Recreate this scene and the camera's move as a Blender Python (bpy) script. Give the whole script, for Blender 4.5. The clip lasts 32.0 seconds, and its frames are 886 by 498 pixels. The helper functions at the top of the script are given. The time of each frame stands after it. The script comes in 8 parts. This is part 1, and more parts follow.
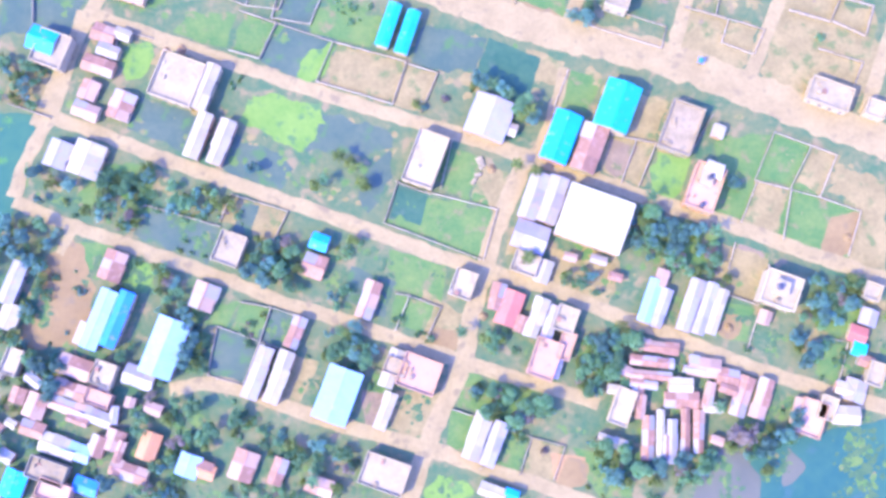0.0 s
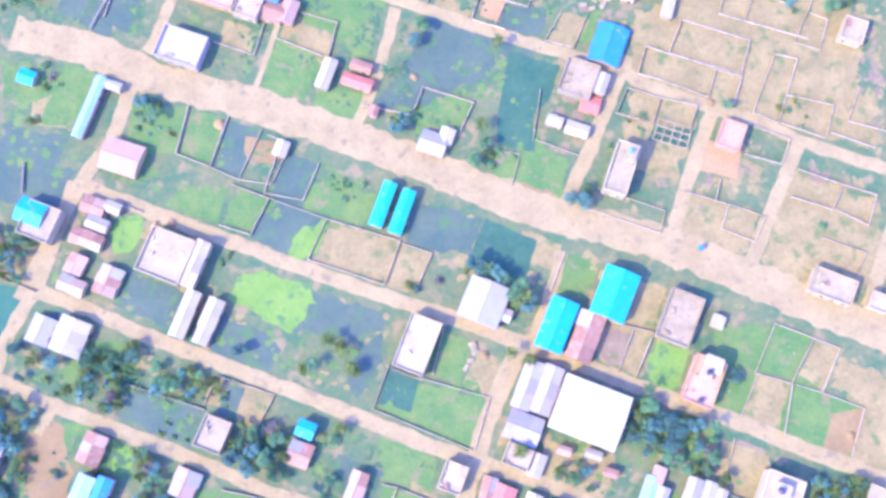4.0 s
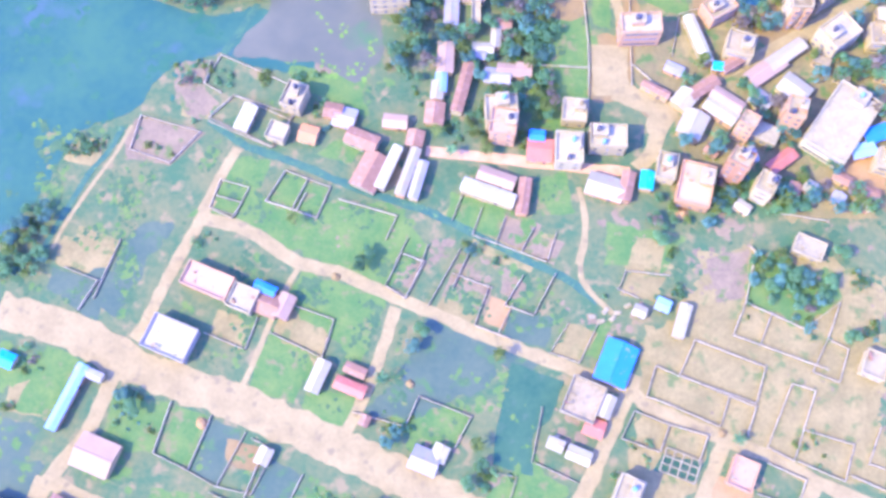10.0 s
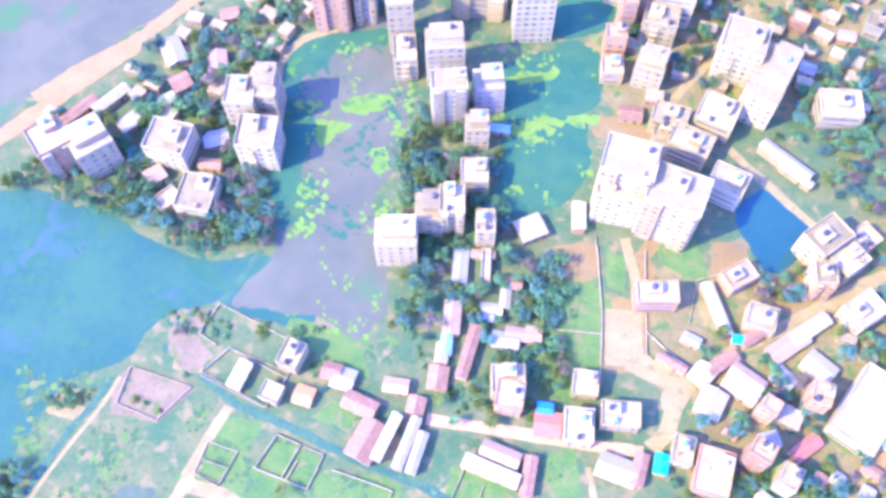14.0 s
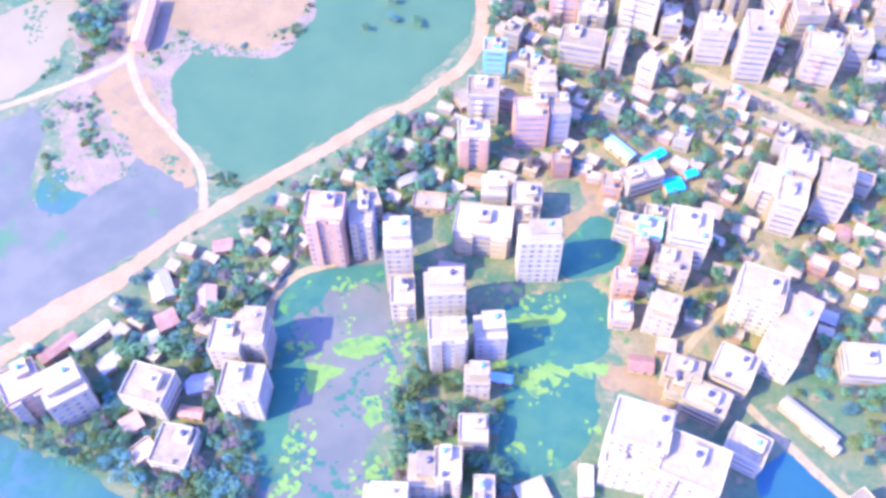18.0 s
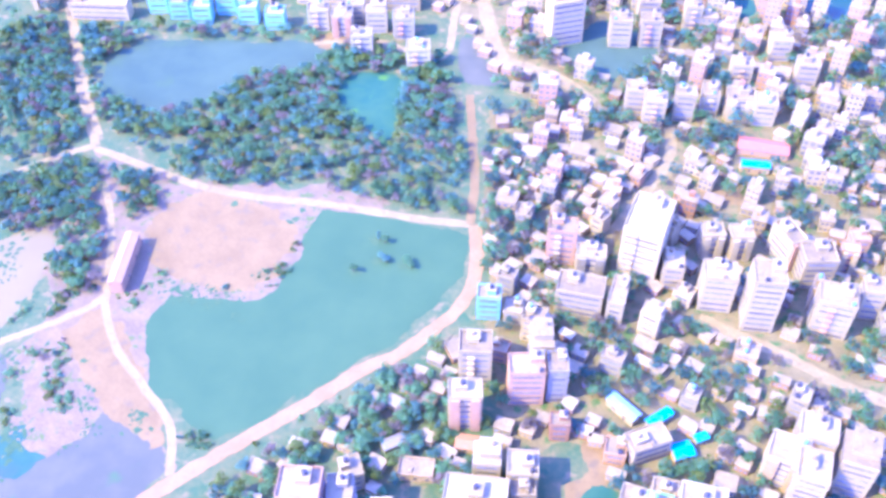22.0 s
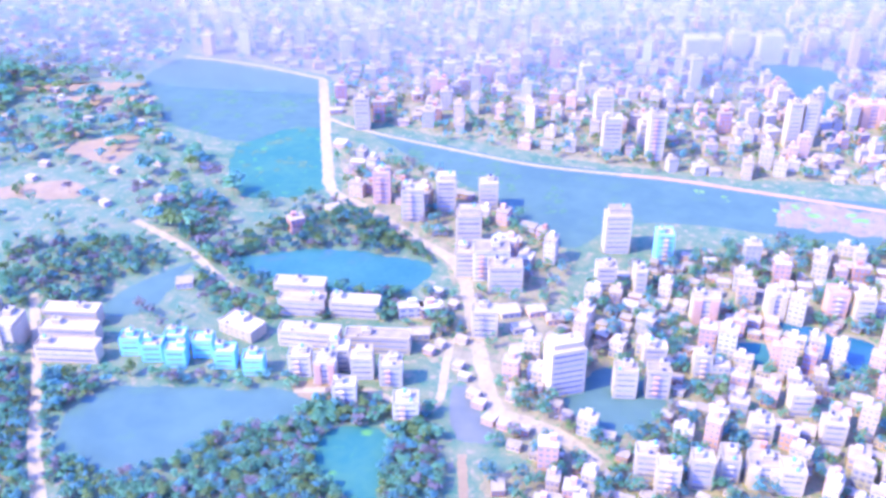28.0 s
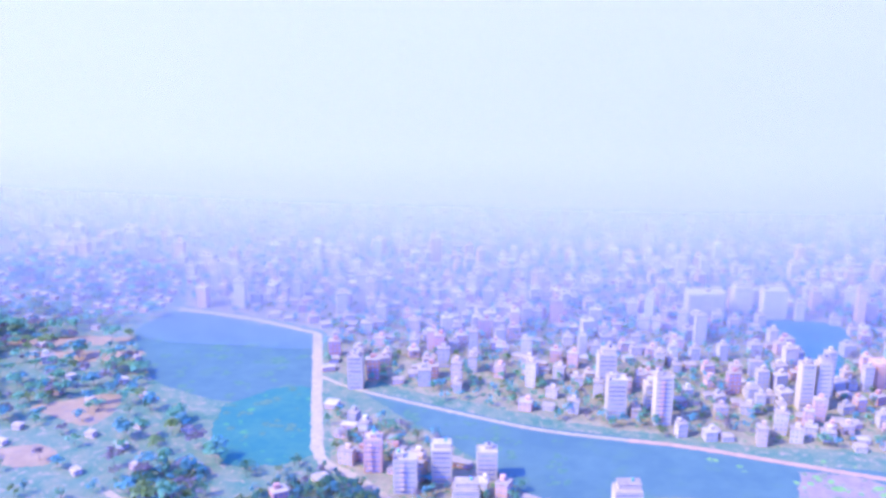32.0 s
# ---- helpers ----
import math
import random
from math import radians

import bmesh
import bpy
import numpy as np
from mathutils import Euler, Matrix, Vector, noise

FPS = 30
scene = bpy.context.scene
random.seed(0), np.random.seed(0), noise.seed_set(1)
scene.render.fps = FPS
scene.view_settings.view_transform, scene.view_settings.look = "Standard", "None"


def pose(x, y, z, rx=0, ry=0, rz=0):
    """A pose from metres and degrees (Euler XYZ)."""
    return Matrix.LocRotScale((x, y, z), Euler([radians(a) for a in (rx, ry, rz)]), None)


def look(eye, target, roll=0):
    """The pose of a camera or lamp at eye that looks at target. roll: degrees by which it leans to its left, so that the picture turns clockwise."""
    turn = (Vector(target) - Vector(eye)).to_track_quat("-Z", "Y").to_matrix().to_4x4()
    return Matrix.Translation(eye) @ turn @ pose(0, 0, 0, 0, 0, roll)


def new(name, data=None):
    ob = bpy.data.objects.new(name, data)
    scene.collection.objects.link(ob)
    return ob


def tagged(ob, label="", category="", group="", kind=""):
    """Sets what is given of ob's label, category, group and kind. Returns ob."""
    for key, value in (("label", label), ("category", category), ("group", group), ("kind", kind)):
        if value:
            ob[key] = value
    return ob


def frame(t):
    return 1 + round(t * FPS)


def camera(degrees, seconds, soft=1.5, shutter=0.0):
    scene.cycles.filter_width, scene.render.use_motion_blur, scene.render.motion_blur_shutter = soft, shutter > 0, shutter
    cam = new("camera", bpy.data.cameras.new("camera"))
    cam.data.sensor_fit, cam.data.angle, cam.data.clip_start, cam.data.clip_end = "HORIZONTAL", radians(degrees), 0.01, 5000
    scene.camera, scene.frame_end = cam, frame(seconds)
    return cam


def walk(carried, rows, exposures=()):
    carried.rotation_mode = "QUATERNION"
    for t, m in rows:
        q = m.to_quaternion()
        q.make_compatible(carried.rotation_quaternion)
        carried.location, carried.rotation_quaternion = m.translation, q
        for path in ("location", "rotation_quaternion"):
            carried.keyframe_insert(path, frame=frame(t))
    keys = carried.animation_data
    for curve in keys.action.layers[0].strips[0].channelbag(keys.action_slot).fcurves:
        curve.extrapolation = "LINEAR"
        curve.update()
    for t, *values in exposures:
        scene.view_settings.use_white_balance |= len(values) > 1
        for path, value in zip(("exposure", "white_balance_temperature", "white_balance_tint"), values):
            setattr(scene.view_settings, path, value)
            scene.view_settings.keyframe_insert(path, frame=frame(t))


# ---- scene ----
cam = camera(48.89, 32.0, soft=3.3)
# seconds, eye in metres, turn in degrees
ROWS = [
    (0.0, -0.00, 0.00, 290.00, 7.468, 0.584, -0.000),
    (1.0, 1.03, 10.06, 289.53, 8.301, 0.621, 0.098),
    (2.0, 1.84, 19.35, 289.12, 9.139, 0.634, 0.300),
    (3.0, 2.36, 29.10, 288.85, 9.990, 0.602, 0.690),
    (3.5, 2.53, 33.99, 288.77, 10.420, 0.573, 0.937),
    (5.5, 2.87, 53.79, 288.12, 12.171, 0.397, 2.233),
    (6.0, 3.12, 59.27, 288.06, 12.650, 0.387, 2.559),
    (7.0, 3.56, 70.17, 288.03, 13.641, 0.389, 3.199),
    (8.0, 3.99, 80.15, 287.80, 14.713, 0.419, 3.783),
    (9.0, 4.58, 90.41, 287.56, 15.950, 0.457, 4.293),
    (10.0, 4.70, 101.49, 287.66, 17.408, 0.474, 4.819),
    (11.0, 4.49, 113.82, 288.32, 19.082, 0.465, 5.403),
    (12.0, 4.21, 124.67, 288.46, 20.901, 0.435, 6.035),
    (13.0, 3.82, 135.62, 288.39, 22.831, 0.402, 6.680),
    (14.0, 3.09, 147.86, 288.29, 24.849, 0.384, 7.304),
    (15.0, 2.85, 158.53, 288.24, 26.923, 0.405, 7.809),
    (15.5, 2.79, 163.92, 288.24, 27.971, 0.425, 8.020),
    (17.5, 2.00, 183.87, 287.57, 32.160, 0.468, 8.489),
    (18.0, 1.92, 188.45, 287.34, 33.245, 0.460, 8.544),
    (19.0, 1.56, 197.78, 286.80, 35.466, 0.441, 8.642),
    (20.0, 1.17, 207.89, 286.83, 37.837, 0.428, 8.736),
    (21.0, 0.83, 218.13, 287.19, 40.366, 0.415, 8.833),
    (22.0, 0.55, 229.16, 287.55, 42.995, 0.396, 8.945),
    (23.0, 0.31, 238.16, 287.22, 45.659, 0.385, 9.045),
    (24.0, -0.20, 248.88, 287.43, 48.437, 0.371, 9.105),
    (25.0, -0.79, 257.98, 287.45, 51.231, 0.336, 9.157),
    (25.5, -1.05, 262.62, 287.31, 52.612, 0.311, 9.188),
    (27.5, -2.16, 281.04, 287.38, 58.018, 0.249, 9.273),
    (28.0, -2.17, 284.49, 287.03, 59.345, 0.236, 9.303),
    (29.0, -2.77, 294.31, 287.18, 62.166, 0.219, 9.372),
    (30.0, -3.00, 301.66, 285.98, 65.116, 0.197, 9.421),
    (30.5, -3.19, 306.15, 286.26, 66.857, 0.182, 9.444),
    (31.0, -3.22, 309.19, 287.22, 68.789, 0.169, 9.465),
    (31.5, -3.66, 315.76, 289.34, 70.927, 0.159, 9.481),
    (32.0, -3.61, 318.61, 291.04, 73.056, 0.148, 9.500),
]
walk(cam, [(t, pose(x, y, z, a, b, c)) for t, x, y, z, a, b, c in ROWS],
     [(0.0, 2.05, 6000, 25), (8.0, 1.98, 6000, 23), (12.0, 2.2, 5980, 21), (15.0, 2.32, 5820, 25), (20.0, 2.34, 5540, 33), (25.0, 2.43, 5150, 36), (28.0, 2.36, 5050, 37), (30.0, 2.24, 4920, 41), (32.0, 1.96, 4750, 47)])

# ---- sky and sun ----
SUN_EL, SUN_AZ = 46.0, 211.0        # degrees above the ground; bearing of the sun, counted from +x to +y
world = bpy.data.worlds.new("sky")
scene.world = world
world.use_nodes = True
wn = world.node_tree
sky = wn.nodes.new("ShaderNodeTexSky")
sky.sky_type, sky.sun_disc = "NISHITA", False
sky.sun_elevation, sky.sun_rotation = radians(SUN_EL), radians(90 - SUN_AZ)
sky.air_density, sky.dust_density, sky.ozone_density = 2.2, 1.6, 6.0
blue = wn.nodes.new("ShaderNodeVectorMath")      # a deeper blue for the humid winter sky
blue.operation = "MULTIPLY"
blue.inputs[1].default_value = (0.9, 1.0, 2.95)
wn.links.new(sky.outputs[0], blue.inputs[0])
wn.links.new(blue.outputs[0], wn.nodes["Background"].inputs[0])
wn.nodes["Background"].inputs[1].default_value = 0.15
sun = new("sun", bpy.data.lights.new("sun", "SUN"))
sun.data.energy, sun.data.angle, sun.data.color = 2.4, radians(0.6), (1.0, 0.91, 0.26)
sun.matrix_world = look((0, 0, 0), (-math.cos(radians(SUN_AZ)) * math.cos(radians(SUN_EL)), -math.sin(radians(SUN_AZ)) * math.cos(radians(SUN_EL)), -math.sin(radians(SUN_EL))))

# ---- materials ----
MATS = {}


def surface(name, a, b, scale, rough=0.9, metal=0.0, fine=6.0, stain=None, amount=0.0, bump=0.0, spread=0.0, wet=0.0):
    """Two tones mixed at a coarse and a fine scale (metres per blotch), with stains, relief, and a tone of its own for each object."""
    m = bpy.data.materials.new(name)
    m.use_nodes = True
    t = m.node_tree
    n, l = t.nodes, t.links
    s = n["Principled BSDF"]
    where = n.new("ShaderNodeNewGeometry")
    coarse = n.new("ShaderNodeTexNoise")
    coarse.inputs["Scale"].default_value, coarse.inputs["Detail"].default_value = 1.0 / scale, 6
    coarse.inputs["Roughness"].default_value = 0.62
    small = n.new("ShaderNodeTexNoise")
    small.inputs["Scale"].default_value, small.inputs["Detail"].default_value = fine / scale, 3
    for k in (coarse, small):
        l.new(where.outputs["Position"], k.inputs["Vector"])
    both = n.new("ShaderNodeMath")
    both.operation = "MULTIPLY_ADD"
    l.new(small.outputs["Fac"], both.inputs[0])
    both.inputs[1].default_value = 0.45
    l.new(coarse.outputs["Fac"], both.inputs[2])
    ramp = n.new("ShaderNodeMapRange")
    ramp.inputs["From Min"].default_value, ramp.inputs["From Max"].default_value = 0.56, 0.92
    l.new(both.outputs[0], ramp.inputs["Value"])
    mix = n.new("ShaderNodeMix")
    mix.data_type = "RGBA"
    mix.inputs["A"].default_value, mix.inputs["B"].default_value = (*a, 1), (*b, 1)
    l.new(ramp.outputs[0], mix.inputs["Factor"])
    out = mix.outputs["Result"]
    if stain:
        blot = n.new("ShaderNodeTexNoise")
        blot.inputs["Scale"].default_value, blot.inputs["Detail"].default_value = 2.3 / scale, 5
        shift = n.new("ShaderNodeVectorMath")
        shift.operation = "ADD"
        l.new(where.outputs["Position"], shift.inputs[0])
        shift.inputs[1].default_value = (37.0, 11.0, 5.0)
        l.new(shift.outputs[0], blot.inputs["Vector"])
        edge = n.new("ShaderNodeMapRange")
        edge.inputs["From Min"].default_value, edge.inputs["From Max"].default_value = 0.66 - amount * 0.3, 0.74 - amount * 0.2
        l.new(blot.outputs["Fac"], edge.inputs["Value"])
        over = n.new("ShaderNodeMix")
        over.data_type = "RGBA"
        over.inputs["B"].default_value = (*stain, 1)
        l.new(edge.outputs[0], over.inputs["Factor"])
        l.new(out, over.inputs["A"])
        out = over.outputs["Result"]
    if spread:
        info = n.new("ShaderNodeObjectInfo")
        span = n.new("ShaderNodeMapRange")
        span.inputs["To Min"].default_value, span.inputs["To Max"].default_value = 1 - spread, 1 + spread
        l.new(info.outputs["Random"], span.inputs["Value"])
        hsv = n.new("ShaderNodeHueSaturation")
        l.new(span.outputs[0], hsv.inputs["Value"])
        l.new(out, hsv.inputs["Color"])
        out = hsv.outputs[0]
    l.new(out, s.inputs["Base Color"])
    s.inputs["Roughness"].default_value, s.inputs["Metallic"].default_value = rough, metal
    s.inputs["Specular IOR Level"].default_value = (0.35 if rough < 0.4 else 0.1) if wet else 0.25
    if bump:
        relief = n.new("ShaderNodeBump")
        relief.inputs["Strength"].default_value, relief.inputs["Distance"].default_value = 0.6, bump
        l.new(both.outputs[0], relief.inputs["Height"])
        l.new(relief.outputs[0], s.inputs["Normal"])
    MATS[name] = m
    return m


# ground
surface("ground", (0.044, 0.100, 0.034), (0.132, 0.126, 0.041), 12, fine=7, stain=(0.190, 0.143, 0.054), amount=0.36, bump=0.4)
surface("lush", (0.056, 0.125, 0.026), (0.115, 0.157, 0.031), 8, fine=7, stain=(0.155, 0.13, 0.045), amount=0.26, bump=0.3)
surface("dry", (0.169, 0.130, 0.040), (0.247, 0.182, 0.058), 9, fine=8, stain=(0.105, 0.124, 0.032), amount=0.32, bump=0.15)
surface("tilled", (0.144, 0.104, 0.051), (0.216, 0.149, 0.067), 8, fine=8, stain=(0.089, 0.122, 0.027), amount=0.32, bump=0.15)
surface("wet", (0.050, 0.082, 0.045), (0.082, 0.105, 0.052), 11, rough=0.5, fine=6, stain=(0.061, 0.119, 0.033), amount=0.3, wet=1)
surface("pit", (0.026, 0.076, 0.036), (0.048, 0.102, 0.042), 9, rough=0.45, fine=5, stain=(0.060, 0.100, 0.050), amount=0.2, wet=1)
surface("algae", (0.096, 0.175, 0.024), (0.142, 0.215, 0.032), 8, fine=5, stain=(0.066, 0.129, 0.036), amount=0.35)
surface("marsh", (0.017, 0.074, 0.046), (0.033, 0.099, 0.045), 30, rough=0.8, fine=9, stain=(0.042, 0.084, 0.070), amount=0.25, bump=0.1)
surface("sand", (0.172, 0.111, 0.035), (0.224, 0.147, 0.046), 12, fine=9, stain=(0.155, 0.112, 0.046), amount=0.3, bump=0.1)
surface("sandred", (0.247, 0.143, 0.047), (0.312, 0.182, 0.062), 9, fine=8, bump=0.1)
surface("dirt", (0.218, 0.158, 0.055), (0.285, 0.211, 0.074), 7, fine=6, stain=(0.184, 0.136, 0.054), amount=0.24, bump=0.05)
surface("brickroad", (0.373, 0.197, 0.078), (0.454, 0.267, 0.113), 5, fine=6, stain=(0.258, 0.159, 0.075), amount=0.2)
surface("asphalt", (0.184, 0.148, 0.080), (0.276, 0.215, 0.105), 9, fine=6, stain=(0.308, 0.230, 0.098), amount=0.3)
surface("lakegrey", (0.085, 0.088, 0.052), (0.115, 0.110, 0.061), 40, rough=0.7, fine=4, stain=(0.060, 0.120, 0.041), amount=0.2, wet=1)
surface("lakegreen", (0.046, 0.097, 0.035), (0.057, 0.110, 0.038), 45, rough=0.6, fine=4, wet=1)
surface("lakeblue", (0.012, 0.060, 0.052), (0.020, 0.074, 0.058), 30, rough=0.2, fine=3, wet=1)
surface("laketeal", (0.024, 0.090, 0.046), (0.040, 0.108, 0.045), 20, rough=0.7, fine=4, stain=(0.067, 0.165, 0.028), amount=0.12, wet=1)
surface("lakepale", (0.180, 0.140, 0.055), (0.205, 0.160, 0.063), 50, rough=0.7, fine=3, wet=1)
surface("townsoil", (0.129, 0.105, 0.036), (0.218, 0.165, 0.054), 9, fine=7, stain=(0.067, 0.119, 0.025), amount=0.42)
surface("weed", (0.035, 0.085, 0.030), (0.073, 0.118, 0.035), 4, fine=5, bump=0.2)
surface("lakefar", (0.05, 0.084, 0.048), (0.066, 0.104, 0.054), 45, rough=0.8, fine=4, stain=(0.06, 0.10, 0.045), amount=0.3, wet=1)
# roofs of sheet metal
TIN = {"white": (0.314, 0.265, 0.138), "whitebright": (0.385, 0.331, 0.184), "grey": (0.258, 0.234, 0.154), "lilac": (0.262, 0.237, 0.190), "rust": (0.249, 0.125, 0.054),
       "red": (0.392, 0.124, 0.061), "pink": (0.328, 0.209, 0.103), "orange": (0.425, 0.189, 0.056), "cyan": (0.006, 0.277, 0.446), "blue": (0.022, 0.165, 0.491),
       "skyblue": (0.21, 0.33, 0.40), "teal": (0.005, 0.311, 0.278)}
for key, c in TIN.items():
    surface("tin_" + key, tuple(v * 0.86 for v in c), c, 3.5, rough=0.55, metal=0.0, fine=5, stain=tuple(0.5 * v + 0.5 * r for v, r in zip(c, (0.300, 0.170, 0.100))),
            amount=0.5 if key in ("rust", "pink", "grey") else 0.34 if key in ("white", "lilac") else 0.15, spread=0.16)
# rendered walls and concrete roofs
WALL = {"white": (0.373, 0.291, 0.133), "whitebright": (0.419, 0.348, 0.177), "grey": (0.272, 0.224, 0.115), "lilac": (0.305, 0.262, 0.180), "pink": (0.417, 0.241, 0.114),
        "red": (0.465, 0.160, 0.076), "brick": (0.418, 0.231, 0.098), "cream": (0.412, 0.314, 0.138), "aqua": (0.191, 0.420, 0.397), "green": (0.190, 0.503, 0.237), "tan": (0.405, 0.276, 0.115), "rust": (0.329, 0.165, 0.076)}
for key, c in WALL.items():
    surface("wall_" + key, tuple(v * 0.88 for v in c), c, 5, rough=0.85, fine=5, stain=tuple(v * 0.62 for v in c), amount=0.12, spread=0.10)
surface("roof_slab", (0.192, 0.144, 0.061), (0.291, 0.216, 0.096), 5, fine=6, stain=(0.178, 0.144, 0.073), amount=0.32, spread=0.2)
surface("roof_pale", (0.250, 0.196, 0.090), (0.343, 0.274, 0.130), 6, fine=6, stain=(0.231, 0.187, 0.096), amount=0.25, spread=0.12)
surface("mortar", (0.27, 0.215, 0.112), (0.38, 0.305, 0.162), 4, fine=5, stain=(0.150, 0.131, 0.087), amount=0.32, spread=0.2)
surface("ditch", (0.030, 0.085, 0.050), (0.060, 0.120, 0.050), 4, rough=0.5, fine=5, stain=(0.100, 0.160, 0.050), amount=0.2, wet=1)
surface("glass_dark", (0.130, 0.130, 0.130), (0.240, 0.230, 0.220), 3, rough=0.2, fine=4, wet=1, spread=0.4)
surface("tank_black", (0.030, 0.030, 0.035), (0.060, 0.060, 0.065), 1, rough=0.4, spread=0.2)
surface("tank_blue", (0.100, 0.220, 0.300), (0.140, 0.280, 0.360), 1, rough=0.4, spread=0.1)
surface("bark", (0.090, 0.065, 0.045), (0.160, 0.120, 0.085), 0.6, fine=5)
surface("leaf_dark", (0.074, 0.181, 0.117), (0.125, 0.238, 0.145), 2.2, rough=0.6, fine=4, spread=0.35)
surface("leaf_mid", (0.087, 0.204, 0.075), (0.143, 0.260, 0.087), 2.2, rough=0.6, fine=4, spread=0.3)
surface("leaf_yellow", (0.099, 0.151, 0.026), (0.170, 0.212, 0.044), 2.2, rough=0.6, fine=4, spread=0.25)
surface("leaf_dry", (0.173, 0.135, 0.090), (0.255, 0.200, 0.134), 2.2, rough=0.7, fine=4, spread=0.2)

for key in ("leaf_dark", "leaf_mid", "leaf_yellow", "leaf_dry"):
    n, l = MATS[key].node_tree.nodes, MATS[key].node_tree.links
    through_leaf, blend = n.new("ShaderNodeBsdfTranslucent"), n.new("ShaderNodeMixShader")
    l.new(n["Principled BSDF"].inputs["Base Color"].links[0].from_socket, through_leaf.inputs[0])
    blend.inputs[0].default_value = 0.5
    l.new(n["Principled BSDF"].outputs[0], blend.inputs[1])
    l.new(through_leaf.outputs[0], blend.inputs[2])
    l.new(blend.outputs[0], n["Material Output"].inputs[0])

# ---- mesh helpers ----
rnd = random.Random(7)
WATER = []          # outlines of water
STREETS = []        # road centre lines with half widths


def mesh_of(name, verts, faces, *mats):
    me = bpy.data.meshes.new(name)
    me.from_pydata(verts, [], faces)
    for m in mats:
        me.materials.append(MATS[m])
    return me


CUBE = [(0, 3, 2, 1), (4, 5, 6, 7), (0, 1, 5, 4), (1, 2, 6, 5), (2, 3, 7, 6), (3, 0, 4, 7)]


def boxes(name, blocks, *mats):
    """One mesh of upright boxes, each x0, y0, z0, x1, y1, z1."""
    v, f = [], []
    for x0, y0, z0, x1, y1, z1 in blocks:
        k = len(v)
        v += [(x0, y0, z0), (x1, y0, z0), (x1, y1, z0), (x0, y1, z0), (x0, y0, z1), (x1, y0, z1), (x1, y1, z1), (x0, y1, z1)]
        f += [tuple(k + i for i in q) for q in CUBE]
    return mesh_of(name, v, f, *mats)


def piece(name, me, parent, at=None, label=""):
    ob = new(name, me)
    ob.parent = parent
    if at is not None:
        ob.matrix_basis = at
    if label:
        ob["label"] = label
    return ob


def base(name, x, y, rot, label, category, group=""):
    ob = new(name)
    ob.matrix_basis = pose(x, y, 0, 0, 0, rot)
    return tagged(ob, label, category, group)


def smooth_line(pts, step):
    """A rounded line through the given points, with a point about every step metres."""
    p = [np.array(q, float) for q in pts]
    p = [2 * p[0] - p[1]] + p + [2 * p[-1] - p[-2]]
    out = []
    for i in range(1, len(p) - 2):
        n = max(1, int(np.hypot(*(p[i + 1] - p[i])) / step))
        for k in range(n):
            u = k / n
            out.append(0.5 * (2 * p[i] + (p[i + 1] - p[i - 1]) * u + (2 * p[i - 1] - 5 * p[i] + 4 * p[i + 1] - p[i + 2]) * u * u + (3 * p[i] - p[i - 1] - 3 * p[i + 1] + p[i + 2]) * u ** 3))
    return out + [p[-2]]


def inside(x, y, poly):
    hit, j = False, len(poly) - 1
    for i in range(len(poly)):
        (xi, yi), (xj, yj) = poly[i][:2], poly[j][:2]
        if (yi > y) != (yj > y) and x < (xj - xi) * (y - yi) / (yj - yi) + xi:
            hit = not hit
        j = i
    return hit


CELLS = {}         # footprints by 40 m cells


def take(x, y, r):
    CELLS.setdefault((int(x // 40), int(y // 40)), []).append((x, y, r))


def free(x, y, r):
    """True where nothing has been built, no water lies and no road runs within r."""
    cx, cy = int(x // 40), int(y // 40)
    for i in (-1, 0, 1):
        for j in (-1, 0, 1):
            for a, b, c in CELLS.get((cx + i, cy + j), ()):
                if (a - x) ** 2 + (b - y) ** 2 < (c + r) ** 2:
                    return False
    for x0, y0, x1, y1, poly in WATER:
        if x0 < x < x1 and y0 < y < y1 and inside(x, y, poly):
            return False
    for ax, ay, bx, by, half in STREETS:
        k = half + r
        if min(ax, bx) - k < x < max(ax, bx) + k and min(ay, by) - k < y < max(ay, by) + k:
            dx, dy = bx - ax, by - ay
            u = max(0.0, min(1.0, ((x - ax) * dx + (y - ay) * dy) / (dx * dx + dy * dy + 1e-9)))
            if (ax + u * dx - x) ** 2 + (ay + u * dy - y) ** 2 < k * k:
                return False
    return True


# ---- ground, roads, water ----
g = 4800
steps = [-g, -2400, -1200, -600, -300, 0, 300, 600, 1200, 2400, g]
gv = [(x, y + 300, 0) for y in steps for x in steps]
gf = [(j * 11 + i, j * 11 + i + 1, j * 11 + i + 12, j * 11 + i + 11) for j in range(10) for i in range(10)]
tagged(new("ground", mesh_of("ground", gv, gf, "ground")), "patchy green and brown earth ground with grass and bare soil", "ground", kind="structure")

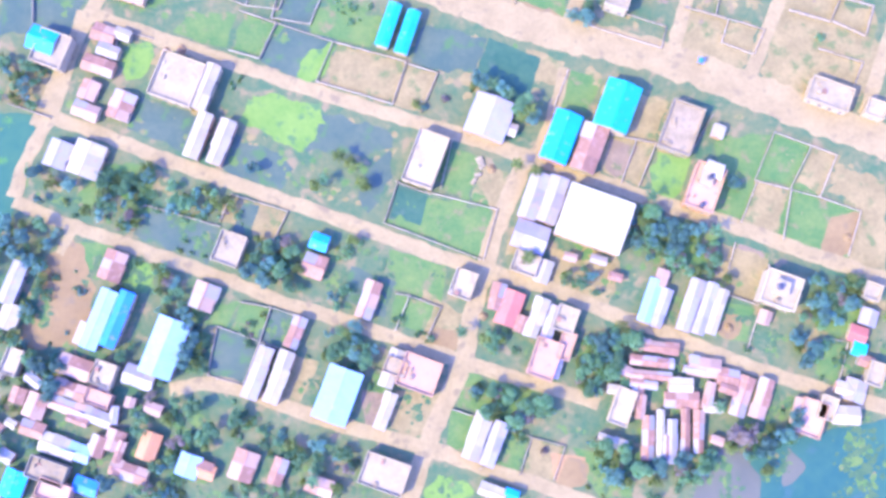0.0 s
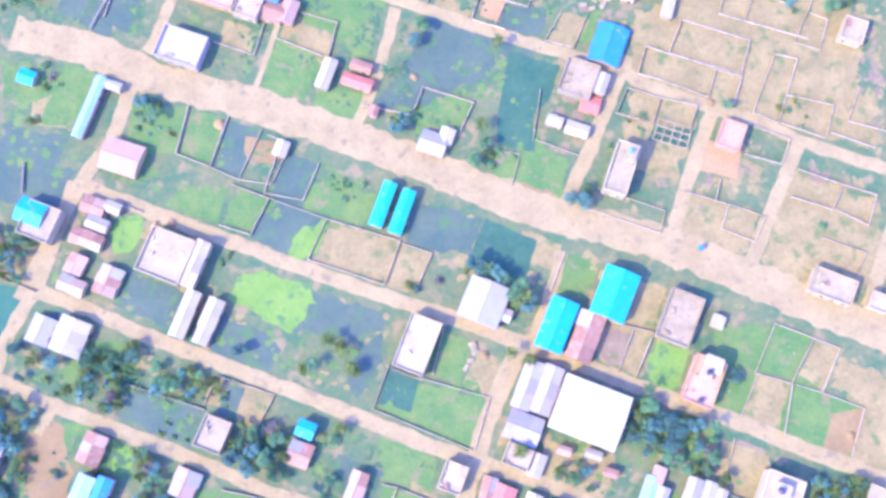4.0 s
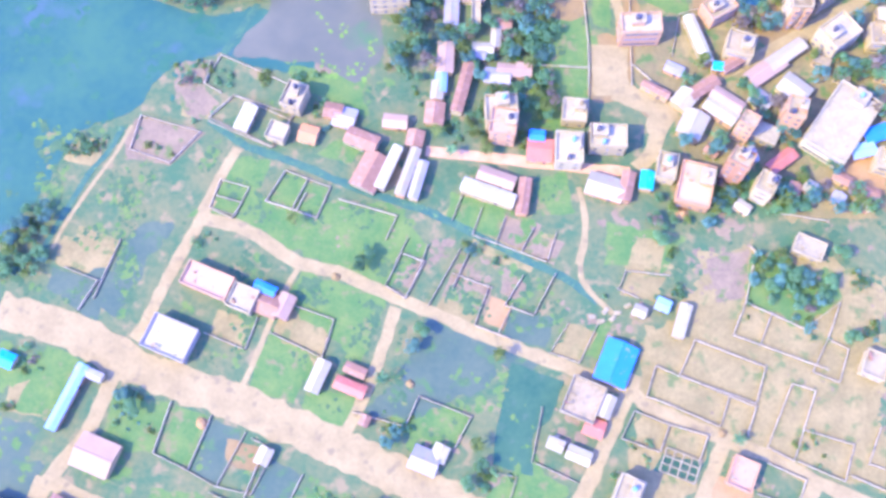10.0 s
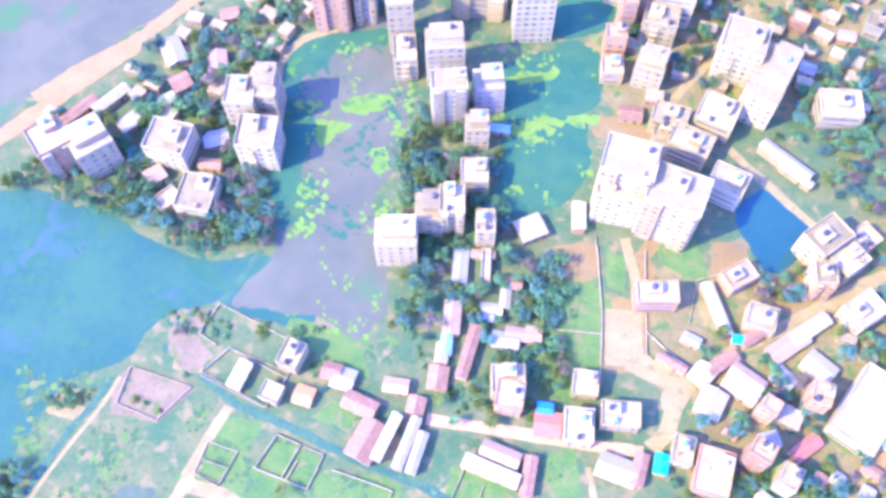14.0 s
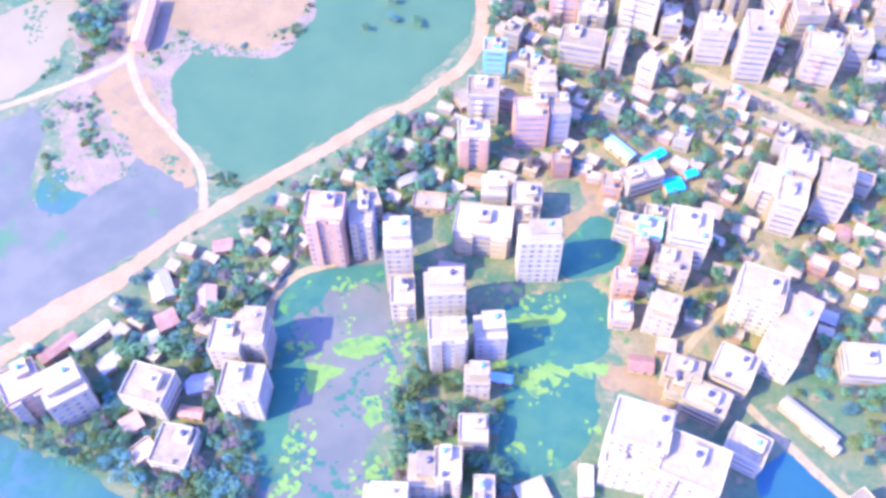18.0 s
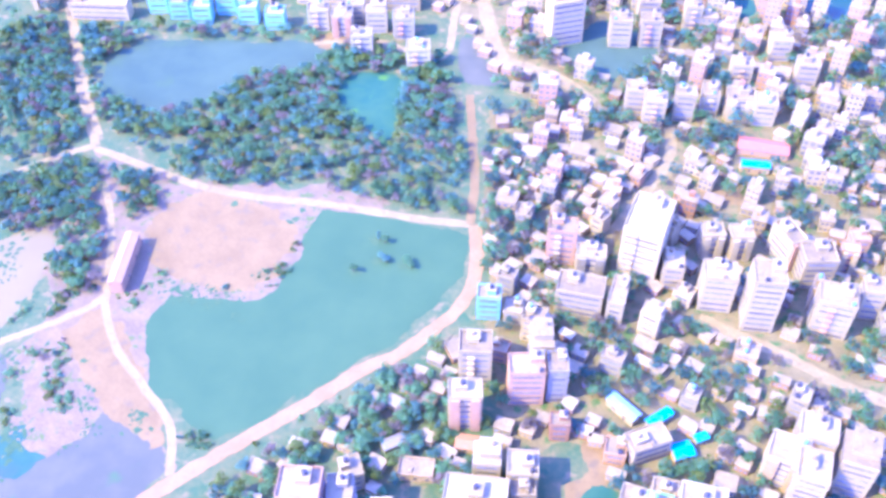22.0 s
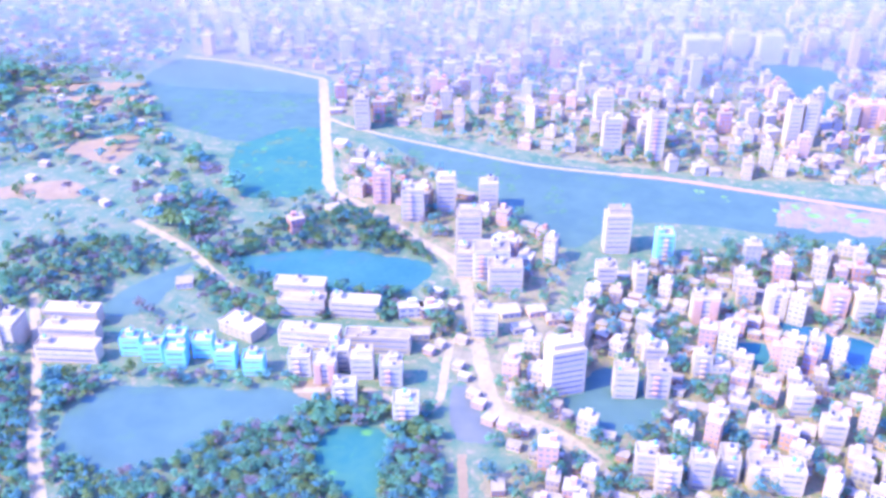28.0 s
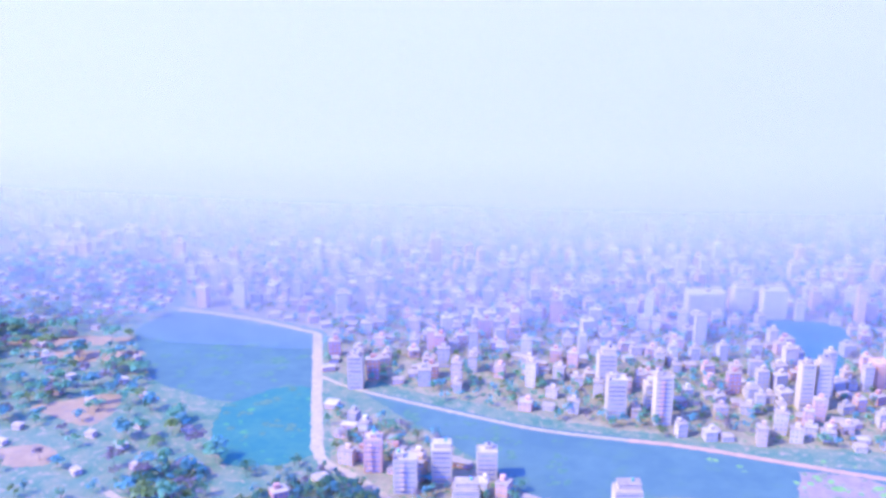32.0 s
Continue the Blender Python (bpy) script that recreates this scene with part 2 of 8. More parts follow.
LEVEL = {"weed": 0.11, "dry": 0.03, "tilled": 0.032, "lush": 0.035, "sand": 0.05, "sandred": 0.055, "wet": 0.045, "pit": 0.06, "algae": 0.065, "marsh": 0.025, "lakegrey": 0.04, "lakegreen": 0.07,
         "lakeblue": 0.08, "laketeal": 0.07, "lakepale": 0.07, "lakefar": 0.03, "townsoil": 0.004}
SHORT = {"weed": ("weed_island", "dark green floating weed island on the lake", "weeds"), "dry": ("bare_plot", "dry bare earth plot with sparse grass", "plot"), "tilled": ("tilled_plot", "brown tilled earth plot with sparse weeds", "plot"), "lush": ("grass_field", "green grassy plot of land", "field"),
         "sand": ("sand_yard", "pale dusty sand yard", "yard"), "sandred": ("brick_chip_yard", "orange brick-chip covered yard", "yard"),
         "wet": ("wet_plot", "dark waterlogged plot of mud", "plot"), "pit": ("flooded_pit", "dark flooded building pit", "water"),
         "algae": ("algae_pond", "pond covered with bright green algae", "water"), "marsh": ("marsh", "wide blue-green marsh with floating weeds", "water"),
         "lakegrey": ("water", "grey still lake with patches of weed", "water"), "lakegreen": ("water", "green still lake", "water"),
         "lakeblue": ("water", "dark blue pond", "water"), "laketeal": ("water", "teal pond with floating weed", "water"),
         "lakepale": ("water", "pale silty pond", "water"), "lakefar": ("water", "blue-grey lake in the distance", "water"), "townsoil": ("town_ground", "dusty bare earth between the town houses", "ground")}
lift = 0.0
SHEETS = []         # boxes and heights of the sheets laid so far


def clear_level(z, ring):
    """The first height from z on at which no overlapping sheet already lies."""
    xs, ys = [q[0] for q in ring], [q[1] for q in ring]
    x0, x1, y0, y1 = min(xs), max(xs), min(ys), max(ys)
    near = [h for a, b, c, d, h in SHEETS if a < x1 and b > x0 and c < y1 and d > y0]
    top = z + 0.006
    while z < top and any(abs(h - z) < 0.0004 for h in near):
        z += 0.0003
    SHEETS.append((x0, x1, y0, y1, z))
    return z


def patch(kind, *pts):
    """A sheet of land or water with an uneven outline, a little above the ground."""
    global lift
    size = max(max(p[0] for p in pts) - min(p[0] for p in pts), max(p[1] for p in pts) - min(p[1] for p in pts))
    water = kind in ("pit", "algae", "marsh") or kind.startswith("lake")
    step = max(1.0, size / 140)
    if (water and kind != "pit") or kind == "sand":
        ring = smooth_line(list(pts) + [pts[0]], step)[:-1]
    else:
        ring = [a + (b - a) * k / n for a, b in zip([np.array(p) for p in pts], [np.array(p) for p in pts[1:] + pts[:1]])
                for n in [max(1, int(np.hypot(*(b - a)) / step))] for k in range(n)]
    wob = 0.4 if kind in ("pit", "sandred") else min(3.0, size / 7) if kind == "algae" else min(2.2, size / 30) if water else min(5.0, size / 18)
    soft = max(4.0, size / 9)
    ring = [(q[0] + wob * noise.noise((q[0] / soft, q[1] / soft, 1)) + 0.5 * wob * noise.noise((q[0] / 3, q[1] / 3, 4)), q[1] + wob * noise.noise((q[0] / soft, q[1] / soft, 9)) + 0.5 * wob * noise.noise((q[0] / 3, q[1] / 3, 7))) for q in ring]
    if water:
        WATER.append((min(q[0] for q in ring), min(q[1] for q in ring), max(q[0] for q in ring), max(q[1] for q in ring), ring))
    lift = (lift + 0.0013) % 0.02
    bm = bmesh.new()
    z = clear_level(LEVEL[kind] + lift, ring)
    vs = [bm.verts.new((x, y, z)) for x, y in ring]
    face = bm.faces.new(vs)
    if face.normal.z < 0:
        face.normal_flip()
    bmesh.ops.triangulate(bm, faces=[face])
    bmesh.ops.recalc_face_normals(bm, faces=bm.faces)
    me = bpy.data.meshes.new(kind)
    bm.to_mesh(me)
    bm.free()
    me.materials.append(MATS[kind])
    name, label, category = SHORT[kind]
    return tagged(new(name, me), label, category, kind="structure")


def road(width, kind, *pts):
    """A road ribbon with ragged edges."""
    global lift
    line = smooth_line(pts, 1.6 if width < 14 else 4)
    STREETS.extend((*a, *b, width / 2) for a, b in zip(pts, pts[1:]))
    lift = (lift + 0.0013) % 0.02
    v, f = [], []
    for i, q in enumerate(line):
        d = line[min(i + 1, len(line) - 1)] - line[max(i - 1, 0)]
        d = d / (np.hypot(*d) + 1e-9)
        nrm = np.array((-d[1], d[0]))
        for s in (-1, -0.3, 0.3, 1):
            w = width / 2 * s
            if abs(s) == 1:
                w *= 1 + 0.28 * noise.noise((q[0] / 4, q[1] / 4, s * 5)) + 0.12 * noise.noise((q[0], q[1], s * 3))
            v.append((q[0] + nrm[0] * w, q[1] + nrm[1] * w, 0.10 + lift))
    for i in range(len(line) - 1):
        for k in range(3):
            a = i * 4 + k
            f.append((a, a + 4, a + 5, a + 1))
    what = {"dirt": "dusty pale earth road with ragged edges", "brickroad": "narrow reddish brick-paved lane", "sand": "raised sandy embankment road", "sandred": "raised reddish sand embankment road beside the lake", "ditch": "narrow dark green overgrown drainage ditch", "asphalt": "worn grey town road with dusty edges"}
    me = mesh_of("road", v, [q[::-1] for q in f], kind)
    return tagged(new("road", me), what[kind], "road", kind="structure")


# ---- plot walls ----
def plot_wall(*pts):
    """A boundary wall of plastered brick: panels, a coping on each, and pillars at the corners."""
    x, y = pts[0]
    thing = base("plot_wall", x, y, 0, "low plastered brick boundary wall round a plot", "wall", "plot boundary walls")
    h = rnd.uniform(0.7, 1.2)
    for (ax, ay), (bx, by) in zip(pts, pts[1:]):
        d = math.hypot(bx - ax, by - ay)
        turn = math.degrees(math.atan2(by - ay, bx - ax))
        m = pose(ax - x, ay - y, 0, 0, 0, turn)
        panel = piece("panel", boxes("panel", [(0, -0.06, 0, d, 0.06, h)] + [(k * d / max(1, round(d / 3)) - 0.1, -0.1, 0, k * d / max(1, round(d / 3)) + 0.1, 0.1, h + 0.04) for k in range(max(1, round(d / 3)) + 1)], "mortar"), thing, m)
        piece("coping", boxes("coping", [(0, -0.1, h, d, 0.1, h + 0.06)], "mortar"), panel)
    return thing


# ---- houses ----
WORD = {"white": "off-white", "whitebright": "bright white", "grey": "grey", "lilac": "greyish-lilac", "rust": "rust-brown", "red": "red", "pink": "faded pink", "orange": "orange",
        "cyan": "cyan-blue", "blue": "blue", "skyblue": "pale blue", "teal": "teal-green", "brick": "bare brick", "cream": "cream", "aqua": "pale aqua", "green": "green", "tan": "tan"}


def tin_house(x, y, w, d, h, rot, colour):
    """A shed or house under a ribbed sheet-metal gable roof."""
    take(x, y, 0.42 * math.hypot(w, d))
    thing = base("tin_house", x, y, rot, f"{WORD[colour]} sheet-metal roofed low house with plastered walls", "house", "sheet-metal roofed houses")
    along = w >= d
    L, S = (w, d) if along else (d, w)
    turn = pose(0, 0, 0, 0, 0, 0 if along else 90)
    rise = min(1.6, 0.16 * S)
    eave = max(2.0, h - rise)
    o = 0.25
    wall = rnd.choice(("white", "pink", "grey", "brick", "tan"))
    v = [(-L / 2 + o, -S / 2 + o, 0), (L / 2 - o, -S / 2 + o, 0), (L / 2 - o, S / 2 - o, 0), (-L / 2 + o, S / 2 - o, 0)]
    v += [(a, b, eave) for a, b, c in v] + [(-L / 2 + o, 0, eave + rise - 0.1), (L / 2 - o, 0, eave + rise - 0.1)]
    piece("wall", mesh_of("wall", v, [(0, 1, 5, 4), (1, 2, 6, 9, 5), (2, 3, 7, 6), (3, 0, 4, 8, 7)], "wall_" + wall), thing, turn)
    n = max(3, int(L / 0.45))
    cuts = max(1, min(3, int(L / 3))) if y < 110 and colour in ("rust", "pink", "grey", "lilac", "white", "red") else 1
    marks = [round(n * k / cuts) for k in range(cuts + 1)]
    for side in (-1, 1):
        for first, last in zip(marks, marks[1:]):
            rv, rf = [], []
            lap = rnd.uniform(0, 0.035)
            reach = S / 2 + 0.15 + (rnd.uniform(-0.25, 0.2) if cuts > 1 else 0)
            for i in range(first, last + 1):
                u = -L / 2 + L * i / n
                z = lap + (0.045 if i % 2 else 0.0)
                sag = 0.05 * noise.noise((x + u, y + side, 2))
                rv += [(u, 0, eave + rise + z), (u, side * reach, eave - 0.06 + z + sag)]
            for i in range(last - first):
                q = (2 * i, 2 * i + 1, 2 * i + 3, 2 * i + 2)
                rf.append(q if side < 0 else q[::-1])
            piece("roof_sheet", mesh_of("roof_sheet", rv, rf, "tin_" + (rnd.choice(("rust", "pink", "grey", colour, colour)) if cuts > 1 and colour in ("rust", "pink") else colour)), thing, turn)
    piece("ridge_cap", boxes("ridge_cap", [(-L / 2, -0.22, eave + rise + 0.02, L / 2, 0.22, eave + rise + 0.09)], "tin_" + colour), thing, turn)
    if L > 8:
        piece("window", WINDOW, thing, turn @ pose(-L * 0.2, -S / 2 + o, 1.1))
    piece("door", DOOR, thing, turn @ pose(L * 0.18, -S / 2 + o, 0))
    return thing


WINDOW = boxes("window", [(-0.6, -0.06, 0.0, 0.6, 0.02, 1.3), (-0.7, -0.1, -0.1, 0.7, 0.02, 0.0), (-0.7, -0.1, 1.3, 0.7, 0.02, 1.38), (-0.04, -0.09, 0, 0.04, 0.02, 1.3)], "glass_dark", "roof_pale")
for k, poly in enumerate(WINDOW.polygons):
    poly.material_index = 0 if k < 6 else 1
DOOR = boxes("door", [(-0.5, -0.06, 0, 0.5, 0.02, 2.05), (-0.6, -0.1, 2.05, 0.6, 0.02, 2.15)], "bark")


def tank_mesh(name, r, h, m):
    bm = bmesh.new()
    bmesh.ops.create_cone(bm, cap_ends=True, segments=12, radius1=r, radius2=r, depth=h, matrix=Matrix.Translation((0, 0, h / 2)))
    bmesh.ops.create_cone(bm, cap_ends=True, segments=12, radius1=r, radius2=r * 0.35, depth=h * 0.25, matrix=Matrix.Translation((0, 0, h * 1.12)))
    me = bpy.data.meshes.new(name)
    bm.to_mesh(me)
    bm.free()
    me.materials.append(MATS[m])
    return me


TANKS = [tank_mesh("water_tank", 0.75, 1.5, "tank_black"), tank_mesh("water_tank", 0.7, 1.3, "roof_slab"), tank_mesh("water_tank", 0.75, 1.5, "tank_blue"), tank_mesh("water_tank", 0.9, 1.2, "tank_black")]


def rooftop(thing, w, d, z, rail, seed):
    """Parapet, stair head, water tank and odds on a flat roof."""
    r = random.Random(seed)
    p = 0.22
    piece("parapet", boxes("parapet", [(-w / 2, -d / 2, z, w / 2, -d / 2 + p, z + 0.9), (-w / 2, d / 2 - p, z, w / 2, d / 2, z + 0.9), (-w / 2, -d / 2 + p, z, -w / 2 + p, d / 2 - p, z + 0.9), (w / 2 - p, -d / 2 + p, z, w / 2, d / 2 - p, z + 0.9)], rail), thing)
    if w > 5 and d > 5 and z > 5:
        sw, sd = min(4.2, w * 0.36), min(4.8, d * 0.4)
        sx, sy = r.uniform(-w / 2 + sw / 2 + 0.4, w / 2 - sw / 2 - 0.4), r.uniform(0, d / 2 - sd / 2 - 0.4)
        head = piece("stair_head", boxes("stair_head", [(sx - sw / 2, sy - sd / 2, z, sx + sw / 2, sy + sd / 2, z + 2.5)], rail), thing)
        piece("slab", boxes("slab", [(sx - sw / 2 - 0.3, sy - sd / 2 - 0.3, z + 2.5, sx + sw / 2 + 0.3, sy + sd / 2 + 0.3, z + 2.68)], "roof_pale"), head)
        piece("water_tank", r.choice(TANKS), head, pose(sx + r.uniform(-0.8, 0.8), sy, z + 2.68))
        if r.random() < 0.5:
            piece("water_tank", r.choice(TANKS), thing, pose(r.uniform(-w / 2 + 1.2, w / 2 - 1.2), -d / 2 + 1.4, z))


def flat_house(x, y, w, d, h, rot, colour):
    """A one- to three-storey house with a concrete roof."""
    take(x, y, 0.42 * math.hypot(w, d))
    thing = base("flat_roof_house", x, y, rot, f"{WORD[colour]} plastered house with a flat concrete roof", "house", "flat-roofed houses")
    z = h - 0.9 if h > 4 else h - 0.5
    skin = "roof_pale" if colour in ("white", "whitebright") else ("wall_" + colour if colour in ("red", "pink", "brick", "lilac") else "roof_slab")
    piece("wall", boxes("wall", [(-w / 2 + 0.15, -d / 2 + 0.15, 0, w / 2 - 0.15, d / 2 - 0.15, z - 0.25)], "wall_" + colour), thing)
    piece("roof", boxes("roof", [(-w / 2 - 0.1, -d / 2 - 0.1, z - 0.25, w / 2 + 0.1, d / 2 + 0.1, z)], skin), thing)
    r = random.Random(int(x * 5 + y * 11))
    if h <= 6 and min(w, d) > 6:
        for k in range(r.randint(2, 4)):
            u, v = r.uniform(-0.42, -0.1) * w, r.uniform(-0.4, 0.4) * d
            a, b = r.uniform(0.4, 1.3), r.uniform(0.4, 1.5)
            piece(r.choice(("roof_box", "low_partition", "roof_hatch")), boxes("roof_box", [(u - a / 2, v - b / 2, z, u + a / 2, v + b / 2, z + r.uniform(0.3, 1.1))], r.choice((skin, "roof_slab", "mortar", "tin_rust"))), thing)
    rooftop(thing, w, d, z, "wall_" + colour, int(x * 31 + y * 17))
    for s in range(max(1, int(z / 3))):
        for k in range(max(1, int(w / 3.2))):
            piece("window", WINDOW, thing, pose(-w / 2 + (k + 0.5) * w / max(1, int(w / 3.2)), -d / 2 + 0.15, 1.0 + 3 * s))
    return thing


def storeyed(name, x0, y0, x1, y1, storeys, top, mat):
    """One closed wall shell with a ledge at every floor."""
    rings = [(0, 0)]
    for k in range(1, storeys):
        rings += [(0, 3 * k - 0.2), (0.13, 3 * k - 0.2), (0.13, 3 * k - 0.03), (0, 3 * k - 0.03)]
    rings.append((0, top))
    v, f = [], []
    for e, z in rings:
        v += [(x0 - e, y0 - e, z), (x1 + e, y0 - e, z), (x1 + e, y1 + e, z), (x0 - e, y1 + e, z)]
    for k in range(len(rings) - 1):
        for i in range(4):
            f.append((4 * k + i, 4 * k + (i + 1) % 4, 4 * k + 4 + (i + 1) % 4, 4 * k + 4 + i))
    n = len(v)
    f += [(3, 2, 1, 0), (n - 4, n - 3, n - 2, n - 1)]
    return mesh_of(name, v, f, mat)


ACCENT = ("pink", "brick", "cream", "white", "tan", "grey", "white")


def tower(x, y, w, d, storeys, rot, colour):
    """A block of flats: a wall shell with floor ledges, projecting bays or balconies, windows, and a roof with its stair head and tanks."""
    take(x, y, 0.42 * math.hypot(w, d))
    r = random.Random(int(x * 13 + y * 7))
    z = 3.0 * storeys + r.uniform(-0.2, 0.2)
    style = r.choice(("bays", "balconies", "setback", "plain")) if storeys > 3 else "plain"
    note = {"bays": "projecting bays", "balconies": "a column of balconies", "setback": "a set-back top floor", "plain": "plain rendered walls"}[style]
    thing = base("apartment_block", x, y, rot, f"{WORD[colour]} {storeys}-storey apartment block with {note}", "apartment building", "apartment blocks")
    near = y < 375 and storeys > 3
    bay, nd = max(1, round(w / 3.0)), max(1, round(d / 3.0))
    side = 1 if x < 0 else -1
    skin = "wall_" + colour
    flat = "roof_pale" if r.random() < 0.55 else "roof_slab"
    piece("wall", storeyed("wall", -w / 2, -d / 2, w / 2, d / 2, storeys, z - 0.2, skin), thing)
    piece("roof", boxes("roof", [(-w / 2 - 0.15, -d / 2 - 0.15, z - 0.2, w / 2 + 0.15, d / 2 + 0.15, z)], flat), thing)
    if style == "setback":
        e = r.uniform(0.1, 0.3)
        top = piece("upper_floor", boxes("upper_floor", [(-w / 2 + e * w, -d / 2 + 0.3 * d, z, w / 2 - 0.5, d / 2 - 0.4, z + 2.8)], skin), thing)
        piece("slab", boxes("slab", [(-w / 2 + e * w - 0.3, -d / 2 + 0.3 * d - 0.3, z + 2.8, w / 2 - 0.2, d / 2 - 0.1, z + 3.0)], flat), top)
        p = 0.22
        piece("parapet", boxes("parapet", [(-w / 2, -d / 2, z, w / 2, -d / 2 + p, z + 0.9)], skin), thing)
        piece("water_tank", r.choice(TANKS), top, pose(w * 0.2, d * 0.2, z + 3.0))
    else:
        rooftop(thing, w, d, z, skin, int(x * 31 + y * 17))
    accent = "wall_" + r.choice(ACCENT)
    if style == "bays":
        for u in (-w * 0.3, w * 0.3):
            piece("bay", storeyed("bay", u - w * 0.14, -d / 2 - 1.1, u + w * 0.14, -d / 2 + 0.1, storeys, z - 0.3, accent), thing)
    us = [-w / 2 + (k + 0.5) * w / bay for k in range(bay)]
    vs = [-d / 2 + (k + 0.5) * d / nd for k in range(nd)]
    for s in range(storeys):
        zf = 3.0 * s
        if near:
            for u in us:
                out = 1.1 if style == "bays" and abs(abs(u) - w * 0.3) < w * 0.12 else 0.0
                piece("window", WINDOW, thing, pose(u, -d / 2 - out, zf + 0.9))
        else:
            piece("window_band", boxes("window_band", [(-w / 2 + 1.2, -d / 2 - 0.05, zf + 1.1, w / 2 - 1.2, -d / 2 + 0.1, zf + 2.0)], "glass_dark"), thing)
        if y < 600 and storeys > 2:
            sx = side * w / 2
            if y < 300:
                for v in vs:
                    piece("window", WINDOW, thing, pose(sx, v, zf + 0.9, 0, 0, 90 * side))
            else:
                piece("window_band", boxes("window_band", [(sx - 0.06, -d / 2 + 1.3, zf + 1.1, sx + 0.06, d / 2 - 1.3, zf + 2.0)], "glass_dark"), thing)
        if style == "balconies" and bay > 2 and s:
            u = us[1]
            piece("balcony", boxes("balcony", [(u - 1.3, -d / 2 - 1.2, zf - 0.1, u + 1.3, -d / 2, zf + 0.9)], accent), thing)
    return thing


# ---- plants ----
def sprays(v, f, c, radius, n, size, r, flat=0.75):
    """Leaf sprays: small bent leaves thrown round the lumps of a crown."""
    lumps = [(c[0] + radius * r.uniform(-0.55, 0.55), c[1] + radius * r.uniform(-0.55, 0.55), c[2] + radius * flat * r.uniform(-0.5, 0.6), radius * r.uniform(0.32, 0.55)) for _ in range(7)]
    for i in range(n):
        lx, ly, lz, lr = lumps[i % 7]
        q = Vector((r.gauss(0, 1), r.gauss(0, 1), r.gauss(0.25, 1))).normalized() * lr * r.uniform(0.7, 1.05)
        p = Vector((lx, ly, lz)) + Vector((q.x, q.y, q.z * flat))
        nrm = (q.normalized() + Vector((r.uniform(-0.6, 0.6), r.uniform(-0.6, 0.6), r.uniform(0.3, 1.5)))).normalized()
        a = nrm.orthogonal().normalized() * size * r.uniform(0.6, 1.2)
        b = nrm.cross(a).normalized() * size * r.uniform(0.4, 0.9)
        k = len(v)
        v += [tuple(p - a), tuple(p - b * 0.8 + nrm * 0.1 * size), tuple(p + a - nrm * 0.2 * size), tuple(p + b)]
        f.append((k, k + 1, k + 2, k + 3))


def limb(v, f, a, b, ra, rb, n=6):
    a, b = Vector(a), Vector(b)
    w = (b - a).normalized()
    s = w.orthogonal().normalized()
    t = w.cross(s)
    k = len(v)
    for c, q in ((a, ra), (b, rb)):
        v += [tuple(c + q * (s * math.cos(i * math.tau / n) + t * math.sin(i * math.tau / n))) for i in range(n)]
    f += [(k + i, k + (i + 1) % n, k + n + (i + 1) % n, k + n + i) for i in range(n)]


def tree_meshes(seed, leaf, count, size):
    r = random.Random(seed)
    tv, tf = [], []
    limb(tv, tf, (0, 0, 0), (0.1, 0.05, 2.6), 0.28, 0.18)
    for k in range(6):
        a = k * math.tau / 6 + r.uniform(-0.4, 0.4)
        limb(tv, tf, (0.1, 0.05, 2.2 + 0.12 * k), (1.7 * math.cos(a), 1.7 * math.sin(a), 4.0 + r.uniform(-0.4, 0.8)), 0.11, 0.04, 5)
    cv, cf = [], []
    sprays(cv, cf, (0, 0, 4.9), 3.2, count, size, r)
    return mesh_of("trunk", tv, tf, "bark"), mesh_of("crown", cv, cf, leaf)


TREES = {"tree": [tree_meshes(s, m, 420, 0.5) for s, m in ((1, "leaf_dark"), (2, "leaf_mid"), (3, "leaf_mid"), (4, "leaf_dark"))],
         "yellow": [tree_meshes(5, "leaf_yellow", 380, 0.48), tree_meshes(6, "leaf_yellow", 360, 0.48)], "dry": [tree_meshes(8, "leaf_dry", 160, 0.4)]}


def palm_meshes(seed):
    r = random.Random(seed)
    tv, tf = [], []
    limb(tv, tf, (0, 0, 0), (0.4, 0.1, 3.5), 0.2, 0.15)
    limb(tv, tf, (0.4, 0.1, 3.5), (0.7, 0.3, 7.0), 0.15, 0.11)
    cv, cf = [], []
    for k in range(15):
        a = k * math.tau / 15 + r.uniform(-0.15, 0.15)
        up = r.uniform(-0.2, 1.0)
        for s in range(5):
            u0, u1 = s * 0.62, (s + 1) * 0.62
            w0, w1 = 0.42 * (1 - (s / 5) ** 2), 0.42 * (1 - ((s + 1) / 5) ** 2) + 0.02
            z0, z1 = up * u0 - 0.18 * u0 * u0, up * u1 - 0.18 * u1 * u1
            ca, sa = math.cos(a), math.sin(a)
            for e in (-1, 1):
                i = len(cv)
                cv += [(0.7 + ca * u0, 0.3 + sa * u0, 7 + z0), (0.7 + ca * u1, 0.3 + sa * u1, 7 + z1), (0.7 + ca * u1 - e * sa * w1, 0.3 + sa * u1 + e * ca * w1, 7 + z1 - 0.22), (0.7 + ca * u0 - e * sa * w0, 0.3 + sa * u0 + e * ca * w0, 7 + z0 - 0.22)]
                cf.append((i, i + 1, i + 2, i + 3))
    return mesh_of("trunk", tv, tf, "bark"), mesh_of("crown", cv, cf, "leaf_yellow" if seed % 2 else "leaf_mid")


TREES["palm"] = [palm_meshes(11), palm_meshes(12)]
TREE_WORD = {"tree": "leafy dark green tree with a broad uneven crown", "yellow": "yellow-green leafy tree with a loose crown", "dry": "sparse brown half-bare tree", "palm": "coconut palm with drooping fronds"}


